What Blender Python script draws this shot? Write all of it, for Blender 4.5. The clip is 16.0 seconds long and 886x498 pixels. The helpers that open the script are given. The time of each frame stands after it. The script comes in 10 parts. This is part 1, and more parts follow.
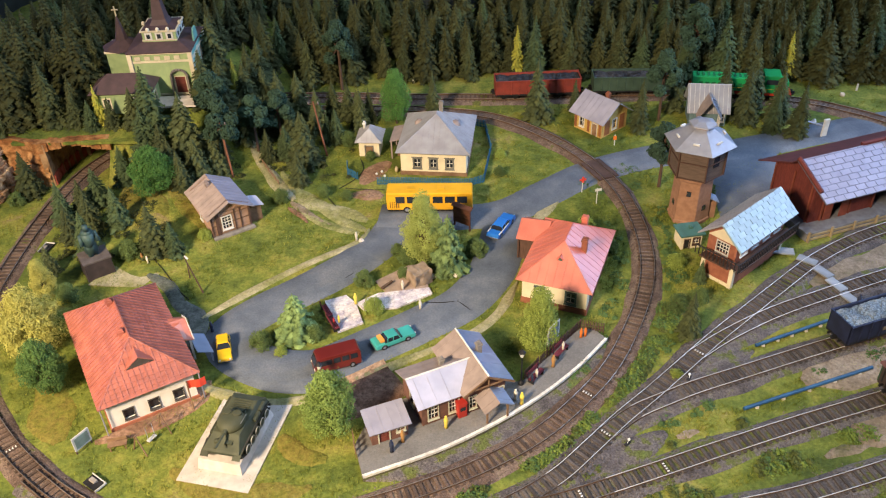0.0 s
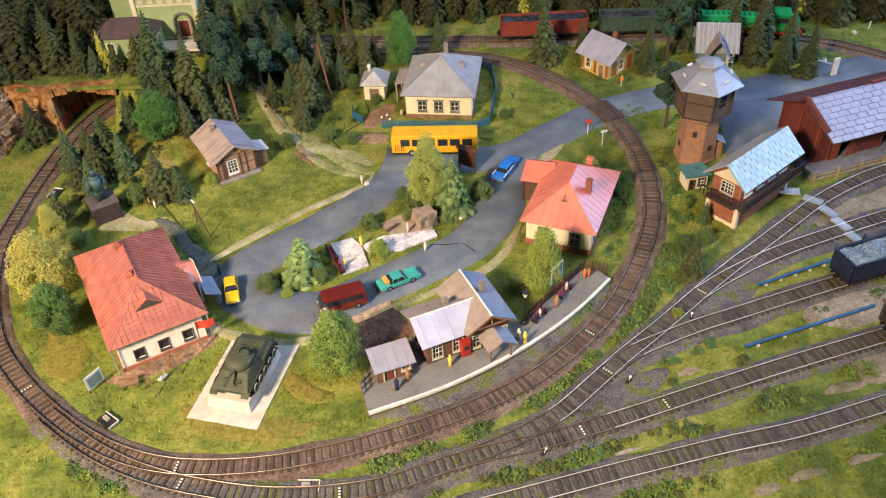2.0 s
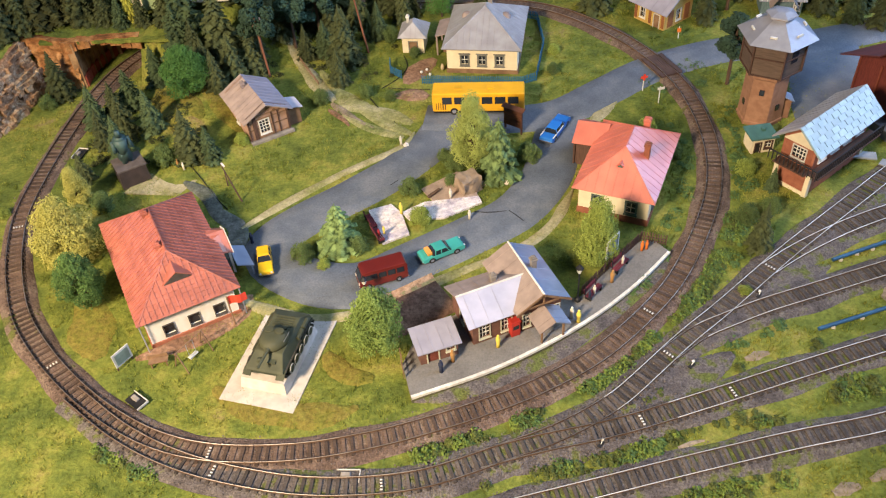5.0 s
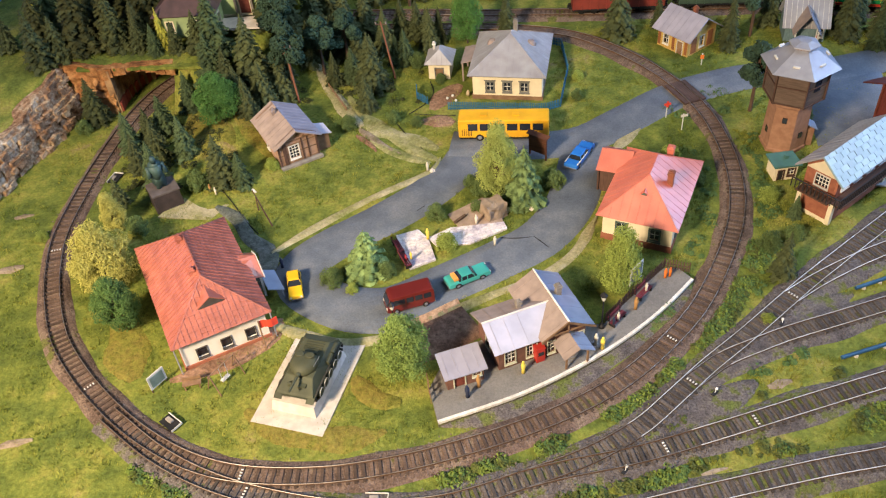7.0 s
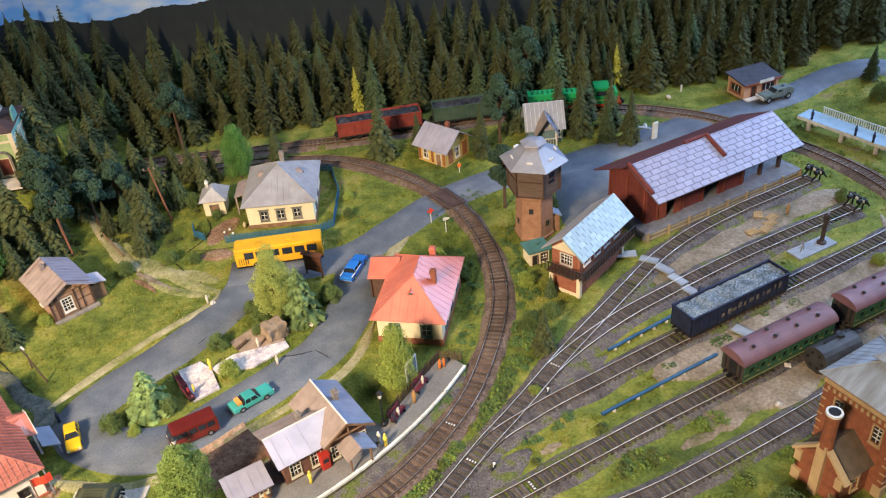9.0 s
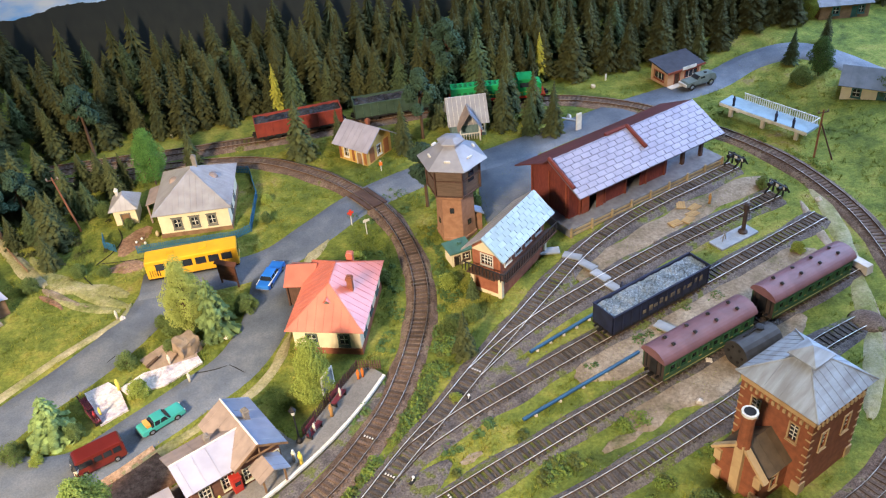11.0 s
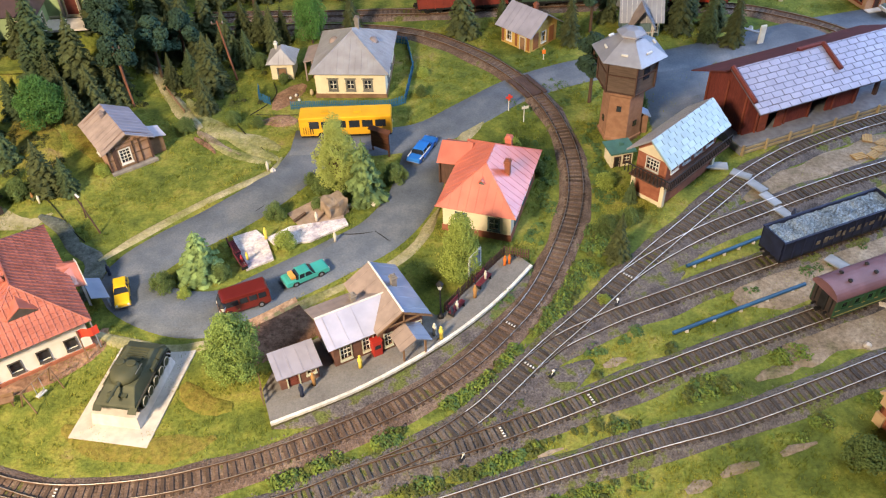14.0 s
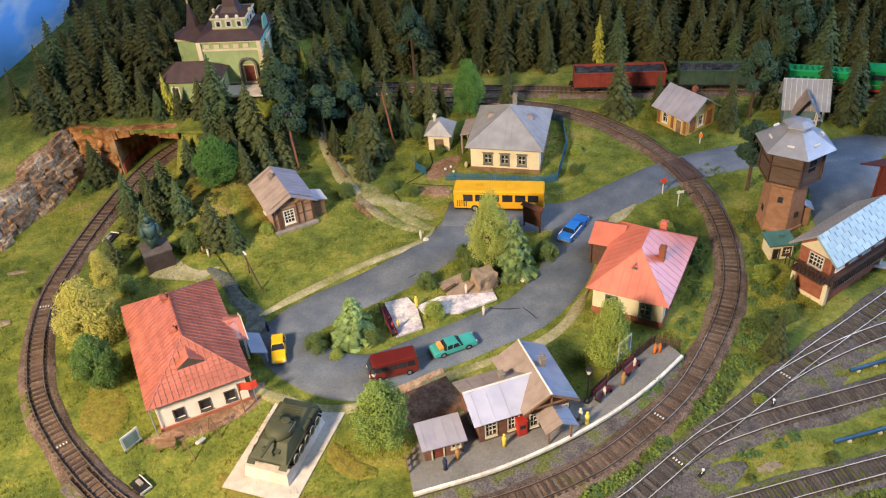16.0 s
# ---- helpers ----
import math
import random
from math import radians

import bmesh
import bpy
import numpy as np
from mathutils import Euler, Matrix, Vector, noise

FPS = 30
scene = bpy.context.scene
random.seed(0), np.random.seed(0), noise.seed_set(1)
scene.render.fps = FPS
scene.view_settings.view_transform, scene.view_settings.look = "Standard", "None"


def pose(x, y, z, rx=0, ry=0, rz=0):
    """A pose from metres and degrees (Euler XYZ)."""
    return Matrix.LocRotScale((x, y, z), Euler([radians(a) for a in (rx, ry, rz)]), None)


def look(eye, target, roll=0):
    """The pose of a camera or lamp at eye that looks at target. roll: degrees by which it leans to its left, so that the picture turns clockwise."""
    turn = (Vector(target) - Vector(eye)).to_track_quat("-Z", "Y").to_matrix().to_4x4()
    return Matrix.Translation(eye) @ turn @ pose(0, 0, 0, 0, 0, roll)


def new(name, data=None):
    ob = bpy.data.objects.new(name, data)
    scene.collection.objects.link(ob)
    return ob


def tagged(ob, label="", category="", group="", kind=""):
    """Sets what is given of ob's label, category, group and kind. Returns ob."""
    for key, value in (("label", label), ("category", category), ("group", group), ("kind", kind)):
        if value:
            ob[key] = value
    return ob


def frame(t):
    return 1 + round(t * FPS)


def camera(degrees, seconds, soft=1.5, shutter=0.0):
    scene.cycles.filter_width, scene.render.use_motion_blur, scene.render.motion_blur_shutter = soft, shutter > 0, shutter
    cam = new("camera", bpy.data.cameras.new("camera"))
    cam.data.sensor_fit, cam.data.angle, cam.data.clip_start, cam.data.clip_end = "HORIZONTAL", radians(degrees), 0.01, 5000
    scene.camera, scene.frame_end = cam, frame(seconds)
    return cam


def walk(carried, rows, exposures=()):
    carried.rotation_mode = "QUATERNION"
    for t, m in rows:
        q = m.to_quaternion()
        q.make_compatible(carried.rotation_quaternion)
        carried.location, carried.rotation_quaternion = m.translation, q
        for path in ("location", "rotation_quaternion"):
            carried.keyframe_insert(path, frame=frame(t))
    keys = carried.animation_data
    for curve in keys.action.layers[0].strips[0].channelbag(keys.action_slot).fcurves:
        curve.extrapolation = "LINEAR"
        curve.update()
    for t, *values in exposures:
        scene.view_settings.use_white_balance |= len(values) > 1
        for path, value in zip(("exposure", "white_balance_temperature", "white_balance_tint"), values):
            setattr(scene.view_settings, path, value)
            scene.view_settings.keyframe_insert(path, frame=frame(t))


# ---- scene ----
cam = camera(55.00, 16.0, 1.2)
PATH = [
    (0, (0.0172, -0.0009, 0.6377), (-0.0078, 0.8017, 0.0417), -1.95),
    (0.5, (0.0196, -0.0120, 0.6359), (0.0022, 0.7768, 0.0214), -1.38),
    (1, (0.0207, -0.0139, 0.6321), (0.0011, 0.7591, -0.0020), -1.85),
    (1.5, (0.0230, -0.0223, 0.6368), (-0.0036, 0.7454, -0.0034), -2.43),
    (2, (0.0254, -0.0090, 0.6353), (-0.0144, 0.7554, -0.0081), -3.06),
    (2.5, (0.0242, 0.0133, 0.6352), (-0.0282, 0.7757, -0.0098), -3.43),
    (3, (0.0208, 0.0327, 0.6325), (-0.0450, 0.7957, -0.0106), -3.58),
    (3.5, (0.0164, 0.0334, 0.6295), (-0.0496, 0.7960, -0.0140), -3.49),
    (4, (0.0074, 0.0400, 0.6182), (-0.0580, 0.7820, -0.0491), -3.80),
    (4.2, (0.0029, 0.0424, 0.6136), (-0.0665, 0.7715, -0.0673), -4.13),
    (6.3, (0.0131, 0.0649, 0.6255), (-0.0681, 0.7832, -0.0654), -5.24),
    (6.5, (0.0108, 0.0584, 0.6313), (-0.0769, 0.7804, -0.0549), -5.44),
    (7, (0.0019, 0.0491, 0.6357), (-0.0974, 0.7797, -0.0398), -5.60),
    (7.5, (0.0005, 0.0327, 0.6434), (-0.0837, 0.7845, -0.0106), -4.97),
    (8, (0.0237, 0.0214, 0.6438), (-0.0171, 0.8053, 0.0242), -5.35),
    (8.5, (0.0538, 0.0025, 0.6395), (0.0869, 0.8133, 0.0552), -5.37),
    (9, (0.0758, 0.0002, 0.6386), (0.1724, 0.8170, 0.0698), -5.04),
    (9.2, (0.0845, 0.0042, 0.6375), (0.1935, 0.8228, 0.0735), -5.25),
    (11.3, (0.1256, 0.0267, 0.6366), (0.2753, 0.8199, 0.0463), -4.87),
    (11.5, (0.1289, 0.0216, 0.6364), (0.2710, 0.8150, 0.0444), -4.90),
    (12, (0.1304, 0.0312, 0.6314), (0.2419, 0.8279, 0.0374), -4.37),
    (12.5, (0.1312, 0.0465, 0.6285), (0.2185, 0.8500, 0.0397), -3.35),
    (13, (0.1100, 0.0590, 0.6078), (0.1744, 0.8569, 0.0085), -1.94),
    (13.5, (0.0803, 0.0577, 0.5967), (0.1310, 0.8259, -0.0415), -1.13),
    (14, (0.0597, 0.0474, 0.6007), (0.0827, 0.7938, -0.0643), -1.89),
    (14.5, (0.0605, 0.0616, 0.5916), (0.0335, 0.8037, -0.0781), -3.86),
    (15, (0.0576, 0.0787, 0.5970), (-0.0254, 0.8276, -0.0605), -4.20),
    (15.5, (0.0431, 0.0794, 0.6012), (-0.0625, 0.8495, -0.0279), -3.69),
    (16, (0.0306, 0.0512, 0.6210), (-0.0880, 0.8387, 0.0163), -4.32),
]
EXPOSURES = [(0, -0.28), (2, -0.25), (4, -0.27), (7, -0.28), (9, -0.17), (11.3, 0.05), (12.5, 0.02), (13.5, -0.1), (14.5, -0.22), (15.5, -0.26), (16, -0.34)]
walk(cam, [(t, look(eye, target, roll)) for t, eye, target, roll in PATH], EXPOSURES)

# ---- units: all building numbers below are centimetres of the model, 1:87 ----
U = 0.01
V3 = Vector


def clamp01(v):
    return 0.0 if v < 0 else 1.0 if v > 1 else v


def ss(v, a, b):
    k = clamp01((v - a) / (b - a))
    return k * k * (3 - 2 * k)


# ---- room light: a warm lamp over the front left, added cool lamps at the right ----
world = bpy.data.worlds.new("hall_air")
scene.world = world
world.use_nodes = True
world.node_tree.nodes["Background"].inputs[0].default_value = (0.86, 0.92, 1.0, 1)
world.node_tree.nodes["Background"].inputs[1].default_value = 0.25


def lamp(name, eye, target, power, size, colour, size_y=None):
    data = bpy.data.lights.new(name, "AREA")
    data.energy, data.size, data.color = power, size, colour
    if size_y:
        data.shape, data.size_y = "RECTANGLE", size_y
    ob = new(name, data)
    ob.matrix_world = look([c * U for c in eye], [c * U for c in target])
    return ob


spot = bpy.data.lights.new("hall_spot", "SPOT")
spot.energy, spot.color, spot.shadow_soft_size = 540, (1.0, 0.775, 0.53), 0.15
spot.spot_size, spot.spot_blend = math.radians(53), 1.0
new("hall_spot", spot).matrix_world = look((-0.97, -0.76, 1.24), (-0.30, 0.45, 0))
# added cool fill from above; no such fixture is seen
lamp("cool_fill", (118, 58, 205), (38, 74, 0), 36, 1.7, (0.66, 0.81, 1.0), 1.2)
# added cool lamp at the right; the window it stands for is unseen
lamp("cool_side_lamp", (203, 146, 90), (25, 98, 0), 80, 1.9, (0.37, 0.57, 1.0), 0.75)


# ---- materials ----
MATS = {}


def mat(name, c1, c2=None, scale=120.0, rough=0.75, metal=0.0, bump=0.3, coarse=12.0, dark=0.75, vary=0.12, detail=6.0, spec=0.3, stretch=(1, 1, 1)):
    """A surface of two colours in fine grain, patches at a coarser scale, relief, and some change from piece to piece."""
    if name in MATS:
        return MATS[name]
    m = bpy.data.materials.new(name)
    m.use_nodes = True
    nt = m.node_tree
    b = nt.nodes["Principled BSDF"]
    c2 = c2 or tuple(v * 0.7 for v in c1)
    tc = nt.nodes.new("ShaderNodeTexCoord")
    mp = nt.nodes.new("ShaderNodeMapping")
    mp.inputs["Scale"].default_value = stretch
    nt.links.new(tc.outputs["Object"], mp.inputs[0])
    fine = nt.nodes.new("ShaderNodeTexNoise")
    fine.inputs["Scale"].default_value, fine.inputs["Detail"].default_value = scale, detail
    big = nt.nodes.new("ShaderNodeTexNoise")
    big.inputs["Scale"].default_value, big.inputs["Detail"].default_value = coarse, 4.0
    for n in (fine, big):
        nt.links.new(mp.outputs[0], n.inputs["Vector"])
    r1 = nt.nodes.new("ShaderNodeMapRange")
    r1.inputs[1].default_value, r1.inputs[2].default_value = 0.35, 0.65
    nt.links.new(fine.outputs["Fac"], r1.inputs[0])
    mx = nt.nodes.new("ShaderNodeMix")
    mx.data_type = "RGBA"
    mx.inputs[6].default_value, mx.inputs[7].default_value = (*c1, 1), (*c2, 1)
    nt.links.new(r1.outputs[0], mx.inputs[0])
    r2 = nt.nodes.new("ShaderNodeMapRange")
    r2.inputs[1].default_value, r2.inputs[2].default_value, r2.inputs[3].default_value, r2.inputs[4].default_value = 0.35, 0.7, 1.0, dark
    nt.links.new(big.outputs["Fac"], r2.inputs[0])
    info = nt.nodes.new("ShaderNodeObjectInfo")
    r3 = nt.nodes.new("ShaderNodeMapRange")
    r3.inputs[3].default_value, r3.inputs[4].default_value = 1 - vary, 1 + vary
    nt.links.new(info.outputs["Random"], r3.inputs[0])
    mul = nt.nodes.new("ShaderNodeMath")
    mul.operation = "MULTIPLY"
    nt.links.new(r2.outputs[0], mul.inputs[0])
    nt.links.new(r3.outputs[0], mul.inputs[1])
    hsv = nt.nodes.new("ShaderNodeHueSaturation")
    nt.links.new(mul.outputs[0], hsv.inputs["Value"])
    nt.links.new(mx.outputs[2], hsv.inputs["Color"])
    nt.links.new(hsv.outputs[0], b.inputs["Base Color"])
    b.inputs["Roughness"].default_value, b.inputs["Metallic"].default_value = rough, metal
    b.inputs["Specular IOR Level"].default_value = spec
    if bump:
        bp = nt.nodes.new("ShaderNodeBump")
        bp.inputs["Strength"].default_value, bp.inputs["Distance"].default_value = bump, 0.0008
        nt.links.new(fine.outputs["Fac"], bp.inputs["Height"])
        nt.links.new(bp.outputs[0], b.inputs["Normal"])
    MATS[name] = m
    return m


def glass_mat():
    m = mat("window_glass", (0.015, 0.02, 0.03), (0.03, 0.035, 0.045), 40, 0.08, 0, 0, spec=0.6)
    return m


# ---- mesh helpers ----
def box(bm, cx, cy, z0, sx, sy, sz, rz=0.0, taper=1.0):
    """A block standing on z0 round (cx, cy); taper shrinks its top."""
    vs = []
    c, s = math.cos(radians(rz)), math.sin(radians(rz))
    for z, k in ((z0, 1.0), (z0 + sz, taper)):
        for dx, dy in ((-1, -1), (1, -1), (1, 1), (-1, 1)):
            x, y = dx * sx / 2 * k, dy * sy / 2 * k
            vs.append(bm.verts.new((cx + x * c - y * s, cy + x * s + y * c, z)))
    for f in ((3, 2, 1, 0), (4, 5, 6, 7), (0, 1, 5, 4), (1, 2, 6, 5), (2, 3, 7, 6), (3, 0, 4, 7)):
        bm.faces.new([vs[i] for i in f])
    return vs


def prism(bm, pts, z0, z1):
    """An upright block over a plan outline, counter-clockwise."""
    a = [bm.verts.new((x, y, z0)) for x, y in pts]
    b = [bm.verts.new((x, y, z1)) for x, y in pts]
    bm.faces.new(a[::-1]), bm.faces.new(b)
    for i in range(len(a)):
        j = (i + 1) % len(a)
        bm.faces.new((a[i], a[j], b[j], b[i]))


def slab(bm, pts, thick):
    """A plate of the given thickness under a flat outline in space."""
    pts = [V3(p) for p in pts]
    n = (pts[1] - pts[0]).cross(pts[2] - pts[0]).normalized() * thick
    a, b = [bm.verts.new(p) for p in pts], [bm.verts.new(p - n) for p in pts]
    bm.faces.new(a), bm.faces.new(b[::-1])
    for i in range(len(a)):
        j = (i + 1) % len(a)
        bm.faces.new((a[j], a[i], b[i], b[j]))


def thicken(bm, t):
    bm.normal_update()
    bmesh.ops.solidify(bm, geom=bm.faces[:], thickness=t)


def rod(bm, p, q, r, seg=6, r2=None):
    """A round bar from p to q."""
    p, q = V3(p), V3(q)
    d = (q - p).normalized()
    e = d.orthogonal().normalized()
    f = d.cross(e)
    r2 = r if r2 is None else r2
    a = [bm.verts.new(p + (e * math.cos(i * math.tau / seg) + f * math.sin(i * math.tau / seg)) * r) for i in range(seg)]
    b = [bm.verts.new(q + (e * math.cos(i * math.tau / seg) + f * math.sin(i * math.tau / seg)) * r2) for i in range(seg)]
    for i in range(seg):
        j = (i + 1) % seg
        bm.faces.new((a[i], a[j], b[j], b[i]))
    bm.faces.new(a[::-1]), bm.faces.new(b)


def lathe(bm, rings, seg=10, cx=0.0, cy=0.0):
    """A turned form from (radius, height) rings."""
    rows = [[bm.verts.new((cx + r * math.cos(i * math.tau / seg), cy + r * math.sin(i * math.tau / seg), z)) for i in range(seg)] for r, z in rings]
    for a, b in zip(rows, rows[1:]):
        for i in range(seg):
            j = (i + 1) % seg
            bm.faces.new((a[i], a[j], b[j], b[i]))
    bm.faces.new(rows[0][::-1]), bm.faces.new(rows[-1])


def mesh_of(name, bm, material, smooth=False):
    me = bpy.data.meshes.new(name)
    bm.normal_update()
    bmesh.ops.scale(bm, vec=(U, U, U), verts=bm.verts)
    bm.to_mesh(me)
    bm.free()
    me.materials.append(material)
    if smooth:
        me.shade_smooth()
    return me


def part(name, bm, material, parent, label="", smooth=False, kind=""):
    ob = new(name, mesh_of(name, bm, material, smooth))
    ob.parent = parent
    return tagged(ob, label, kind=kind)


def part_each(name, bm, material, parent, label="", smooth=False):
    """Every separate piece of bm becomes a part of its own. Returns the first."""
    left, first = set(bm.verts), None
    while left:
        seed = next(v for v in bm.verts if v in left)
        island, todo = [], [seed]
        left.discard(seed)
        while todo:
            v = todo.pop()
            island.append(v)
            for e in v.link_edges:
                o = e.other_vert(v)
                if o in left:
                    left.discard(o)
                    todo.append(o)
        nb = bmesh.new()
        copy = {v: nb.verts.new(v.co) for v in island}
        for f in {f for v in island for f in v.link_faces}:
            nb.faces.new([copy[v] for v in f.verts])
        ob = part(name, nb, material, parent, label, smooth)
        first = first or ob
    bm.free()
    return first


def piece(name, me, parent, m=None):
    ob = new(name, me)
    ob.parent = parent
    if m is not None:
        ob.matrix_local = m
    return ob


def thing(name, x, y, z, rz, label, category, group="", kind=""):
    ob = new(name)
    ob.empty_display_size = 0.01
    ob.matrix_basis = pose(x * U, y * U, z * U, 0, 0, rz)
    return tagged(ob, label, category, group, kind)


def solid(name, bm, material, x, y, z, rz, label, category, group="", kind="", smooth=False):
    """A thing of one mesh."""
    ob = new(name, mesh_of(name, bm, material, smooth))
    ob.matrix_basis = pose(x * U, y * U, z * U, 0, 0, rz)
    return tagged(ob, label, category, group, kind)


def spline(pts, step=1.0, closed=False):
    """Points every step along a smooth line through pts, with the unit direction at each."""
    P = [V3((*p, 0.0)) if len(p) == 2 else V3(p) for p in pts]
    out = []
    n = len(P)
    for i in range(n if closed else n - 1):
        p0 = P[(i - 1) % n] if closed or i > 0 else P[0] * 2 - P[1]
        p1, p2 = P[i], P[(i + 1) % n]
        p3 = P[(i + 2) % n] if closed or i + 2 < n else P[-1] * 2 - P[-2]
        k = max(2, int((p2 - p1).length / 0.25))
        for j in range(k):
            t = j / k
            out.append(0.5 * (2 * p1 + (p2 - p0) * t + (2 * p0 - 5 * p1 + 4 * p2 - p3) * t * t + (3 * p1 - p0 - 3 * p2 + p3) * t ** 3))
    out.append(P[0].copy() if closed else P[-1].copy())
    for _ in range(12):
        out = [out[0]] + [(a + b * 2 + c) / 4 for a, b, c in zip(out, out[1:], out[2:])] + [out[-1]]
    acc, res, last = 0.0, [out[0]], out[0]
    for a, b in zip(out, out[1:]):
        seg = (b - a).length
        while seg > 1e-9 and acc + seg >= step:
            a = a + (b - a).normalized() * (step - acc)
            seg, acc = (b - a).length, 0.0
            res.append(a.copy())
        acc += seg
    ways = [((res[min(i + 1, len(res) - 1)] - res[max(i - 1, 0)]).normalized()) for i in range(len(res))]
    return list(zip(res, ways))


# ---- the lie of the land ----
def land(x, y):
    wall = -65.6 + (y - 85) * 0.28
    left = ss(-x, -wall + 1.8, -wall + 3.6) * ss(y, 70, 79)
    back = ss(y, 102.5, 105.0) * ss(-x, 30, 45)
    hill = max((4.6 + 2.2 * ss(y, 95, 103)) * left, 6.9 * back)
    hill = max(hill, 8.0 * ss(y, 106, 112) * ss(-x, 26, 38))
    bank = 2.2 * math.exp(-((x + 38) / 7) ** 2 - ((y - 96) / 9) ** 2) * ss(x, -47.5, -44)
    rear = 2.0 * ss(y, 138, 158)
    right = 2.5 * ss(x, 84, 100) * ss(y, 60, 90)
    small = 0.12 * noise.noise((x * 0.15, y * 0.15, 0.0))
    return max(hill, rear, right) + bank + small


def height(x, y):
    """The land, with the cutting of the tunnel taken out."""
    axis = -54.3 + 0.035 * max(0, y - 100) ** 1.9 * 0.8
    inside = ss(5.2 - abs(x - axis - 0.6), 0.0, 0.8) * ss(y, 99, 100) * ss(116 - y, 0, 1)
    return land(x, y) * (1 - inside)


def ribbon(bm, line, width, z, lift=0.0, edge=0.0, wobble=0.0, level=False):
    """A strip of ground along a line, following the land, with sloping edges."""
    rows = []
    for i, (p, w) in enumerate(line):
        side = V3((-w.y, w.x, 0))
        k = 1 + wobble * noise.noise((p.x * 0.2, p.y * 0.2, 3.1))
        if wobble > 0.3:
            k *= min(1.0, math.sqrt((min(i, len(line) - 1 - i) + 0.15) / 3.0))
        row = []
        for s, h in ((-width / 2 - edge, -0.25), (-width / 2, z), (-width / 6, z + lift), (width / 6, z + lift), (width / 2, z), (width / 2 + edge, -0.25)):
            q = p + side * s * k
            row.append(bm.verts.new((q.x, q.y, (0.0 if level else height(q.x, q.y)) + h)))
        rows.append(row)
    for a, b in zip(rows, rows[1:]):
        for i in range(5):
            bm.faces.new((a[i + 1], a[i], b[i], b[i + 1]))


# ---- ground ----
def ramp_mat(name, stops, scale, bump, rough=0.95, coarse=(6.0, 25.0), fine_dark=0.55):
    """Ground of several colours in drifting patches, with fine dark and light flecks."""
    m = bpy.data.materials.new(name)
    m.use_nodes = True
    nt = m.node_tree
    b = nt.nodes["Principled BSDF"]
    geo = nt.nodes.new("ShaderNodeNewGeometry")

    def noise_of(s, d, r=0.6):
        n = nt.nodes.new("ShaderNodeTexNoise")
        n.inputs["Scale"].default_value, n.inputs["Detail"].default_value, n.inputs["Roughness"].default_value = s, d, r
        nt.links.new(geo.outputs["Position"], n.inputs["Vector"])
        return n

    a, c, f = noise_of(coarse[0], 3), noise_of(coarse[1], 5), noise_of(scale, 5, 0.7)
    mixn = nt.nodes.new("ShaderNodeMath")
    mixn.operation = "ADD"
    nt.links.new(a.outputs["Fac"], mixn.inputs[0])
    nt.links.new(c.outputs["Fac"], mixn.inputs[1])
    half = nt.nodes.new("ShaderNodeMapRange")
    half.inputs[1].default_value, half.inputs[2].default_value = 0.7, 1.3
    nt.links.new(mixn.outputs[0], half.inputs[0])
    rp = nt.nodes.new("ShaderNodeValToRGB")
    el = rp.color_ramp.elements
    while len(el) < len(stops):
        el.new(0.5)
    for e, (p, col) in zip(el, stops):
        e.position, e.color = p, (*col, 1)
    nt.links.new(half.outputs[0], rp.inputs[0])
    r = nt.nodes.new("ShaderNodeMapRange")
    r.inputs[1].default_value, r.inputs[2].default_value, r.inputs[3].default_value, r.inputs[4].default_value = 0.3, 0.7, fine_dark, 1.35
    nt.links.new(f.outputs["Fac"], r.inputs[0])
    hsv = nt.nodes.new("ShaderNodeHueSaturation")
    nt.links.new(r.outputs[0], hsv.inputs["Value"])
    nt.links.new(rp.outputs[0], hsv.inputs["Color"])
    nt.links.new(hsv.outputs[0], b.inputs["Base Color"])
    b.inputs["Roughness"].default_value, b.inputs["Specular IOR Level"].default_value = rough, 0.15
    bp = nt.nodes.new("ShaderNodeBump")
    bp.inputs["Strength"].default_value, bp.inputs["Distance"].default_value = bump, 0.0015
    nt.links.new(f.outputs["Fac"], bp.inputs["Height"])
    nt.links.new(bp.outputs[0], b.inputs["Normal"])
    MATS[name] = m
    return m


grass_ground = ramp_mat("static_grass", [(0.0, (0.062, 0.085, 0.02)), (0.3, (0.105, 0.135, 0.027)), (0.55, (0.165, 0.19, 0.036)), (0.8, (0.25, 0.24, 0.055)), (1.0, (0.25, 0.195, 0.09))], 260, 1.0, 0.95, (7.0, 42.0), 0.62)
asphalt = ramp_mat("asphalt", [(0.0, (0.070, 0.083, 0.108)), (0.5, (0.110, 0.126, 0.153)), (1.0, (0.17, 0.18, 0.2))], 500, 0.25, 0.6, (5.0, 30.0), 0.85)
ballast = ramp_mat("ballast_gravel", [(0.0, (0.095, 0.066, 0.054)), (0.45, (0.175, 0.122, 0.098)), (0.74, (0.25, 0.185, 0.145)), (0.84, (0.15, 0.14, 0.055)), (1.0, (0.15, 0.165, 0.045))], 520, 1.0, 0.95, (11.0, 70.0), 0.3)
mossy_ballast = ramp_mat("mossy_ballast_gravel", [(0.0, (0.078, 0.069, 0.072)), (0.42, (0.142, 0.124, 0.122)), (0.60, (0.185, 0.163, 0.15)), (0.70, (0.14, 0.15, 0.055)), (1.0, (0.15, 0.185, 0.045))], 520, 1.0, 0.95, (14.0, 80.0), 0.3)
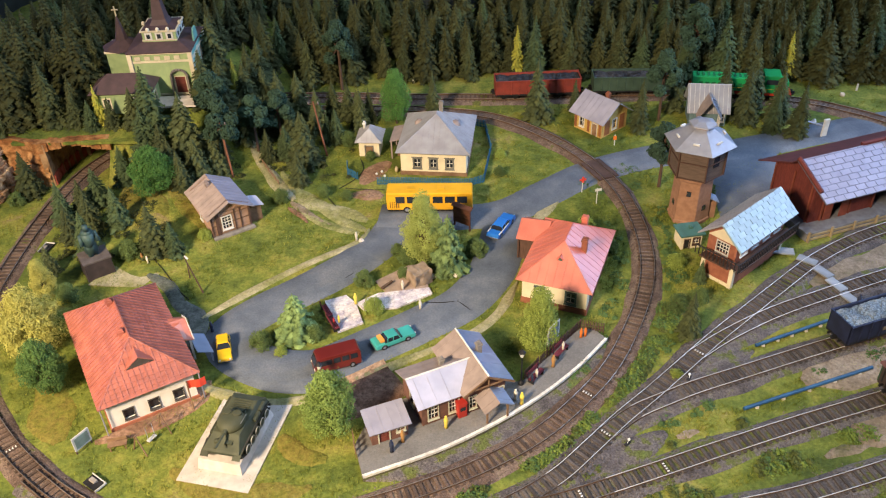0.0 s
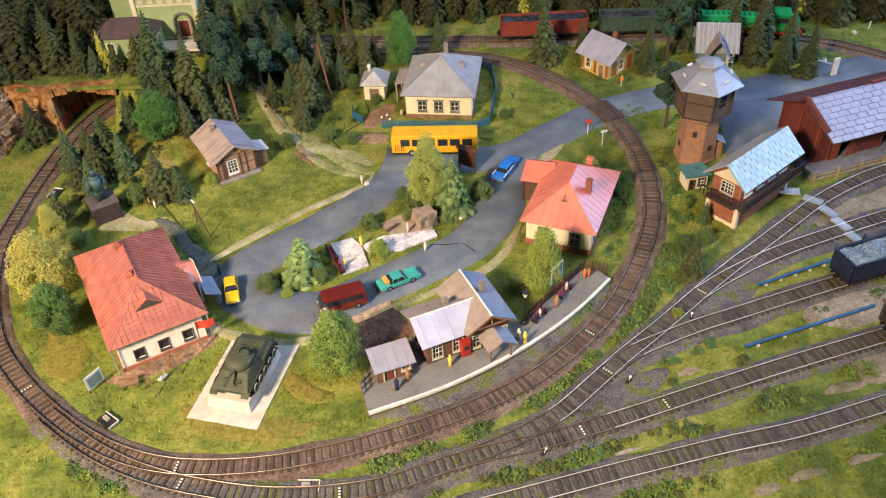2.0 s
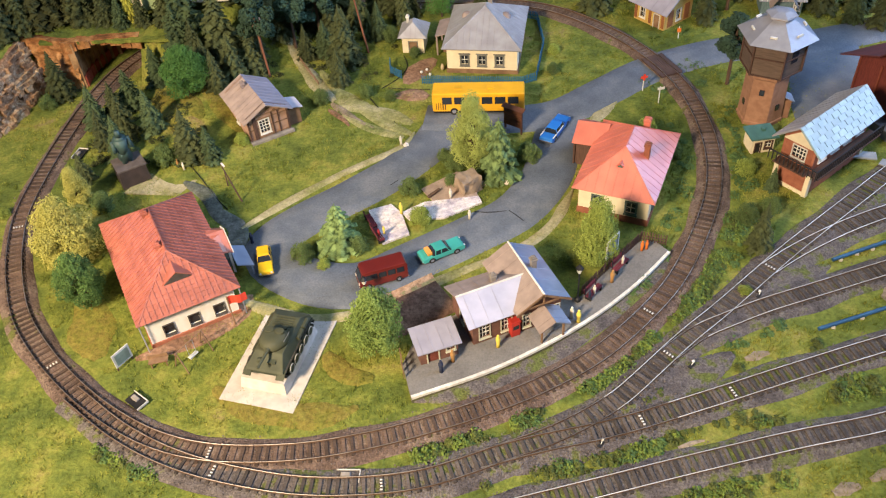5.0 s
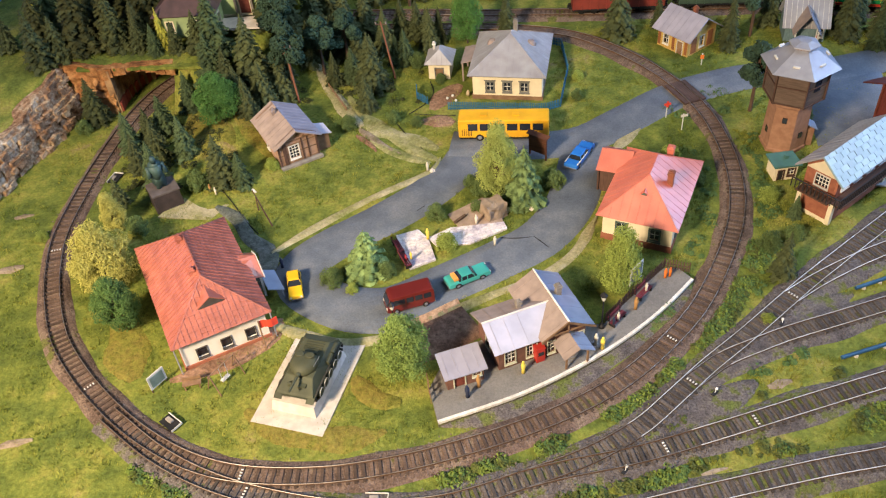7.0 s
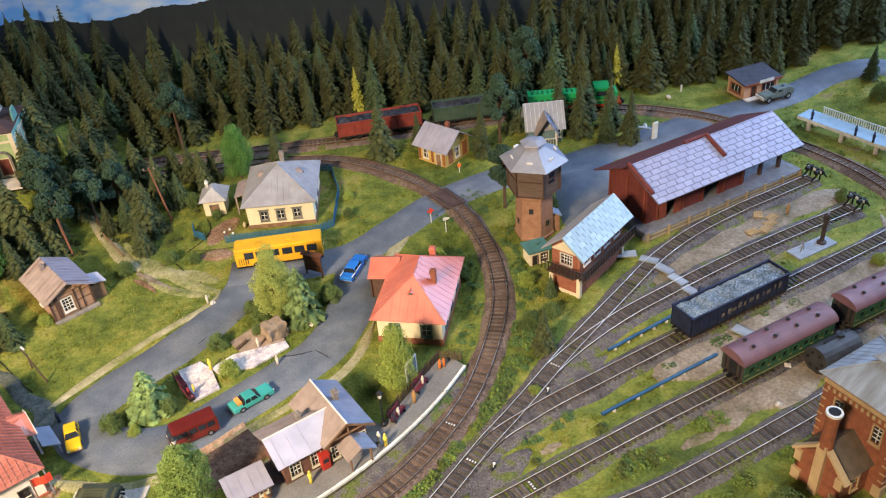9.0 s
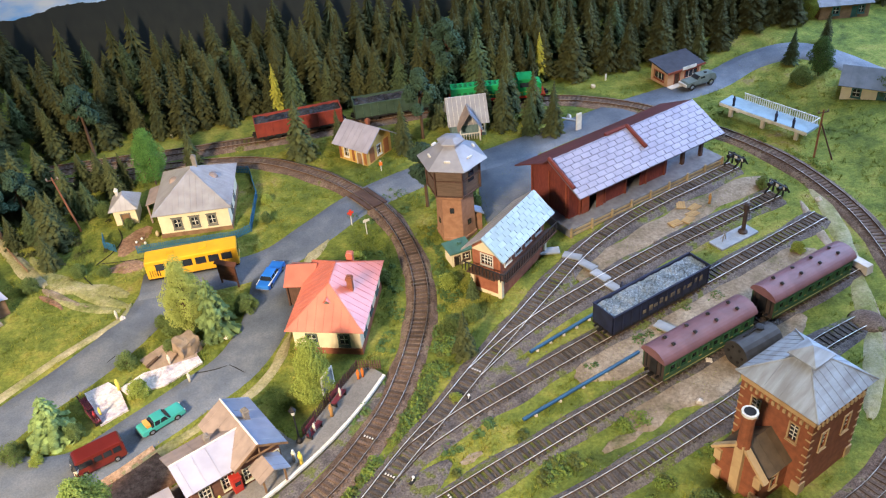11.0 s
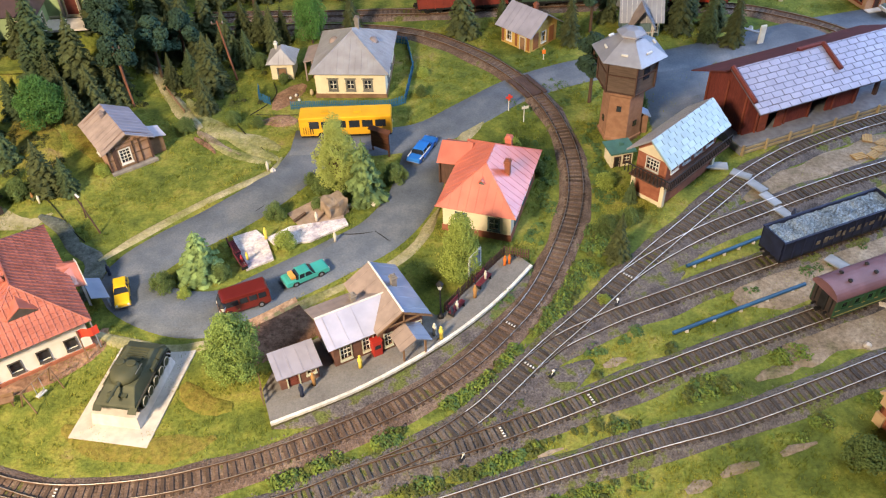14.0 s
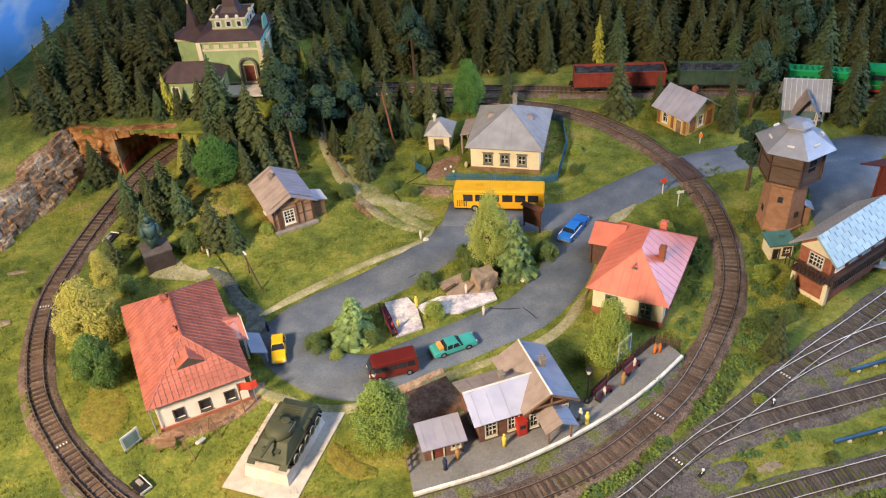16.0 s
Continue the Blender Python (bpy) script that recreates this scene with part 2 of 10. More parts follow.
dirt = ramp_mat("bare_earth", [(0.0, (0.13, 0.12, 0.06)), (0.35, (0.22, 0.17, 0.12)), (0.7, (0.30, 0.24, 0.18)), (1.0, (0.38, 0.32, 0.25))], 300, 0.7, 0.95, (7.0, 40.0), 0.6)
pale_path = ramp_mat("pale_path", [(0.0, (0.15, 0.16, 0.05)), (0.4, (0.27, 0.25, 0.13)), (1.0, (0.42, 0.37, 0.26))], 350, 0.6, 0.95, (9.0, 50.0), 0.7)

X0, X1, Y0, Y1 = -84, 150, 22, 164


def ground_sheet():
    nx, ny = X1 - X0, Y1 - Y0
    verts = [((X0 + i) * U, (Y0 + j) * U, height(X0 + i, Y0 + j) * U) for j in range(ny + 1) for i in range(nx + 1)]
    faces = [(j * (nx + 1) + i, j * (nx + 1) + i + 1, (j + 1) * (nx + 1) + i + 1, (j + 1) * (nx + 1) + i) for j in range(ny) for i in range(nx)]
    me = bpy.data.meshes.new("ground")
    me.from_pydata(verts, [], faces)
    me.materials.append(grass_ground)
    me.shade_smooth()
    return tagged(new("ground", me), "uneven yellow-green model grass over gently rolling land", "ground", kind="structure")


ground_sheet()


def road(name, pts, width, z, material, label, category, edge=0.5, wobble=0.0, lift=0.0):
    bm = bmesh.new()
    ribbon(bm, spline(pts, 1.2), width, z, lift, edge, wobble)
    ob = new(name, mesh_of(name, bm, material, True))
    return tagged(ob, label, category, kind="structure")


AS = ("grey asphalt village road with worn patches", "road")
road("road", [(-14, 64.0), (-17.4, 64.1), (-20.8, 65.5), (-23.9, 68), (-24.5, 71), (-21.4, 74.8), (-16.6, 78.6), (-12, 83), (-8.2, 88.2), (-6.6, 92), (-3, 94.6)], 5.2, 0.22, asphalt, *AS)
road("road", [(-23.6, 68.4), (-20.3, 65.5), (-14.4, 64.8), (-8.5, 68.3), (-2.5, 72.2), (1.8, 75.6), (5, 81), (6.5, 87), (7.5, 92.5)], 5.4, 0.24, asphalt, *AS)
road("road", [(-9.5, 93.2), (-2, 92.6), (6.5, 93.5), (13, 98.2), (19, 103), (25, 106), (31, 107.8), (38, 108.2), (46, 110.2), (56, 113.6), (68, 117), (80, 119.8), (88.7, 123.2), (94.6, 122.8), (98.7, 120.6), (101.4, 116), (103, 109), (106, 100)], 5.2, 0.26, asphalt, *AS)
road("road", [(43, 110), (42.2, 104.5), (40.2, 98), (39.5, 90)], 8.5, 0.2, asphalt, *AS)
PP = ("trodden pale sandy footpath along the grass", "footpath")
road("pavement", [(-28.4, 73), (-24.5, 77.2), (-20.2, 81), (-15.2, 84.8), (-11.6, 87.6), (-10.6, 90.5)], 0.7, 0.24, pale_path, *PP, 0.4, 0.5)
road("pavement", [(-27, 62.9), (-22.6, 60.9), (-17.5, 59.9), (-13, 61), (-8.6, 63.6), (-3.5, 66.6), (1.5, 69.3), (5.3, 73), (8, 79)], 0.8, 0.2, pale_path, *PP, 0.4, 0.6)
worn_grass = ramp_mat("worn_grass", [(0.0, (0.13, 0.15, 0.045)), (0.45, (0.26, 0.255, 0.11)), (1.0, (0.40, 0.36, 0.22))], 300, 0.8, 0.95, (16.0, 60.0), 0.65)
road("footpath", [(-21.4, 97.4), (-23.6, 100.3), (-27.2, 106.5), (-30, 112)], 1.5, 0.2, pale_path, *PP, 0.9, 0.7)
road("footpath", [(-24.4, 105), (-22.2, 100.8), (-20.1, 98.2), (-16.0, 94.0), (-12.6, 91.0), (-10.4, 89.7)], 1.3, 0.15, worn_grass, "worn pale grass track across the slope", "footpath", 0.9, 0.7)
road("footpath", [(-21.8, 97.0), (-17.8, 92.9), (-14.7, 90.6)], 0.8, 0.14, dirt, "reddish worn earth track across the slope", "footpath", 0.8, 0.9)
road("footpath", [(-11, 92.2), (-14, 94), (-17.5, 95.8), (-22.4, 98.6)], 1.6, 0.15, worn_grass, "worn pale grass track across the slope", "footpath", 1.6, 0.7)
road("footpath", [(-11.8, 89.4), (-16, 91.4), (-20.5, 94.6)], 0.9, 0.14, worn_grass, "worn pale grass track across the slope", "footpath", 1.0, 0.8)
road("footpath", [(10.4, 90), (12, 93.2), (14.5, 96)], 1.1, 0.18, pale_path, *PP, 0.6, 0.6)
DT = ("bare brown earth between the sidings", "earth")
road("earth", [(42, 77.6), (49, 81), (58, 85.2), (66, 88.3), (75, 91)], 3.0, 0.16, dirt, *DT, 1.2, 0.5)
road("earth", [(36, 61.9), (40, 63.6), (48, 66), (57, 69), (72, 74)], 3.8, 0.16, dirt, *DT, 1.4, 0.6)
road("earth", [(38.6, 54.4), (44, 57.2), (50, 59.2), (58, 62.2), (64, 64)], 4.6, 0.16, dirt, *DT, 1.0, 0.8)
GW = ("dark gravel with thin grass between the points", "gravel")
road("gravel", [(11.6, 49.8), (15.2, 51.8), (18.6, 53.9), (21.4, 55.8)], 2.0, 0.22, mossy_ballast, *GW, 1.2, 0.5)
road("gravel", [(24.0, 61.8), (27.0, 63.7), (30.0, 65.4), (32.6, 66.8)], 1.7, 0.22, mossy_ballast, *GW, 1.0, 0.5)
road("gravel", [(0.5, 43.2), (5.5, 45.0), (9.5, 46.6)], 1.6, 0.2, mossy_ballast, *GW, 1.0, 0.5)
road("gravel", [(33.5, 73.4), (38, 76.4), (42, 79)], 1.8, 0.2, mossy_ballast, *GW, 1.0, 0.5)
plough = ramp_mat("ploughed_soil", [(0.0, (0.13, 0.07, 0.042)), (0.5, (0.27, 0.155, 0.098)), (1.0, (0.40, 0.26, 0.175))], 260, 1.0, 0.95, (10.0, 60.0), 0.45)
pink_soil = ramp_mat("pinkish_soil", [(0.0, (0.24, 0.14, 0.085)), (0.5, (0.40, 0.26, 0.17)), (1.0, (0.52, 0.37, 0.26))], 260, 1.0, 0.95, (12.0, 70.0), 0.5)
dark_soil = ramp_mat("dark_ploughed_soil", [(0.0, (0.10, 0.058, 0.04)), (0.5, (0.20, 0.12, 0.085)), (1.0, (0.32, 0.21, 0.15))], 260, 1.0, 0.95, (14.0, 80.0), 0.4)
brown_grass = ramp_mat("scorched_brown_grass", [(0.0, (0.12, 0.128, 0.027)), (0.4, (0.185, 0.175, 0.033)), (0.62, (0.205, 0.168, 0.04)), (1.0, (0.20, 0.205, 0.04))], 260, 1.0, 0.95, (12.0, 60.0), 0.55)
road("earth", [(-13.4, 62.6), (-11.6, 62.9), (-9.6, 63.7), (-7.6, 65.0), (-6.4, 65.4)], 2.6, 0.2, pink_soil, "pinkish bare soil beside the road", "earth", 0.3, 0.25)
road("earth", [(-11.6, 59.4), (-10.0, 60.0), (-8.0, 61.2), (-6.0, 62.6), (-4.8, 63.4)], 4.4, 0.24, dark_soil, "dark ploughed earth patch behind the station", "earth", 0.4, 0.22)
road("footpath", [(80.9, 90.5), (78.4, 83.6), (76.8, 78.9), (74.6, 72.6), (72.9, 68.7), (70.4, 63.4), (68.2, 58.8), (64.4, 53.4), (60.0, 48.0)], 1.5, 0.2, pale_path, *PP, 0.8, 0.6)
road("gravel", [(-7.8, 50.2), (-4.0, 51.1), (0.8, 53.0), (6.4, 56.75), (11.5, 61.6), (15.2, 65.4), (17.2, 68.2)], 1.7, 0.2, mossy_ballast, "brown ballast spread up to the platform edge", "gravel", 0.4, 0.4)
BG = ("brown scorched grass patch on the meadow", "grass")
road("meadow_patch", [(-38.4, 98.6), (-35.6, 95.4), (-33.4, 92.2), (-31.8, 89.2)], 2.6, 0.13, brown_grass, *BG, 1.2, 0.8)
road("meadow_patch", [(-41.4, 97.6), (-39.0, 94.4), (-36.8, 91.0)], 2.0, 0.13, brown_grass, *BG, 1.0, 0.8)
road("meadow_patch", [(-46.2, 101.0), (-43.8, 97.2), (-41.9, 93.8), (-39.6, 89.6)], 1.8, 0.13, brown_grass, *BG, 1.0, 0.8)
road("meadow_patch", [(-43.2, 64.4), (-41.0, 60.6), (-39.6, 57.0), (-37.6, 54.2)], 3.2, 0.13, brown_grass, *BG, 1.4, 0.8)
road("meadow_patch", [(-26.2, 51.6), (-21.0, 49.0), (-15.2, 48.6), (-11.8, 50.0)], 1.8, 0.12, brown_grass, *BG, 1.2, 0.9)
road("meadow_patch", [(-16.4, 55.6), (-14.2, 53.0), (-11.2, 52.6)], 2.4, 0.12, brown_grass, *BG, 1.2, 0.9)
road("earth", [(-6.6, 58.2), (-5.2, 59.6), (-4.4, 61.0)], 1.2, 0.2, plough, "bare brown earth beside the store shed", "earth", 0.5, 0.6)

tar = mat("tar_seam", (0.02, 0.02, 0.022), (0.012, 0.012, 0.014), 200, 0.7)
for pts in ([(0.8, 75.4), (1.6, 74.6), (2.6, 73.4)], [(0.6, 75.3), (-1.2, 75.0), (-3.0, 75.2)], [(-12.6, 80.0), (-11.2, 81.4)]):
    road("road_seam", pts, 0.2, 0.268, tar, "dark tar seam in the asphalt", "road seam", 0.05, 0.5)

# ---- tracks ----
rail_steel = mat("rail_steel", (0.46, 0.41, 0.37), (0.28, 0.23, 0.20), 60, 0.45, 0.85, 0.1)
# pale, hardly metallic base: the rails' reflected brightness is put into the colour
sheen_steel = mat("polished_rail_sheen", (0.76, 0.76, 0.78), (0.58, 0.57, 0.58), 40, 0.42, 0.35, 0.05)
rust = mat("rusty_rail_web", (0.16, 0.09, 0.055), (0.10, 0.06, 0.04), 150, 0.8, 0.2, 0.2)
sleeper_wood = mat("weathered_sleeper", (0.135, 0.088, 0.064), (0.08, 0.055, 0.043), 260, 0.85, 0, 0.5, vary=0.45, stretch=(1, 6, 1))
grey_sleeper = mat("greyed_sleeper", (0.105, 0.086, 0.076), (0.066, 0.055, 0.05), 260, 0.85, 0, 0.5, vary=0.45, stretch=(1, 6, 1))

INNER = [(-50, 112), (-52.6, 106.7), (-54.2, 100), (-54.8, 92), (-54.9, 84), (-54.4, 76), (-52.9, 70.3), (-50.8, 65.2), (-47.9, 60), (-44.1, 55.6), (-39.7, 51.6), (-35.1, 48.3), (-30, 45.7), (-24.5, 44.4), (-17.5, 44.5), (-11.3, 45.7), (-6.5, 47.2), (-1.6, 49.1), (3.4, 51.5), (8.7, 55), (13.4, 59.7), (17.4, 65), (21.3, 73), (23.4, 79.5), (24.2, 86), (23.9, 92.6), (22.6, 99.3), (19.7, 106), (15.6, 112), (10, 117.6), (5, 120.6), (-2, 122.3), (-10, 123.2), (-20, 123.6), (-34, 124)]
LEAD = [(-39.2, 50.6), (-33.5, 46.6), (-28, 43.9), (-22, 42.2), (-15, 41.3), (-7, 42), (0, 44.6), (5.2, 46.9), (9.8, 49.9), (13.2, 53.2), (16.8, 56.9), (20.6, 60.4), (24.6, 64.3), (28.4, 68), (32.8, 72), (38.2, 76.8), (44.2, 82), (50.8, 86.2), (58.4, 89.6), (64.2, 91.7), (70.3, 93.9), (72.0, 94.5)]
SIDE_B = [(26.2, 65.8), (30, 68.6), (35.9, 72.1), (42.5, 75.1), (52.2, 79.1), (63.2, 82.9), (73.4, 86.2)]
SIDE_C = [(15, 55), (18.3, 57.7), (21.6, 59.4), (25, 61), (30.2, 63), (36.4, 65.4), (41.2, 67.2), (57, 73), (69, 77.4), (75.5, 79.8)]
SIDE_D = [(-2, 43.9), (3, 45.5), (9.6, 47.2), (17.2, 49.9), (25.4, 53), (33.6, 56), (43.6, 59.4), (57, 64), (73, 69.4)]
SIDE_E = [(-8, 37), (6, 41), (15, 43.6), (24.2, 46.1), (30.6, 47.6), (36.4, 49.4), (42.8, 51.6), (49.2, 53.9), (56, 56.6), (62.3, 59.0), (65.5, 60.0), (68.3, 60.8)]
OUTER = [(-40, 129.2), (-20, 128.4), (-8, 127.4), (2, 126.9), (11, 126.5), (24, 127), (40, 126.4), (55, 123.4), (62, 119.6), (67.2, 115), (73.2, 106.4), (76.8, 99.6), (79.3, 92), (80.2, 83), (79.5, 75), (77, 66), (72, 56), (65.5, 48), (58.7, 43), (52.5, 40.2), (42, 37.6), (28, 36), (10, 35)]

GAUGE, SPACING = 1.65, 0.72


def sleeper_mesh(m):
    bm = bmesh.new()
    box(bm, 0, 0, 0, 0.29, 2.25, 0.2, taper=0.97)
    return mesh_of("sleeper", bm, m)


SLEEPER = {m: sleeper_mesh(m) for m in (sleeper_wood, grey_sleeper)}
LINES = {}


def in_front(p):
    return p.y < 96 and -58 < p.x < 76


def rail_run(t, nm, m, run, prof, s):
    """One length of rail along a run of the line, on the side s."""
    bm = bmesh.new()
    rows = []
    for p, w0 in run:
        side = V3((-w0.y, w0.x, 0))
        rows.append([bm.verts.new((p + side * (s * GAUGE / 2 + d)).to_2d().to_3d() + V3((0, 0, z))) for d, z in prof])
    for a, b in zip(rows, rows[1:]):
        for i in range(len(prof)):
            j = (i + 1) % len(prof)
            bm.faces.new((a[j], a[i], b[i], b[j]))
    part(nm, bm, m, t)


def track(name, pts, shine, label, single=True, skip=lambda p: False, drop=0.0, bed=3.0, dull=-999, stones=ballast, wood=sleeper_wood):
    line = spline(pts, SPACING)
    LINES[name] = line
    t = thing("railway_track", 0, 0, 0, 0, label, "railway track", "railway tracks", "structure")
    bm = bmesh.new()
    ribbon(bm, line[::2] + [line[-1]], bed, 0.36 - drop, 0.0, 0.7, 0.22, True)
    part("ballast_bed", bm, stones, t, "brown-grey gravel bed", True)
    for s in (-1, 1):
        for nm, m, w, z0, h in (("rail", shine, 0.08, 0.62, 0.05), ("rail_web", rust, 0.07, 0.44, 0.182)):
            prof = ((-w / 2, z0), (w / 2, z0), (w / 2, z0 + h), (-w / 2, z0 + h))
            if nm == "rail":
                prof = ((-w / 2, z0), (w / 2, z0), (w / 2, z0 + h * 0.55), (w * 0.22, z0 + h), (-w * 0.22, z0 + h), (-w / 2, z0 + h * 0.55))
            cut = next((i for i, q in enumerate(line) if q[0].x > dull), 0)
            for run, mm in ((line[:cut + 1], rail_steel), (line[cut:], m)):
                if len(run) > 1:
                    rail_run(t, nm, mm if nm == "rail" else m, run, prof, s)
    rest = bmesh.new()
    n = 0
    for p, w in line:
        if skip(p):
            continue
        ang = math.degrees(math.atan2(w.y, w.x)) + random.uniform(-2, 2)
        if single and in_front(p) and n < 290:
            piece("sleeper", SLEEPER[wood], t, pose(p.x * U, p.y * U, (0.27 + random.uniform(-0.015, 0.015)) * U, 0, 0, ang))
            n += 1
        else:
            box(rest, p.x, p.y, 0.26 - drop * 0.4 + random.uniform(-0.012, 0.012), 0.29, 2.25, 0.2, ang, 0.97)
    if len(rest.verts):
        part("sleepers", rest, wood, t, kind="stuff")
    else:
        rest.free()
    return t


CROSSING = lambda p: (p - V3((21.3, 103.2, 0))).length < 2.6
track("inner", INNER, rail_steel, "oval model railway track with brown sleepers and gravel", skip=CROSSING, bed=2.8)
track("lead", LEAD, sheen_steel, "siding track with points and bright rails", skip=lambda p: p.x < -37, drop=0.02, dull=9, stones=mossy_ballast, wood=grey_sleeper)
track("b", SIDE_B, sheen_steel, "straight siding track ending at a buffer stop", True, lambda p: p.x < 34, drop=0.04, bed=3.3, stones=mossy_ballast, wood=grey_sleeper)
track("c", SIDE_C, sheen_steel, "siding track under the coal wagon", True, lambda p: p.x < 23, drop=0.035, bed=3.0, dull=18, stones=mossy_ballast, wood=grey_sleeper)
track("d", SIDE_D, sheen_steel, "siding track under the passenger coaches", True, lambda p: p.x < 7, drop=0.05, bed=2.8, dull=14, stones=mossy_ballast, wood=grey_sleeper)
track("e", SIDE_E, sheen_steel, "grassy siding track in the foreground", True, bed=2.8, stones=mossy_ballast, wood=grey_sleeper)
track("outer", OUTER, rail_steel, "outer railway track at the edge of the forest", False)


# ---- houses ----
def wall_bm(length, h, thick, openings, gable=0.0):
    """A wall along x from -length/2, its outer face at y=0 and its body behind, with openings (u, z0, w, h) cut through."""
    bm = bmesh.new()
    cuts = sorted({-length / 2, length / 2, *[o[0] - o[2] / 2 for o in openings], *[o[0] + o[2] / 2 for o in openings]})
    for a, b in zip(cuts, cuts[1:]):
        if b - a < 1e-4:
            continue
        z, mid = 0.0, (a + b) / 2
        for o in sorted([o for o in openings if abs(o[0] - mid) < o[2] / 2], key=lambda o: o[1]):
            if o[1] > z:
                box(bm, mid, thick / 2, z, b - a, thick, o[1] - z)
            z = o[1] + o[3]
        if h > z:
            box(bm, mid, thick / 2, z, b - a, thick, h - z)
    bmesh.ops.remove_doubles(bm, verts=bm.verts[:], dist=1e-4)
    if gable:
        a = [bm.verts.new((x, y, z)) for y in (0, thick) for x, z in ((-length / 2, h), (length / 2, h), (0, h + gable))]
        bm.faces.new(a[:3]), bm.faces.new(a[:2:-1])
        for i in range(3):
            j = (i + 1) % 3
            bm.faces.new((a[j], a[i], a[i + 3], a[j + 3]))
    bmesh.ops.remove_doubles(bm, verts=bm.verts[:], dist=1e-4)
    return bm


def place_on(ob, x, y, z, rz):
    ob.matrix_local = pose(x * U, y * U, z * U, 0, 0, rz)
    return ob


def window(parent, u, z0, w, h, frame_m, bars=(1, 1), trim=0.14, head=0.0, sill=True, name="window"):
    """A window in a wall part: glass set back, glazing bars, surround proud of the wall."""
    bm = bmesh.new()
    for x, ww in ((u - w / 2 - trim / 2, trim), (u + w / 2 + trim / 2, trim)):
        box(bm, x, -0.02, z0 - trim, ww, 0.12, h + 2 * trim)
    box(bm, u, -0.02, z0 + h, w, 0.12, trim)
    box(bm, u, -0.02, z0 - trim, w, 0.12, trim)
    if head:
        box(bm, u, -0.04, z0 + h + trim, w + 3.2 * trim, 0.2, head)
    wn = part(name, bm, frame_m, parent)
    bm = bmesh.new()
    box(bm, u, 0.17, z0, w, 0.03, h)
    part("pane", bm, glass_mat(), wn)
    bm = bmesh.new()
    for i in range(bars[0]):
        box(bm, u - w / 2 + w * (i + 1) / (bars[0] + 1), 0.12, z0, 0.07, 0.05, h)
    for i in range(bars[1]):
        box(bm, u, 0.11, z0 + h * (i + 1) / (bars[1] + 1) - 0.035, w, 0.05, 0.07)
    if bars != (0, 0):
        part("glazing_bar", bm, mat("white_paint", (0.75, 0.74, 0.70), (0.6, 0.58, 0.54), 90, 0.6), wn)
    else:
        bm.free()
    if sill:
        bm = bmesh.new()
        box(bm, u, -0.07, z0 - trim - 0.1, w + 2.6 * trim, 0.2, 0.09)
        part("sill", bm, frame_m, wn)
    return wn


def door(parent, u, z0, w, h, m, frame_m):
    bm = bmesh.new()
    for x in (u - w / 2 - 0.06, u + w / 2 + 0.06):
        box(bm, x, -0.02, z0, 0.12, 0.12, h + 0.12)
    box(bm, u, -0.02, z0 + h, w, 0.12, 0.12)
    d = part("door", bm, frame_m, parent)
    bm = bmesh.new()
    box(bm, u, 0.12, z0, w, 0.06, h)
    for i in range(2):
        box(bm, u, 0.08, z0 + 0.15 + i * h / 2, w * 0.66, 0.05, h * 0.34)
    part("door_leaf", bm, m, d)
    return d


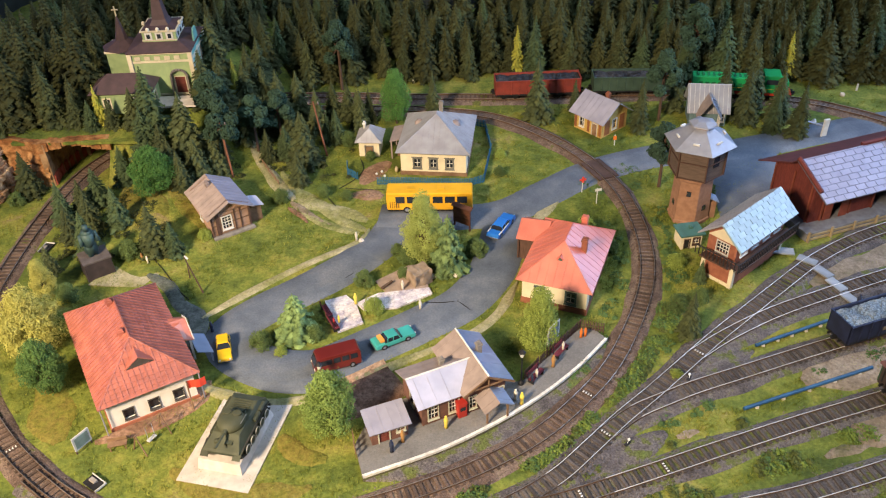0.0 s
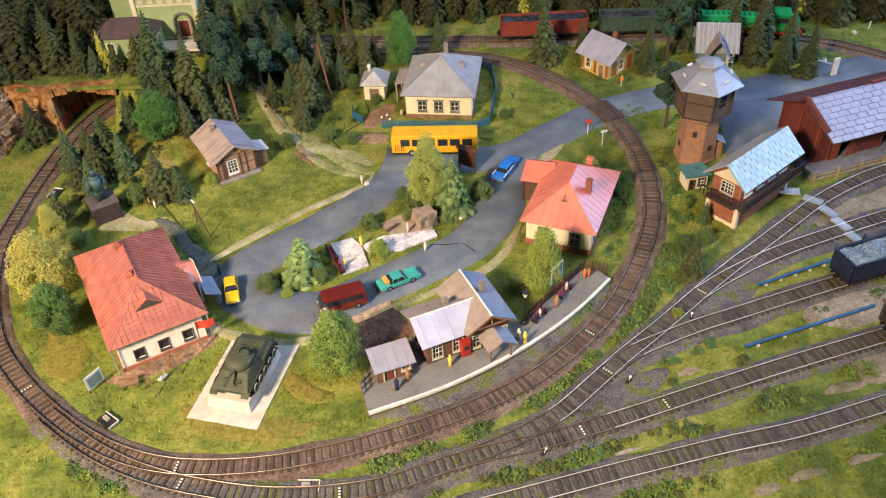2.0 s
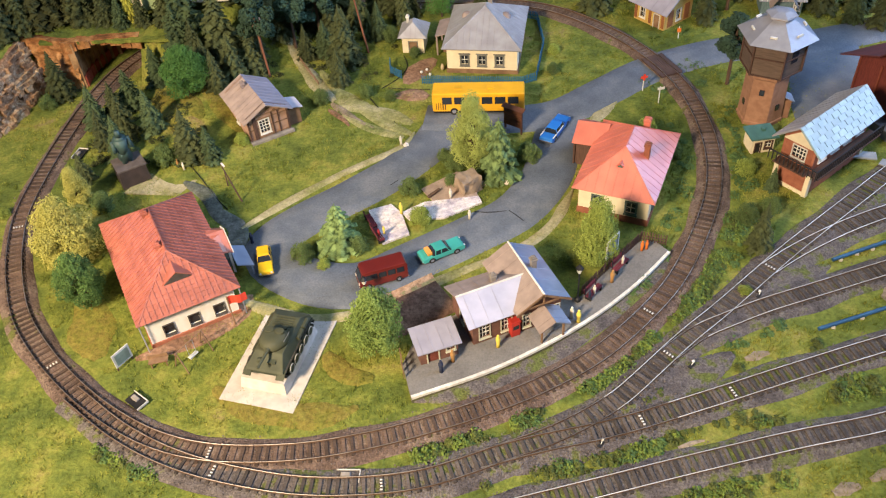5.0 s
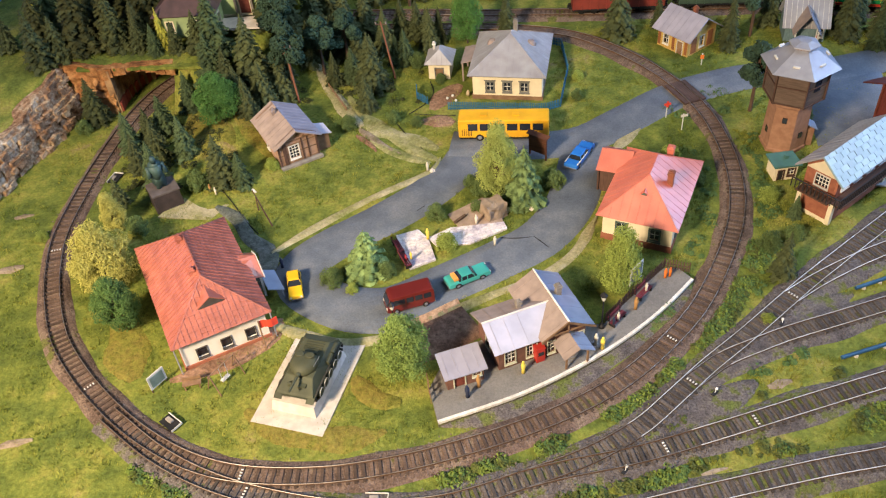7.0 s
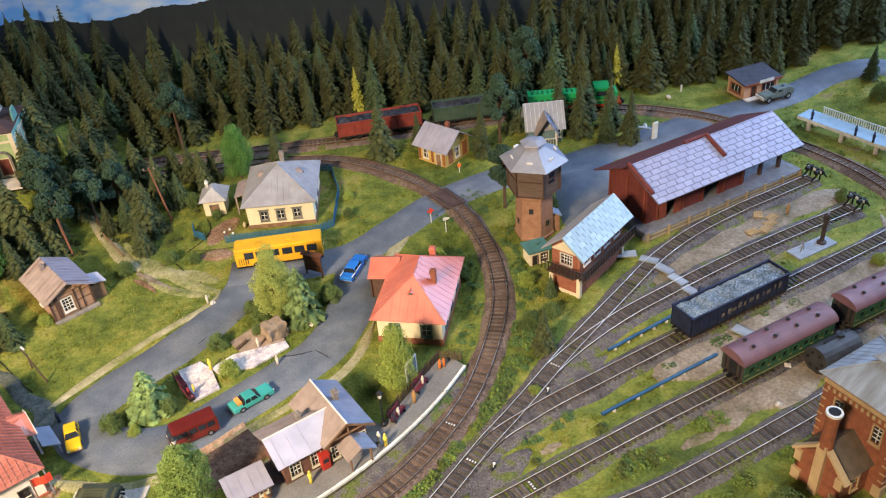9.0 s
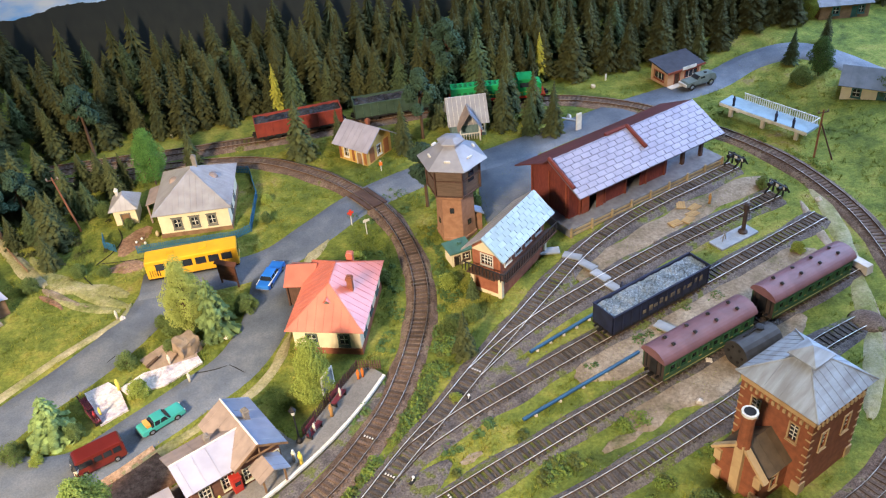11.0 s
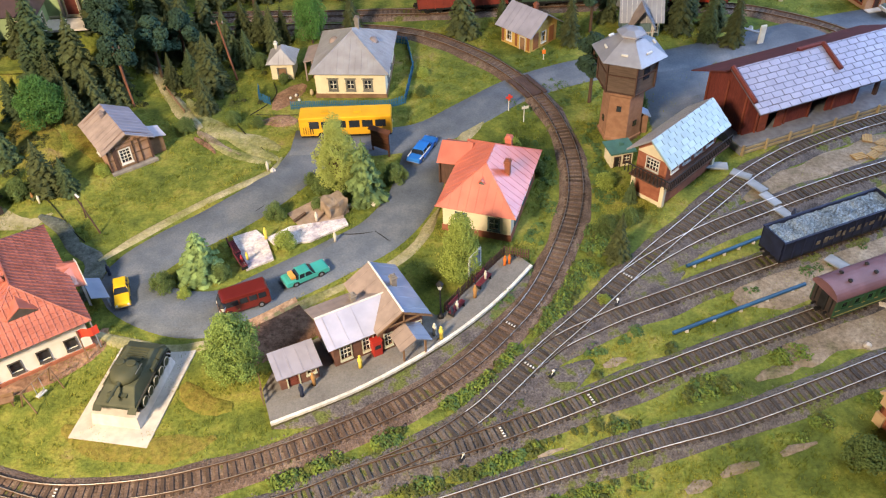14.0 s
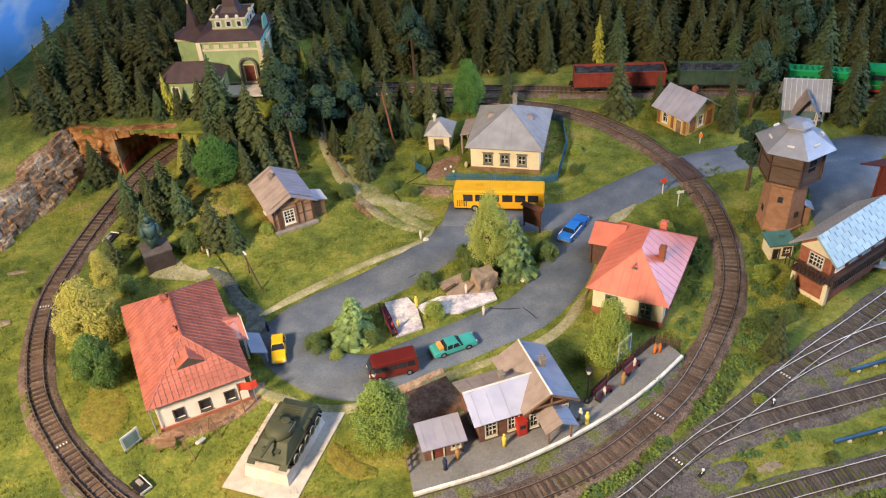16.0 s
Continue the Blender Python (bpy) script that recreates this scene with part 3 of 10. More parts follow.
def slope(parent, a, b, c, d, m, style="seam", pitch=1.0, thick=0.13, name="roof", rib_m=None, rng=None, label=""):
    """One roof slope: eave from a to b, ridge from d to c (c may equal d), with seams, tile courses or plates on it."""
    a, b, c, d = V3(a), V3(b), V3(c), V3(d)
    bm = bmesh.new()
    slab(bm, [a, b, c, d] if (c - d).length > 1e-4 else [a, b, c], thick)
    roof = part(name, bm, m, parent, label)
    ex = (b - a).normalized()
    n = (b - a).cross(d - a).normalized()
    ey = n.cross(ex)
    H = (d - a).dot(ey)
    wl, wr, L = (d - a).dot(ex), (c - a).dot(ex), (b - a).length

    def lo(v):
        return wl * v / H

    def hi(v):
        return L + (wr - L) * v / H

    def at(u, v, k):
        return a + ex * u + ey * v + n * k

    def bar(bm, u0, v0, u1, v1, w, h):
        p, q = at(u0, v0, 0), at(u1, v1, 0)
        s = n.cross((q - p).normalized()) * w / 2
        vs = [bm.verts.new(t) for t in (p - s, p + s, q + s, q - s, p - s + n * h, p + s + n * h, q + s + n * h, q - s + n * h)]
        for f in ((4, 5, 6, 7), (0, 1, 5, 4), (1, 2, 6, 5), (2, 3, 7, 6), (3, 0, 4, 7)):
            bm.faces.new([vs[i] for i in f])

    if style == "seam":
        bm = bmesh.new()
        u = pitch * 0.5
        while u < L:
            top = H
            if u < wl:
                top = H * u / wl
            if u > wr:
                top = min(top, H * (L - u) / max(L - wr, 1e-6))
            low = 0.0
            if wl < 0:
                low = 0.0
            if top > low + 0.15:
                bar(bm, u, low, u, top, 0.05, 0.035)
            u += pitch
        part_each("seam", bm, rib_m or m, roof)
    elif style == "tile":
        bm = bmesh.new()
        v = 0.0
        while v < H - 0.05:
            v1 = min(v + pitch, H)
            vs = [bm.verts.new(at(*p)) for p in ((lo(v), v, 0.075), (hi(v), v, 0.075), (hi(v1), v1, 0.015), (lo(v1), v1, 0.015))]
            lowv = [bm.verts.new(at(*p)) for p in ((lo(v), v, 0.0), (hi(v), v, 0.0))]
            bm.faces.new(vs)
            bm.faces.new((lowv[0], lowv[1], vs[1], vs[0]))
            v = v1
        part_each("tile_course", bm, m, roof)
        bm = bmesh.new()
        u = 0.25
        while u < L:
            top = H
            if u < wl:
                top = H * u / wl
            if u > wr:
                top = min(top, H * (L - u) / max(L - wr, 1e-6))
            if top > 0.15:
                bar(bm, u, 0, u, top, 0.12, 0.125)
            u += 0.56
        part_each("tile_roll", bm, m, roof)
    elif style == "plate":
        v, row = 0.0, 0
        while v < H - 0.05:
            v1 = min(v + pitch, H)
            u = -pitch * (0.9 if row % 2 else 0.0)
            while u < L:
                u0, u1 = max(u, 0), min(u + pitch * 1.8, L)
                if u1 - u0 > 0.1:
                    pb = bmesh.new()
                    g = 0.04
                    k = random.uniform(0.05, 0.08)
                    vs = [pb.verts.new(at(*p)) for p in ((u0 + g, v + g, 0.0), (u1 - g, v + g, 0.0), (u1 - g, v1 - g, 0.0), (u0 + g, v1 - g, 0.0), (u0 + g, v + g, k + 0.02), (u1 - g, v + g, k + 0.02), (u1 - g, v1 - g, k), (u0 + g, v1 - g, k))]
                    for f in ((4, 5, 6, 7), (0, 1, 5, 4), (1, 2, 6, 5), (2, 3, 7, 6), (3, 0, 4, 7)):
                        pb.faces.new([vs[i] for i in f])
                    part("roof_sheet", pb, rib_m or m, roof)
                u += pitch * 1.8
            v, row = v1, row + 1
    return roof


def hip_roof(parent, w, d, z, h, over, m, style, pitch, ridge=0.0, axis="x", rib_m=None, offset=0.0):
    """A hipped roof over w by d; ridge: its length along the axis (0: a pyramid)."""
    x, y = w / 2 + over, d / 2 + over
    r0, r1 = ((-ridge / 2 + offset, 0), (ridge / 2 + offset, 0)) if axis == "x" else ((0, -ridge / 2 + offset), (0, ridge / 2 + offset))
    A, B, C, D = (-x, -y, z), (x, -y, z), (x, y, z), (-x, y, z)
    p, q = (*r0, z + h), (*r1, z + h)
    if axis == "x":
        fs = [(A, B, q, p), (B, C, q, q), (C, D, p, q), (D, A, p, p)]
    else:
        fs = [(A, B, p, p), (B, C, q, p), (C, D, q, q), (D, A, p, q)]
    return [slope(parent, *f, m, style, pitch, rib_m=rib_m) for f in fs]


def gable_roof(parent, w, d, z, h, over, m, style, pitch, axis="x", rib_m=None, end=None, m2=None):
    """A saddle roof with its ridge along the axis."""
    end = over if end is None else end
    if axis == "x":
        x, y = w / 2 + end, d / 2 + over
        k = h * over / (d / 2)
        fs = [((-x, -y, z - k), (x, -y, z - k), (x, 0, z + h), (-x, 0, z + h)), ((x, y, z - k), (-x, y, z - k), (-x, 0, z + h), (x, 0, z + h))]
    else:
        x, y = w / 2 + over, d / 2 + end
        k = h * over / (w / 2)
        fs = [((x, -y, z - k), (x, y, z - k), (0, y, z + h), (0, -y, z + h)), ((-x, y, z - k), (-x, -y, z - k), (0, -y, z + h), (0, y, z + h))]
    ms = (m, m2 or m)
    return [slope(parent, *f, ms[i], style, pitch, rib_m=rib_m) for i, f in enumerate(fs)]


def walls(parent, w, d, h, m, win_m, openings, gable_axis=None, gable=0.0, z=0.0, bars=(1, 1), trim=0.14, head=0.0, door_m=None):
    """Four walls with their windows and doors; openings: side -> [(u, z0, w, h[, 'door'])]."""
    out = {}
    for side, (x, y, rz, length) in {"S": (0, -d / 2, 0, w), "N": (0, d / 2, 180, w), "E": (w / 2, 0, 90, d - 0.5), "W": (-w / 2, 0, -90, d - 0.5)}.items():
        g = gable if gable_axis and ((gable_axis == "x") == (side in "EW")) else 0.0
        ops = openings.get(side, [])
        ob = part("wall", wall_bm(length, h, 0.25, [o[:4] for o in ops], g), m, parent)
        place_on(ob, x, y, z, rz)
        for o in ops:
            if len(o) > 4:
                door(ob, o[0], o[1], o[2], o[3], door_m or win_m, win_m)
            else:
                window(ob, *o[:4], win_m, bars, trim, head)
        out[side] = ob
    return out


def chimney(parent, x, y, z, h, m, w=0.55):
    bm = bmesh.new()
    box(bm, x, y, z, w, w, h)
    c = part("chimney", bm, m, parent)
    bm = bmesh.new()
    box(bm, x, y, z + h - 0.35, w + 0.16, w + 0.16, 0.18)
    box(bm, x, y, z + h, w * 0.5, w * 0.5, 0.12)
    part("chimney_cap", bm, m, c)


def plinth(parent, w, d, h, m, z=0.0, name="foundation"):
    bm = bmesh.new()
    box(bm, 0, 0, z - 0.4, w, d, h + 0.4)
    return part(name, bm, m, parent)


red_tile = mat("red_roof_tile", (0.47, 0.155, 0.11), (0.37, 0.115, 0.08), 90, 0.36, 0, 0.2, 8, spec=1.0)
orange_tin = mat("orange_painted_tin", (0.62, 0.185, 0.125), (0.53, 0.145, 0.10), 60, 0.4, 0, 0.15, 10, spec=1.0)
grey_tin = mat("grey_tin_roof", (0.40, 0.40, 0.43), (0.33, 0.32, 0.345), 70, 0.38, 0.1, 0.15, 9, 0.75, spec=0.9)
# brown and blue tins also paint warm and cool light on roof slopes
brown_warm_lit_tin = mat("weathered_boards_and_warm_lit_tin", (0.38, 0.30, 0.27), (0.29, 0.23, 0.21), 90, 0.7, 0, 0.3, 9, 0.7)
blue_cool_lit_tin = mat("pale_blue_and_cool_lit_tin", (0.36, 0.42, 0.56), (0.30, 0.36, 0.49), 70, 0.38, 0.3, 0.12, 9, 0.75, spec=0.5)
cream = mat("cream_plaster", (0.72, 0.64, 0.46), (0.64, 0.56, 0.40), 110, 0.8)
white_wall = mat("white_plaster", (0.84, 0.81, 0.75), (0.77, 0.73, 0.66), 110, 0.8)
brick = mat("red_brick", (0.34, 0.13, 0.075), (0.26, 0.09, 0.055), 150, 0.85, 0, 0.5)
dark_wood = mat("dark_stained_boards", (0.11, 0.06, 0.045), (0.07, 0.04, 0.03), 120, 0.75, 0, 0.4, stretch=(6, 6, 1))
log_wood = mat("brown_log_wood", (0.27, 0.165, 0.095), (0.17, 0.10, 0.06), 120, 0.8, 0, 0.5)
grey_trim = mat("grey_window_trim", (0.20, 0.20, 0.18), (0.14, 0.14, 0.13), 100, 0.7)
concrete = mat("pale_concrete", (0.68, 0.62, 0.56), (0.56, 0.51, 0.46), 140, 0.85, 0, 0.4, 14, 0.8)
stone = mat("grey_stone", (0.30, 0.27, 0.24), (0.20, 0.18, 0.16), 120, 0.9, 0, 0.6)
white_paint = mat("white_paint", (0.75, 0.74, 0.70), (0.6, 0.58, 0.54), 90, 0.6)
red_barn = mat("oxblood_boards", (0.19, 0.045, 0.035), (0.13, 0.03, 0.025), 120, 0.75, 0, 0.4, stretch=(6, 6, 1))


lilac_tin = mat("lilac_grey_tin", (0.40, 0.385, 0.47), (0.33, 0.32, 0.40), 70, 0.38, 0.1, 0.12, 9, 0.8, spec=0.9)


def red_house():
    t = thing("house", -33.5, 65.2, 0, 31, "white single-storey house with a red tiled hip roof", "house")
    w, d, h = 8.7, 15.4, 3.8
    plinth(t, w + 0.3, d + 0.3, 0.45, brick)
    walls(t, w, d, h, white_wall, mat("dark_window_frame", (0.10, 0.09, 0.085), (0.06, 0.055, 0.05), 100, 0.7), {
        "S": [(-2.4, 0.95, 0.95, 1.2), (0.1, 0.95, 0.95, 1.2), (2.6, 0.95, 0.95, 1.2)],
        "E": [(-5.0, 1.35, 0.95, 1.25), (4.5, 1.35, 0.95, 1.25), (0.0, 0.3, 1.1, 2.2, "door")],
        "W": [(-5.0, 1.35, 0.95, 1.25), (-1.0, 1.35, 0.95, 1.25), (3.0, 1.35, 0.95, 1.25)],
        "N": [(0, 1.35, 0.95, 1.25)]}, bars=(0, 0), trim=0.1, door_m=dark_wood)
    hip_roof(t, w, d, h, 3.5, 0.65, red_tile, "tile", 0.5, 7.2, "y")
    ridge = bmesh.new()
    rod(ridge, (0, -3.6, h + 3.55), (0, 3.6, h + 3.55), 0.12, 6)
    for sx in (-1, 1):
        for sy in (-1, 1):
            rod(ridge, (0, sy * 3.6, h + 3.53), (sx * (w / 2 + 0.65), sy * (d / 2 + 0.65), h + 0.05), 0.1, 6)
    part("ridge_tiles", ridge, red_tile, t)
    # front gablet
    bm = bmesh.new()
    z = h + 1.75
    a, b, c, k = V3((-1.5, -6.3, z)), V3((1.5, -6.3, z)), V3((0, -6.3, z + 1.2)), V3((0, -4.2, z + 1.2))
    slab(bm, [c, k, a + V3((-0.15, 0.2, -0.1))], 0.1), slab(bm, [k, c, b + V3((0.15, 0.2, -0.1))], 0.1)
    part("gablet_roof", bm, red_tile, t)
    bm = bmesh.new()
    vs = [bm.verts.new(p) for p in (a + V3((0.15, 0.1, 0)), b + V3((-0.15, 0.1, 0)), c + V3((0, 0.1, -0.15)))]
    bm.faces.new(vs)
    thicken(bm, 0.08)
    part("gablet_window", bm, mat("dark_window_frame", (0.1, 0.1, 0.1)), t)
    # side porch with its own little roof
    porch = bmesh.new()
    slab(porch, [(w / 2 + 1.7, -2.2, h - 0.9), (w / 2 + 1.7, 0.0, h + 0.5), (1.2, 0.0, h + 0.9), (2.2, -2.2, h + 0.9 - 0.5)], 0.12)
    slab(porch, [(w / 2 + 1.7, 0.0, h + 0.5), (w / 2 + 1.7, 2.2, h - 0.9), (2.2, 2.2, h + 0.9 - 0.5), (1.2, 0.0, h + 0.9)], 0.12)
    part("porch_roof", porch, red_tile, t)
    bm = bmesh.new()
    for y in (-1.9, 1.9):
        box(bm, w / 2 + 1.4, y, 0, 0.22, 0.22, h - 0.8)
    slab(bm, [(w / 2 + 1.72, -2.3, h - 1.0), (w / 2 + 1.72, -2.3, h - 0.75), (w / 2 + 1.72, 0, h + 0.62), (w / 2 + 1.72, 0, h + 0.4)], 0.08)
    slab(bm, [(w / 2 + 1.72, 0, h + 0.4), (w / 2 + 1.72, 0, h + 0.62), (w / 2 + 1.72, 2.3, h - 0.75), (w / 2 + 1.72, 2.3, h - 1.0)], 0.08)
    part("porch_frame", bm, white_paint, t)
    bm = bmesh.new()
    slab(bm, [(w / 2 + 3.2, -3.6, 1.5), (w / 2 + 3.2, -0.2, 1.5), (w / 2 + 1.6, -0.2, 2.3), (w / 2 + 1.6, -3.6, 2.3)], 0.1)
    for y in (-3.4, -0.4):
        box(bm, w / 2 + 3.0, y, 0, 0.15, 0.15, 1.5)
    part("lean_to", bm, blue_cool_lit_tin, t, "pale blue tin lean-to")
    chimney(t, -0.6, -2.4, h + 2.6, 1.3, red_tile)
    chimney(t, -0.5, 3.0, h + 2.6, 1.3, red_tile)
    bm = bmesh.new()
    for x in (-w / 2 - 0.5, w / 2 + 0.5):
        rod(bm, (x, -d / 2 - 0.5, 0), (x, -d / 2 - 0.5, h - 0.2), 0.07, 5)
    part_each("downpipe", bm, grey_tin, t)


def orange_house():
    t = thing("house", 13.75, 79.55, 0, -20, "cream house with an orange-red painted tin hip roof", "house")
    w, d, h = 7.5, 11.6, 3.6
    plinth(t, w + 0.2, d + 0.2, 0.8, brick)
    green = mat("green_grey_shutter", (0.10, 0.14, 0.13), (0.07, 0.1, 0.09), 90, 0.7)
    walls(t, w, d, h, cream, green, {
        "S": [(-1.7, 1.3, 0.95, 1.35), (1.9, 1.3, 0.95, 1.35)],
        "E": [(-3.6, 1.3, 0.95, 1.35), (0, 1.3, 0.95, 1.35), (3.6, 1.3, 0.95, 1.35)],
        "W": [(-2.0, 0.8, 1.1, 2.1, "door"), (2.5, 1.3, 0.95, 1.35)]}, trim=0.2, door_m=dark_wood)
    hip_roof(t, w, d, h, 3.2, 0.65, orange_tin, "seam", 0.95, 3.8, "y")
    bm = bmesh.new()
    x, y = w / 2 + 0.65, d / 2 + 0.65
    rod(bm, (0, -1.9, h + 3.22), (0, 1.9, h + 3.22), 0.07, 5)
    for sx in (-1, 1):
        for sy in (-1, 1):
            rod(bm, (0, sy * 1.9, h + 3.22), (sx * x, sy * y, h + 0.02), 0.06, 5)
    part("ridge_cap", bm, orange_tin, t)
    # porch wing
    bm = bmesh.new()
    box(bm, -5.1, 4.0, 0, 2.6, 3.8, 3.1)
    part("wing_wall", bm, dark_wood, t, "dark boarded porch")
    slope(t, (-6.75, 1.6, 3.2), (-3.2, 1.6, 3.4), (-3.0, 4.0, 5.0), (-6.75, 4.0, 4.7), orange_tin, "seam", 0.8)
    slope(t, (-3.2, 6.5, 3.2), (-6.75, 6.5, 3.2), (-6.75, 4.0, 4.7), (-3.0, 4.0, 5.0), orange_tin, "seam", 0.8)
    bm = bmesh.new()
    for yy in (2.0, 6.0):
        box(bm, -6.5, yy, 0, 0.2, 0.2, 3.2)
    part_each("porch_post", bm, dark_wood, t)
    # attic window and chimney
    bm = bmesh.new()
    z = h + 1.5
    slab(bm, [(0, -3.9, z + 0.85), (0, -3.0, z + 0.85), (-0.85, -3.7, z)], 0.08)
    slab(bm, [(0, -3.0, z + 0.85), (0, -3.9, z + 0.85), (0.85, -3.7, z)], 0.08)
    part("dormer_roof", bm, orange_tin, t)
    bm = bmesh.new()
    vs = [bm.verts.new(p) for p in ((-0.6, -3.85, z), (0.6, -3.85, z), (0, -3.85, z + 0.7))]
    bm.faces.new(vs)
    thicken(bm, 0.06)
    part("dormer_front", bm, green, t)
    chimney(t, 2.1, -0.9, h + 1.4, 2.0, brick, 0.6)
    chimney(t, 0.9, 4.6, h + 0.6, 2.0, orange_tin, 0.7)


def white_house():
    t = thing("house", -1.9, 108.7, 0.1, -6, "cream house with grey tin pyramid roof and carved window frames", "house")
    w, d, h = 9.3, 10.6, 3.7
    plinth(t, w + 0.25, d + 0.25, 0.5, log_wood)
    walls(t, w, d, h, cream, grey_trim, {
        "S": [(-2.3, 1.2, 0.85, 1.3), (0.0, 1.2, 0.85, 1.3), (2.3, 1.2, 0.85, 1.3)],
        "E": [(-2.5, 1.2, 0.85, 1.3), (1.0, 1.2, 0.85, 1.3)],
        "W": [(0.5, 0.3, 1.1, 2.2, "door"), (3.0, 1.2, 0.85, 1.3)]}, trim=0.22, head=0.12, door_m=dark_wood)
    hip_roof(t, w, d, h, 3.4, 0.6, grey_tin, "seam", 0.8, 0.8, "y")
    bm = bmesh.new()
    for sx in (-1, 1):
        for sy in (-1, 1):
            rod(bm, (0, sy * 0.4, h + 3.42), (sx * (w / 2 + 0.6), sy * (d / 2 + 0.6), h + 0.03), 0.07, 5)
    part("hip_cap", bm, grey_tin, t)
    for sx in (-1, 1):
        bm = bmesh.new()
        lathe(bm, [(0.75, h + 1.15), (0.7, h + 1.6), (0.45, h + 1.95), (0.05, h + 2.05)], 8, sx * 2.6, 0.4)
        part("eyebrow_dormer", bm, brown_warm_lit_tin, t)
    chimney(t, 0.5, 1.2, h + 2.4, 2.2, stone, 0.55)
    bm = bmesh.new()
    for i in range(4):
        box(bm, -w / 2 - 0.7, 0.5, i * 0.3, 1.3 - i * 0.25, 1.8, 0.3)
    part_each("step", bm, log_wood, t)
    bm = bmesh.new()
    slab(bm, [(-w / 2 - 2.2, -1.5, 3.0), (-w / 2, -1.5, 3.6), (-w / 2, 3.0, 3.6), (-w / 2 - 2.2, 3.0, 3.0)], 0.12)
    box(bm, -w / 2 - 2.0, -1.2, 0, 0.2, 0.2, 2.9), box(bm, -w / 2 - 2.0, 2.8, 0, 0.2, 0.2, 2.9)
    part("porch", bm, brown_warm_lit_tin, t)
    s = thing("outbuilding", -11.9, 110.6, 0.1, -4, "small cream outbuilding with a grey tin roof", "shed")
    walls(s, 3.0, 3.4, 2.5, cream, grey_trim, {"S": [(0, 0.0, 1.1, 1.7, "door")]}, door_m=log_wood)
    hip_roof(s, 3.0, 3.4, 2.5, 1.6, 0.5, grey_tin, "seam", 0.7, 1.2, "y")
    chimney(s, -0.9, 0.8, 3.0, 1.4, white_paint, 0.35)


def log_cabin():
    t = thing("log_cabin", -30.29, 92.82, 0.62, 33.9, "brown timber cabin with a tin saddle roof on the slope", "cabin")
    w, d, h = 5.3, 7.26, 3.18
    plinth(t, w + 0.2, d + 0.2, 0.4, stone, -0.5)
    pink_plaster = mat("pinkish_timber_wall", (0.44, 0.28, 0.20), (0.33, 0.20, 0.14), 120, 0.8, 0, 0.5)
    walls(t, w, d, h, pink_plaster, white_paint, {"S": [(-0.55, 0.6, 1.15, 1.75)], "E": [(0, 0.4, 1.0, 2.0, "door"), (-2.2, 0.8, 0.8, 1.1)], "W": [(0, 0.8, 0.8, 1.1)]}, "y", 1.43, bars=(2, 3), trim=0.14, door_m=dark_wood)
    # lilac right slope and brown left slope paint cool and warm light
    gable_roof(t, w, d, h, 1.43, 0.59, lilac_tin, "seam", 0.9, "y", m2=brown_warm_lit_tin)
    for x, wide in ((-w / 2 + 0.12, 0.22), (-1.75, 0.5), (0.55, 0.16), (1.35, 0.16), (w / 2 - 0.12, 0.22)):
        bm = bmesh.new()
        box(bm, x, -d / 2 - 0.06, -0.05, wide, 0.1, h)
        part("timber_post", bm, dark_wood, t)
    for z in (0.0, 1.35, 2.55, h - 0.1):
        bm = bmesh.new()
        for a, b in ((-w / 2, -1.3), (0.2, w / 2)) if 0.2 < z < 2.0 else ((-w / 2, w / 2),):
            box(bm, (a + b) / 2, -d / 2 - 0.05, z, b - a, 0.07, 0.14)
        part("timber_rail", bm, log_wood, t)
    bm = bmesh.new()
    for x, y, r in ((-1.35, 3.9, 0.22), (-0.75, 4.15, 0.2), (0.2, 4.1, 0.22), (0.95, 3.75, 0.2)):
        rod(bm, (x, -d / 2 - 0.1, y - 0.5), (x, -d / 2 - 0.02, y - 0.5), r, 7)
    part_each("gable_log_end", bm, log_wood, t)
    bm = bmesh.new()
    box(bm, 0.1, -d / 2 - 0.35, -0.45, w + 0.3, 0.5, 0.3)
    part("porch_step", bm, stone, t)
    chimney(t, -0.7, 1.6, h + 1.0, 0.9, brown_warm_lit_tin, 0.45)
    bm = bmesh.new()
    box(bm, w / 2 + 0.95, -1.7, -0.4, 1.8, 2.2, 2.2)
    an = part("lean_to", bm, log_wood, t)
    bm = bmesh.new()
    slab(bm, [(w / 2 + 0.2, -3.1, 2.45), (w / 2 + 2.2, -3.1, 1.85), (w / 2 + 2.2, -0.4, 1.85), (w / 2 + 0.2, -0.4, 2.45)], 0.1)
    part("lean_to_roof", bm, mat("pale_lilac_tin", (0.60, 0.58, 0.66), (0.50, 0.48, 0.56), 70, 0.5), an)


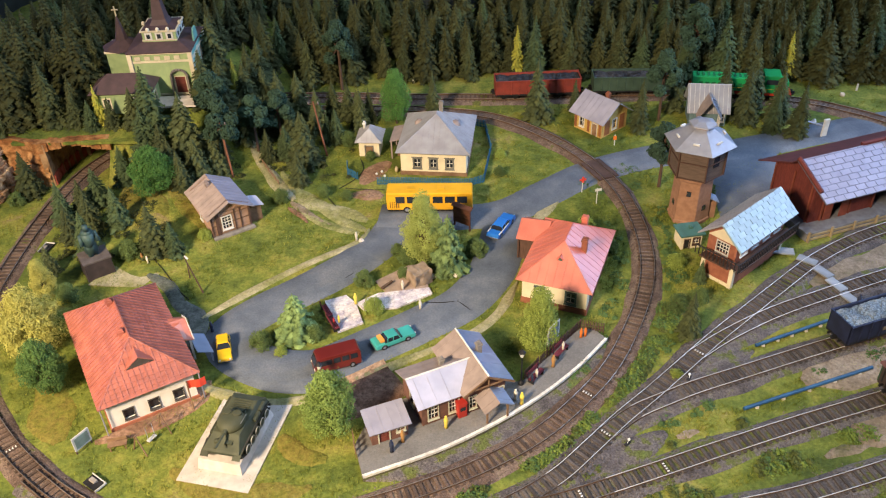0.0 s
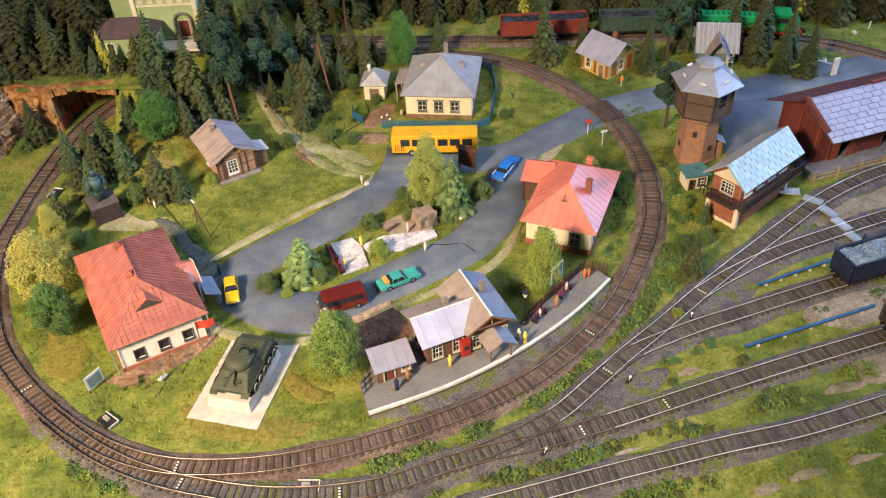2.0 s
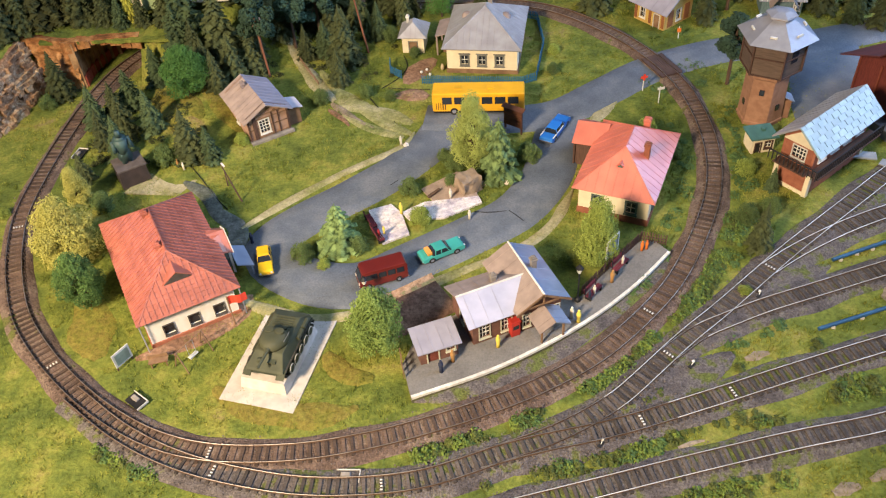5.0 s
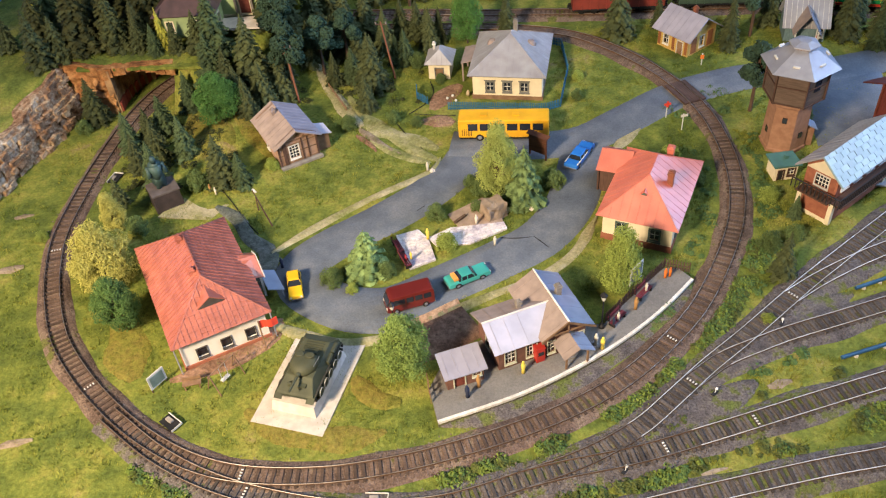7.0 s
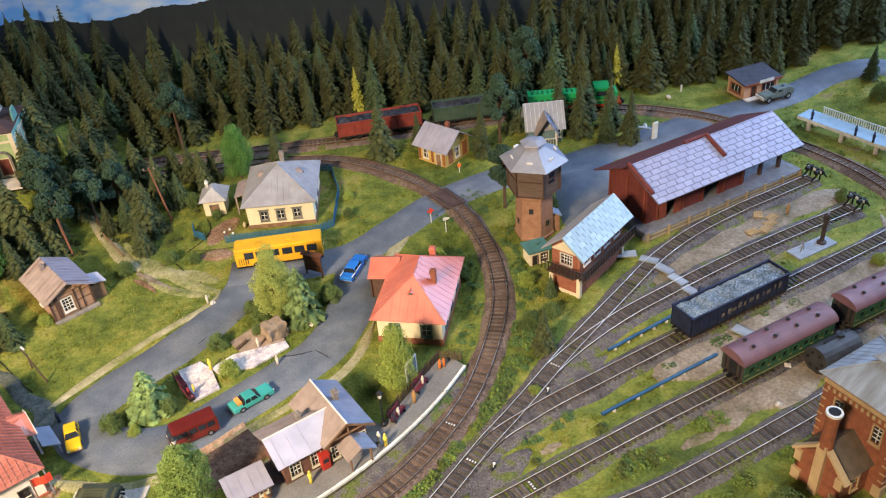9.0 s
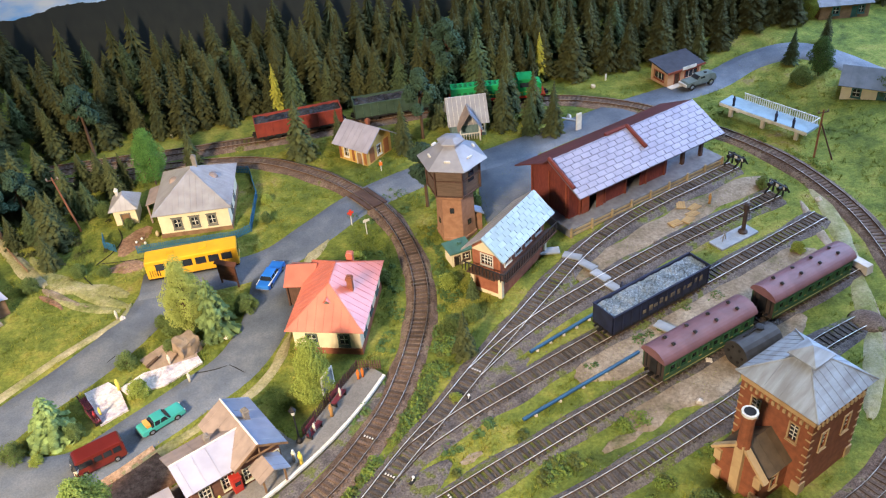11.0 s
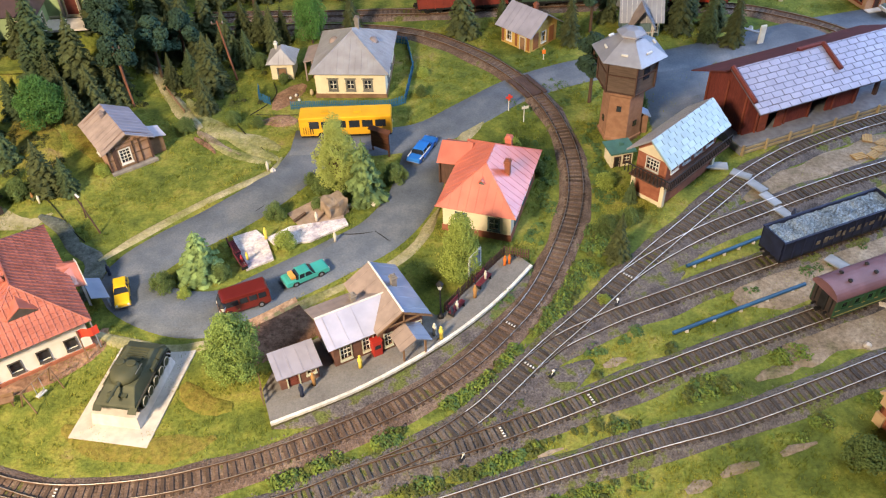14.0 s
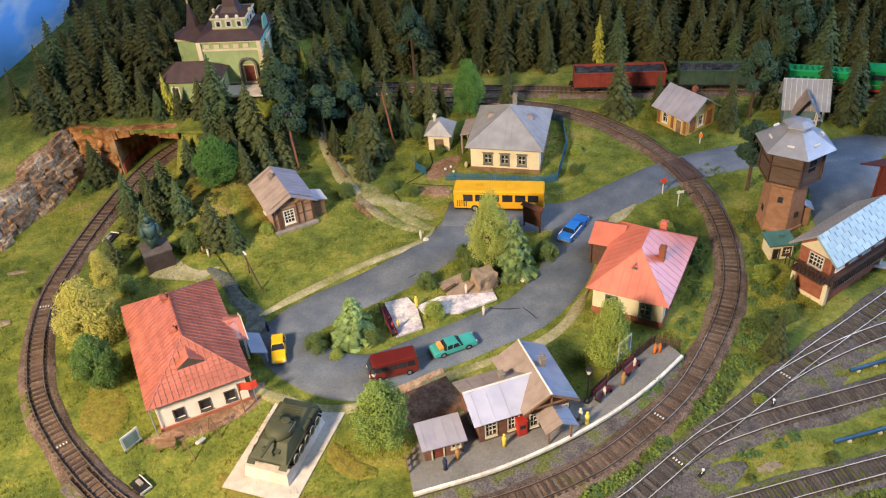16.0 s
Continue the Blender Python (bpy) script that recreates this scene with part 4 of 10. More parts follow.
def station():
    t = thing("station_building", 1.0, 60.4, 0.75, 25, "brown brick railway station with grey tin cross roof", "station")
    bd = mat("brown_station_brick", (0.19, 0.095, 0.07), (0.13, 0.065, 0.05), 150, 0.8, 0, 0.4)
    fr = mat("pale_green_frame", (0.52, 0.52, 0.40), (0.42, 0.42, 0.33), 90, 0.7)
    # long wing
    for side, (x, y, rz, length, ops) in {"S": (-2.85, -2.5, 0, 4.5, [(-1.1, 0.6, 1.0, 1.6), (1.1, 0.6, 1.0, 1.6)]), "N": (-2.85, 2.4, 180, 4.5, [(0, 0.8, 1.0, 1.4)]), "W": (-5.1, -0.05, -90, 4.4, [(0, 0.8, 0.9, 1.4)])}.items():
        ob = part("wall", wall_bm(length, 2.95, 0.25, ops, 1.3 if side == "W" else 0), bd, t)
        place_on(ob, x, y, 0, rz)
        for o in ops:
            window(ob, *o, fr, (2, 2), 0.1)
    slope(t, (-5.7, -3.1, 2.95), (-1.0, -3.1, 2.95), (1.4, -0.1, 4.4), (-5.7, -0.1, 4.4), lilac_tin, "seam", 1.4)
    slope(t, (-1.0, 2.9, 2.95), (-5.7, 2.9, 2.95), (-5.7, -0.1, 4.4), (1.4, -0.1, 4.4), brown_warm_lit_tin, "seam", 1.4)
    # cross wing with its gable to the track
    for side, (x, y, rz, length, ops) in {"S": (1.5, -2.9, 0, 4.3, [(-1.4, 0.6, 0.7, 1.5), (1.6, 0.6, 0.7, 1.5)]), "N": (1.5, 3.7, 180, 4.3, [(0, 0.8, 1.0, 1.4)]), "E": (3.65, 0.4, 90, 6.1, [(-1.4, 0.8, 0.9, 1.4), (1.4, 0.8, 0.9, 1.4)]), "W": (-0.65, 3.0, -90, 1.0, [])}.items():
        ob = part("wall", wall_bm(length, 2.95, 0.25, ops, 1.4 if side in "SN" else 0), bd, t)
        place_on(ob, x, y, 0, rz)
        for o in ops:
            window(ob, *o, fr, (1, 2), 0.1)
    # one tin roof: blue right and brown left slopes paint cool and warm light
    slope(t, (4.3, -3.6, 3.1), (4.3, 4.1, 3.1), (1.55, 4.1, 4.75), (1.55, -3.6, 4.75), blue_cool_lit_tin, "seam", 1.6)
    slope(t, (-1.2, 4.1, 3.1), (-1.2, -3.6, 3.1), (1.55, -3.6, 4.75), (1.55, 4.1, 4.75), brown_warm_lit_tin, "seam", 1.6)
    bm = bmesh.new()
    rod(bm, (1.55, -3.6, 4.77), (1.55, 4.1, 4.77), 0.09, 5)
    rod(bm, (-5.7, -0.1, 4.43), (1.2, -0.1, 4.43), 0.09, 5)
    part_each("ridge_board", bm, white_paint, t)
    bm = bmesh.new()
    for s in (-1, 1):
        slab(bm, [(1.55 + s * 2.75, -3.65, 2.95), (1.55, -3.65, 4.6), (1.55, -3.65, 4.85), (1.55 + s * 2.75, -3.65, 3.2)], 0.1)
    box(bm, 1.55, -3.5, 3.4, 3.0, 0.12, 0.16), box(bm, 1.55, -3.5, 3.5, 0.14, 0.12, 1.1)
    part_each("bargeboard", bm, log_wood, t)
    # porch over the door
    bm = bmesh.new()
    for x in (0.7, 2.9):
        box(bm, x, -4.9, 0, 0.16, 0.16, 1.9)
        rod(bm, (x, -4.9, 1.2), (x, -3.6, 2.0), 0.06, 5)
    porch = part("porch", bm, log_wood, t)
    # porch slopes again coloured for cool light right, warm light left
    slope(t, (3.4, -5.4, 1.9), (3.4, -2.9, 1.9), (1.8, -2.9, 2.8), (1.8, -5.4, 2.8), blue_cool_lit_tin, "seam", 1.2, 0.1)
    slope(t, (0.2, -2.9, 1.9), (0.2, -5.4, 1.9), (1.8, -5.4, 2.8), (1.8, -2.9, 2.8), brown_warm_lit_tin, "seam", 1.2, 0.1)
    bm = bmesh.new()
    box(bm, 1.9, -2.98, 0.05, 1.1, 0.1, 1.9)
    part("door", bm, dark_wood, t)
    chimney(t, -1.6, 0.7, 3.7, 1.2, stone, 0.45)
    chimney(t, 2.5, 0.6, 3.9, 1.5, stone, 0.5)
    # store shed
    s = thing("store_shed", -6.0, 55.3, 0.75, 22, "small brown brick store shed with a tin pent roof", "shed")
    walls(s, 3.6, 2.2, 1.9, bd, fr, {"S": [(-0.6, 0.0, 1.0, 1.5, "door"), (1.1, 0.95, 0.7, 0.4)]}, door_m=mat("red_brown_door", (0.22, 0.06, 0.045)))
    slope(s, (-2.1, -1.5, 1.85), (2.1, -1.5, 1.85), (2.1, 1.4, 2.5), (-2.1, 1.4, 2.5), lilac_tin, "seam", 1.0)


def yellow_cabin():
    t = thing("cabin", 22.9, 116.9, 0, -48, "yellow cabin with brown panels and a grey saddle roof", "cabin")
    w, d, h = 5.4, 5.8, 3.2
    yl = mat("yellow_boards", (0.62, 0.42, 0.13), (0.5, 0.32, 0.09), 120, 0.75, stretch=(5, 5, 1))
    walls(t, w, d, h, yl, white_paint, {"S": [(-1.2, 0.8, 0.8, 1.4), (1.3, 0.0, 0.9, 2.0, "door")], "E": [(0, 0.8, 0.9, 1.5)]}, "x", 2.0, trim=0.12, door_m=log_wood)
    bm = bmesh.new()
    pan = mat("brown_panel", (0.34, 0.13, 0.05), (0.26, 0.10, 0.04), 120, 0.8)
    for x in (-2.4, 0.1, 2.35):
        box(bm, x, -d / 2 - 0.03, 0.3, 0.45, 0.06, 2.5)
    for y in (-1.7, 1.7):
        box(bm, w / 2 + 0.03, y, 0.3, 0.06, 1.1, 2.3)
    part_each("panel", bm, pan, t)
    gable_roof(t, w, d, h, 2.0, 0.7, lilac_tin, "seam", 0.9, "x", m2=grey_tin)
    chimney(t, 0.6, 0.6, h + 1.2, 1.4, brick, 0.5)


def tower_cabin():
    t = thing("cottage", 39.3, 118.6, 0, -6, "blue-grey cottage with a gabled porch and ribbed roof", "cottage")
    bl = mat("blue_grey_boards", (0.16, 0.24, 0.26), (0.11, 0.17, 0.19), 120, 0.75, stretch=(5, 5, 1))
    walls(t, 5.4, 4.4, 3.0, bl, white_paint, {"S": [(2.0, 0.9, 0.7, 1.2)]}, "x", 3.0)
    gable_roof(t, 5.4, 4.4, 3.0, 3.0, 0.5, grey_tin, "seam", 0.7, "x", rib_m=white_paint)
    # blue and brown slopes put cool and warm light into one porch roof
    slope(t, (1.9, -4.0, 2.0), (1.9, -0.5, 2.6), (0, -0.5, 5.0), (0, -4.0, 5.0), blue_cool_lit_tin, "seam", 0.8)
    slope(t, (-1.9, -0.5, 2.6), (-1.9, -4.0, 2.0), (0, -4.0, 5.0), (0, -0.5, 5.0), brown_warm_lit_tin, "seam", 0.8)
    bm = bmesh.new()
    for x in (-1.5, 1.5):
        box(bm, x, -3.7, 0, 0.2, 0.2, 2.4)
    box(bm, 0, -3.7, 1.3, 3.2, 0.15, 0.15)
    for i in range(8):
        box(bm, -1.4 + i * 0.4, -3.7, 0.4, 0.1, 0.1, 1.0)
    part("porch_rail", bm, white_paint, t)


def signal_box():
    t = thing("signal_box", 35.0, 82.0, 0, 41.5, "brick signal box with balcony and pale blue sheet roof", "signal box")
    w, d, h = 10.0, 3.8, 6.8
    walls(t, w, d, h, brick, white_paint, {"W": [(0.1, 4.2, 1.5, 1.4)], "S": [(x, 4.2, 1.3, 1.3) for x in (-3.4, -1.1, 1.2, 3.5)], "N": [(0, 4.2, 1.2, 1.2)]}, "x", 1.6, bars=(3, 2), trim=0.12)
    bm = bmesh.new()
    for x, y in ((-w / 2, -d / 2), (-w / 2, d / 2), (w / 2, -d / 2)):
        box(bm, x, y, 0, 0.5, 0.5, 3.2)
    box(bm, -w / 2 - 0.05, 0, 0, 0.1, d, 0.45)
    part_each("quoin", bm, cream, t)
    bm = wall_bm(d, 0.1, 0.06, [], 1.55)
    g = part("gable_board", bm, cream, t)
    place_on(g, -w / 2 - 0.04, 0, h - 0.9, -90)
    ver = mat("turquoise_white_sheet", (0.34, 0.44, 0.455), (0.29, 0.395, 0.41), 60, 0.4, 0.0, 0.1, spec=0.5)
    x, o = w / 2 + 0.9, 1.0
    k = 1.6 * o / (d / 2)
    slope(t, (-x, -d / 2 - o, h - k), (x, -d / 2 - o, h - k), (x, 0, h + 1.6), (-x, 0, h + 1.6), ver, "plate", 0.66)
    slope(t, (x, d / 2 + o, h - k), (-x, d / 2 + o, h - k), (-x, 0, h + 1.6), (x, 0, h + 1.6), grey_tin, "seam", 1.0)
    iron = mat("dark_iron", (0.05, 0.05, 0.055), (0.035, 0.035, 0.04), 100, 0.6, 0.4)
    bm = bmesh.new()
    box(bm, 0, -d / 2 - 0.7, 3.35, w + 1.6, 1.3, 0.15)
    box(bm, -w / 2 - 0.7, 0, 3.35, 1.3, d, 0.15)
    deck = part("balcony", bm, dark_wood, t)
    bm = bmesh.new()
    y, xe = -d / 2 - 1.25, -w / 2 - 1.25
    box(bm, 0, y, 4.6, w + 2.6, 0.12, 0.12), box(bm, xe, -0.3, 4.6, 0.12, d + 1.8, 0.12)
    for i in range(34):
        box(bm, -w / 2 - 1.2 + i * (w + 2.4) / 33, y, 3.5, 0.09, 0.09, 1.1)
    for i in range(13):
        box(bm, xe, y + i * (d + 1.9) / 12, 3.5, 0.09, 0.09, 1.1)
    part("railing", bm, iron, deck)
    bm = bmesh.new()
    for i in range(5):
        rod(bm, (-w / 2 + 0.4 + i * 2.3, -d / 2 - 0.1, 2.2), (-w / 2 + 0.4 + i * 2.3, -d / 2 - 1.1, 3.3), 0.08, 5)
    part_each("bracket", bm, iron, deck)
    s = thing("hut", 29.6, 86.2, 0, 10, "small pale hut with a green roof", "hut")
    walls(s, 2.6, 2.2, 2.0, cream, dark_wood, {"S": [(-0.6, 0.0, 0.6, 1.4, "door"), (0.6, 0.7, 0.7, 0.8)]}, door_m=mat("black_door", (0.02, 0.02, 0.02)))
    bm = bmesh.new()
    box(bm, 0, 0, 2.0, 3.2, 2.8, 0.18)
    box(bm, 0.3, 0.2, 2.18, 0.4, 0.4, 0.35)
    part("roof", bm, mat("green_roof", (0.07, 0.17, 0.14), (0.05, 0.12, 0.1), 80, 0.6), s)


def water_tower():
    t = thing("water_tower", 31.0, 92.4, 0, 36, "brick and timber water tower with a pale tin roof", "water tower")
    pale = mat("pale_brown_brick", (0.32, 0.175, 0.11), (0.25, 0.13, 0.08), 150, 0.85, 0, 0.5)
    ply = mat("weathered_plywood", (0.165, 0.115, 0.088), (0.115, 0.08, 0.062), 90, 0.8, 0, 0.4, stretch=(1, 1, 7))

    tower_tin = mat("slate_blue_tin", (0.33, 0.34, 0.40), (0.26, 0.265, 0.315), 70, 0.4, 0.1, 0.15, 9, 0.75, spec=0.9)
    bm = bmesh.new()
    lathe(bm, [(2.7, -0.3), (2.7, 0.4), (2.55, 0.5), (2.42, 6.1), (2.65, 6.3), (2.65, 6.7)], 6)
    part("shaft", bm, pale, t)
    bm = bmesh.new()
    lathe(bm, [(2.75, 6.7), (3.3, 6.95), (3.36, 11.4), (3.2, 11.5)], 6)
    tank = part("tank_house", bm, ply, t)
    bm = bmesh.new()
    for i in range(6):
        a = i * math.tau / 6
        rod(bm, (3.42 * math.cos(a), 3.42 * math.sin(a), 7.0), (3.42 * math.cos(a), 3.42 * math.sin(a), 11.5), 0.12, 4)
        b = a + math.tau / 6
        for z in (7.1, 9.3):
            rod(bm, (3.42 * math.cos(a), 3.42 * math.sin(a), z), (3.42 * math.cos(b), 3.42 * math.sin(b), z), 0.09, 4)
    part_each("corner_post", bm, dark_wood, tank)
    bm = bmesh.new()
    for i in range(6):
        a = (i + 0.5) * math.tau / 6
        c, s = math.cos(a), math.sin(a)
        box(bm, 2.12 * c, 2.12 * s, 4.2 if i % 2 else 2.0, 0.3, 0.55, 0.7, math.degrees(a))
        if i in (4, 5, 1):
            box(bm, 2.8 * c, 2.8 * s, 8.7, 0.3, 1.0, 1.4, math.degrees(a))
    part_each("window", bm, glass_mat(), t)
    for i in range(6):
        a, b = i * math.tau / 6, (i + 1) * math.tau / 6
        slope(t, (4.45 * math.cos(a), 4.45 * math.sin(a), 11.2), (4.45 * math.cos(b), 4.45 * math.sin(b), 11.2), (1.2 * math.cos(b), 1.2 * math.sin(b), 13.2), (1.2 * math.cos(a), 1.2 * math.sin(a), 13.2), tower_tin, "none", 1, 0.12)
    bm = bmesh.new()
    lathe(bm, [(1.25, 12.8), (1.25, 13.5)], 6)
    cup = part("cupola", bm, log_wood, t)
    bm = bmesh.new()
    lathe(bm, [(1.75, 13.45), (1.7, 13.6), (0.75, 13.95), (0.1, 14.0)], 6)
    part("cupola_roof", bm, tower_tin, cup)
    bm = bmesh.new()
    for i in range(6):
        a = (i + 0.5) * math.tau / 6
        box(bm, 2.9 * math.cos(a), 2.9 * math.sin(a), 11.95, 0.2, 0.75, 0.2, math.degrees(a))
    part_each("roof_hatch", bm, white_paint, t)
    bm = bmesh.new()
    box(bm, 2.25, -1.55, 0, 1.1, 1.4, 2.5, -35)
    an = part("annex", bm, pale, t)
    bm = bmesh.new()
    slab(bm, [(1.3, -2.0, 3.2), (2.4, -2.8, 2.45), (3.4, -1.4, 2.45), (2.3, -0.5, 3.2)], 0.1)
    part("annex_roof", bm, blue_cool_lit_tin, an)


def goods_shed():
    t = thing("goods_shed", 55.3, 95.5, 0, 20.3, "long oxblood goods shed with lilac sheet roof and platform", "goods shed")
    stone_m = mat("grey_platform", (0.24, 0.25, 0.27), (0.18, 0.18, 0.2), 140, 0.85)
    bm = bmesh.new()
    box(bm, 0.4, -1.1, -0.2, 28.2, 7.9, 1.4)
    part("platform", bm, stone_m, t)
    bm = bmesh.new()
    for i in range(9):
        box(bm, -13.5 + i * 3.45, -5.22, 0, 0.25, 0.25, 1.5)
    box(bm, 0.4, -5.13, 0.75, 28.2, 0.1, 0.3)
    box(bm, 0.4, -5.13, 0.2, 28.2, 0.1, 0.3)
    part_each("platform_edge", bm, mat("pale_timber", (0.42, 0.33, 0.19), (0.33, 0.25, 0.14), 120, 0.8), t)
    # closed part and open end
    L, d, h = 17.5, 7.6, 4.9
    body = {"S": (-3.4, -3.0, 0, L, [(-4.8, 0, 2.6, 3.2), (2.6, 0, 2.6, 3.2)]), "N": (-3.4, 4.6, 180, L, [(0, 0, 2.6, 3.2)]), "W": (-12.15, 0.8, -90, d - 0.5, []), "E": (5.35, 0.8, 90, d - 0.5, [])}
    for side, (x, y, rz, length, ops) in body.items():
        ob = part("wall", wall_bm(length, h + 0.2, 0.25, ops, 1.9 if side in "WE" else 0), red_barn, t)
        place_on(ob, x, y, 1.2, rz)
    bm = bmesh.new()
    for x in (-10.4, -6.0, -2.4, 1.4, 4.8):
        box(bm, x, -3.12, 1.2, 0.25, 0.12, h)
    for x in (-9.5, -7.0):
        box(bm, x, -3.2, 1.2, 1.2, 0.1, 3.2)
    for y in (-2.6, 0.8, 4.3):
        box(bm, -12.3, y, 1.2, 0.12, 0.25, h + 0.6)
    part_each("batten", bm, mat("brown_red_boards", (0.25, 0.065, 0.04), (0.18, 0.05, 0.03), 120, 0.7), t)
    bm = bmesh.new()
    for x in (8.8, 12.4):
        for y in (-2.6, 4.4):
            box(bm, x, y, 1.2, 0.45, 0.45, h + 0.4)
            rod(bm, (x, y, 4.6), (x - 1.3, y, 5.9), 0.12, 5)
    part_each("post", bm, dark_wood, t)
    lil = mat("lilac_sheet", (0.34, 0.33, 0.44), (0.29, 0.285, 0.39), 60, 0.42, 0.0, 0.1, 9, 0.85, vary=0.06, spec=0.5)
    joint = mat("dark_sheet_joint", (0.17, 0.17, 0.24), (0.13, 0.13, 0.18), 60, 0.6)
    x = 12.9
    slope(t, (-x, -5.9, 5.9), (x, -5.9, 5.9), (x, 0.3, 8.7), (-x, 0.3, 8.7), joint, "plate", 0.82, rib_m=lil)
    dk = mat("dark_red_tar_roof", (0.13, 0.04, 0.04), (0.09, 0.03, 0.03), 100, 0.6)
    slope(t, (x, 6.0, 5.9), (-x - 1.0, 6.0, 5.9), (-x - 1.0, 0.3, 8.7), (x, 0.3, 8.7), dk, "none")
    bm = bmesh.new()
    for xx, v in ((-x + 0.2, 0.78), (0.6, 0.6)):
        a, b = V3((xx, 0.35, 8.95)), V3((xx, 0.3 - 6.2 * v, 8.7 - 2.8 * v + 0.3))
        rod(bm, a, b, 0.3, 6)
    box(bm, -1.2, 0.4, 8.5, 3.8, 0.5, 0.5)
    part_each("fire_wall_cap", bm, red_barn, t)


def shop():
    t = thing("kiosk", 76.9, 123.6, 0.1, 13.7, "pink-cream kiosk with shop window and flat dark roof", "kiosk")
    t.scale = (0.94, 0.94, 0.9)
    pk = mat("pink_plaster", (0.60, 0.38, 0.24), (0.52, 0.32, 0.2), 110, 0.8)
    walls(t, 7.4, 4.4, 3.1, pk, mat("rust_frame", (0.35, 0.1, 0.06)), {"S": [(-1.6, 0.1, 1.1, 2.2, "door"), (1.6, 0.8, 2.8, 1.4)], "W": [(0, 0.9, 2.6, 1.4)]}, bars=(2, 0), door_m=dark_wood)
    bm = bmesh.new()
    slab(bm, [(-4.1, -2.7, 3.1), (4.1, -2.7, 3.1), (4.1, 2.7, 3.9), (-4.1, 2.7, 3.9)], 0.25)
    part("roof", bm, mat("dark_felt", (0.05, 0.05, 0.065), (0.035, 0.035, 0.045), 120, 0.7), t)
    bm = bmesh.new()
    box(bm, 0, -2.75, 2.75, 8.2, 0.12, 0.4)
    part("fascia", bm, mat("rust_frame", (0.35, 0.1, 0.06)), t)
    bm = bmesh.new()
    box(bm, 0.5, -2.84, 2.9, 3.0, 0.1, 0.6)
    part("sign_board", bm, white_paint, t)
    bm = bmesh.new()
    box(bm, 0, -2.9, -0.2, 7.6, 1.2, 0.5)
    part("step", bm, concrete, t)


def church():
    t = thing("church", -41.5, 117.5, 8.6, 3, "green and cream church with dark hipped roofs and tower", "church")
    gr = mat("pale_green_plaster", (0.35, 0.45, 0.22), (0.29, 0.385, 0.19), 110, 0.8)
    gr_cool = mat("cool_lit_green_plaster", (0.20, 0.43, 0.36), (0.15, 0.35, 0.30), 110, 0.8)
    rf = mat("dark_brown_roof", (0.10, 0.06, 0.06), (0.07, 0.045, 0.045), 90, 0.6)
    w, d, h = 8.6, 8.6, 6.6
    sides = walls(t, w, d, h, gr, cream, {"S": [(2.2, 0.2, 1.5, 2.6, "door")], "E": [(-1.6, 2.0, 0.5, 3.0), (0.0, 2.0, 0.5, 3.4), (1.6, 2.0, 0.5, 3.0)], "W": [(0, 2, 0.6, 3.0)]}, trim=0.22, door_m=mat("red_brown_door", (0.22, 0.06, 0.045)))
    bm = bmesh.new()
    for z, k in ((h - 1.5, 0.25), (h - 0.2, 0.5), (0.0, 0.3)):
        box(bm, 0, 0, z, w + k, d + k, 0.3)
    for sx in (-1, 1):
        for sy in (-1, 1):
            box(bm, sx * w / 2, sy * d / 2, 0, 0.6, 0.6, h)
    for i in range(5):
        box(bm, -3.2 + i * 1.4, -d / 2 - 0.06, h - 1.1, 0.8, 0.14, 0.55)
    part_each("cornice", bm, cream, t)
    hip_roof(t, w, d, h + 0.1, 1.5, 0.4, rf, "none", 1, 1.0)
    # teal on this side only: the cool light from the right, as paint
    sides["E"].data.materials[0] = gr_cool
    # drum and spire
    bm = bmesh.new()
    box(bm, 0, 0, h + 0.8, 4.8, 4.8, 1.6)
    drum = part("drum", bm, gr, t)
    bm = bmesh.new()
    box(bm, 0, 0, h + 2.3, 5.2, 5.2, 0.22), box(bm, 0, 0, h + 1.0, 5.0, 5.0, 0.15)
    part_each("drum_cornice", bm, cream, drum)
    for i in range(3):
        for rz in (0, 90, -90):
            wb = bmesh.new()
            c, s = math.cos(radians(rz)), math.sin(radians(rz))
            x, y = (-1.5 + i * 1.5), -2.45
            box(wb, x * c - y * s, x * s + y * c, h + 1.2, 1.0, 0.16, 1.0, rz)
            fr = part("drum_window", wb, white_paint, drum)
            wb = bmesh.new()
            y = -2.5
            box(wb, x * c - y * s, x * s + y * c, h + 1.35, 0.5, 0.14, 0.65, rz)
            part("pane", wb, glass_mat(), fr)
    bm = bmesh.new()
    prof = [(3.5, h + 2.5), (1.9, h + 2.8), (1.35, h + 3.5), (0.6, h + 7.4), (0.5, h + 7.6)]
    rings = [[bm.verts.new((r * math.cos(math.pi / 4 + q * math.pi / 2), r * math.sin(math.pi / 4 + q * math.pi / 2), z)) for q in range(4)] for r, z in prof]
    for p, q in zip(rings, rings[1:]):
        for i in range(4):
            bm.faces.new((p[i], p[(i + 1) % 4], q[(i + 1) % 4], q[i]))
    bm.faces.new(rings[-1])
    up = part("spire", bm, rf, drum)
    bm = bmesh.new()
    lathe(bm, [(0.5, h + 7.5), (0.85, h + 7.9), (0.95, h + 8.3), (0.7, h + 8.8), (0.3, h + 9.2), (0.15, h + 10.2), (0.05, h + 10.4)], 10)
    part("finial", bm, mat("gilt", (0.7, 0.62, 0.42), (0.6, 0.5, 0.3), 60, 0.4, 0.3), up, "pale gilt finial")
    bm = bmesh.new()
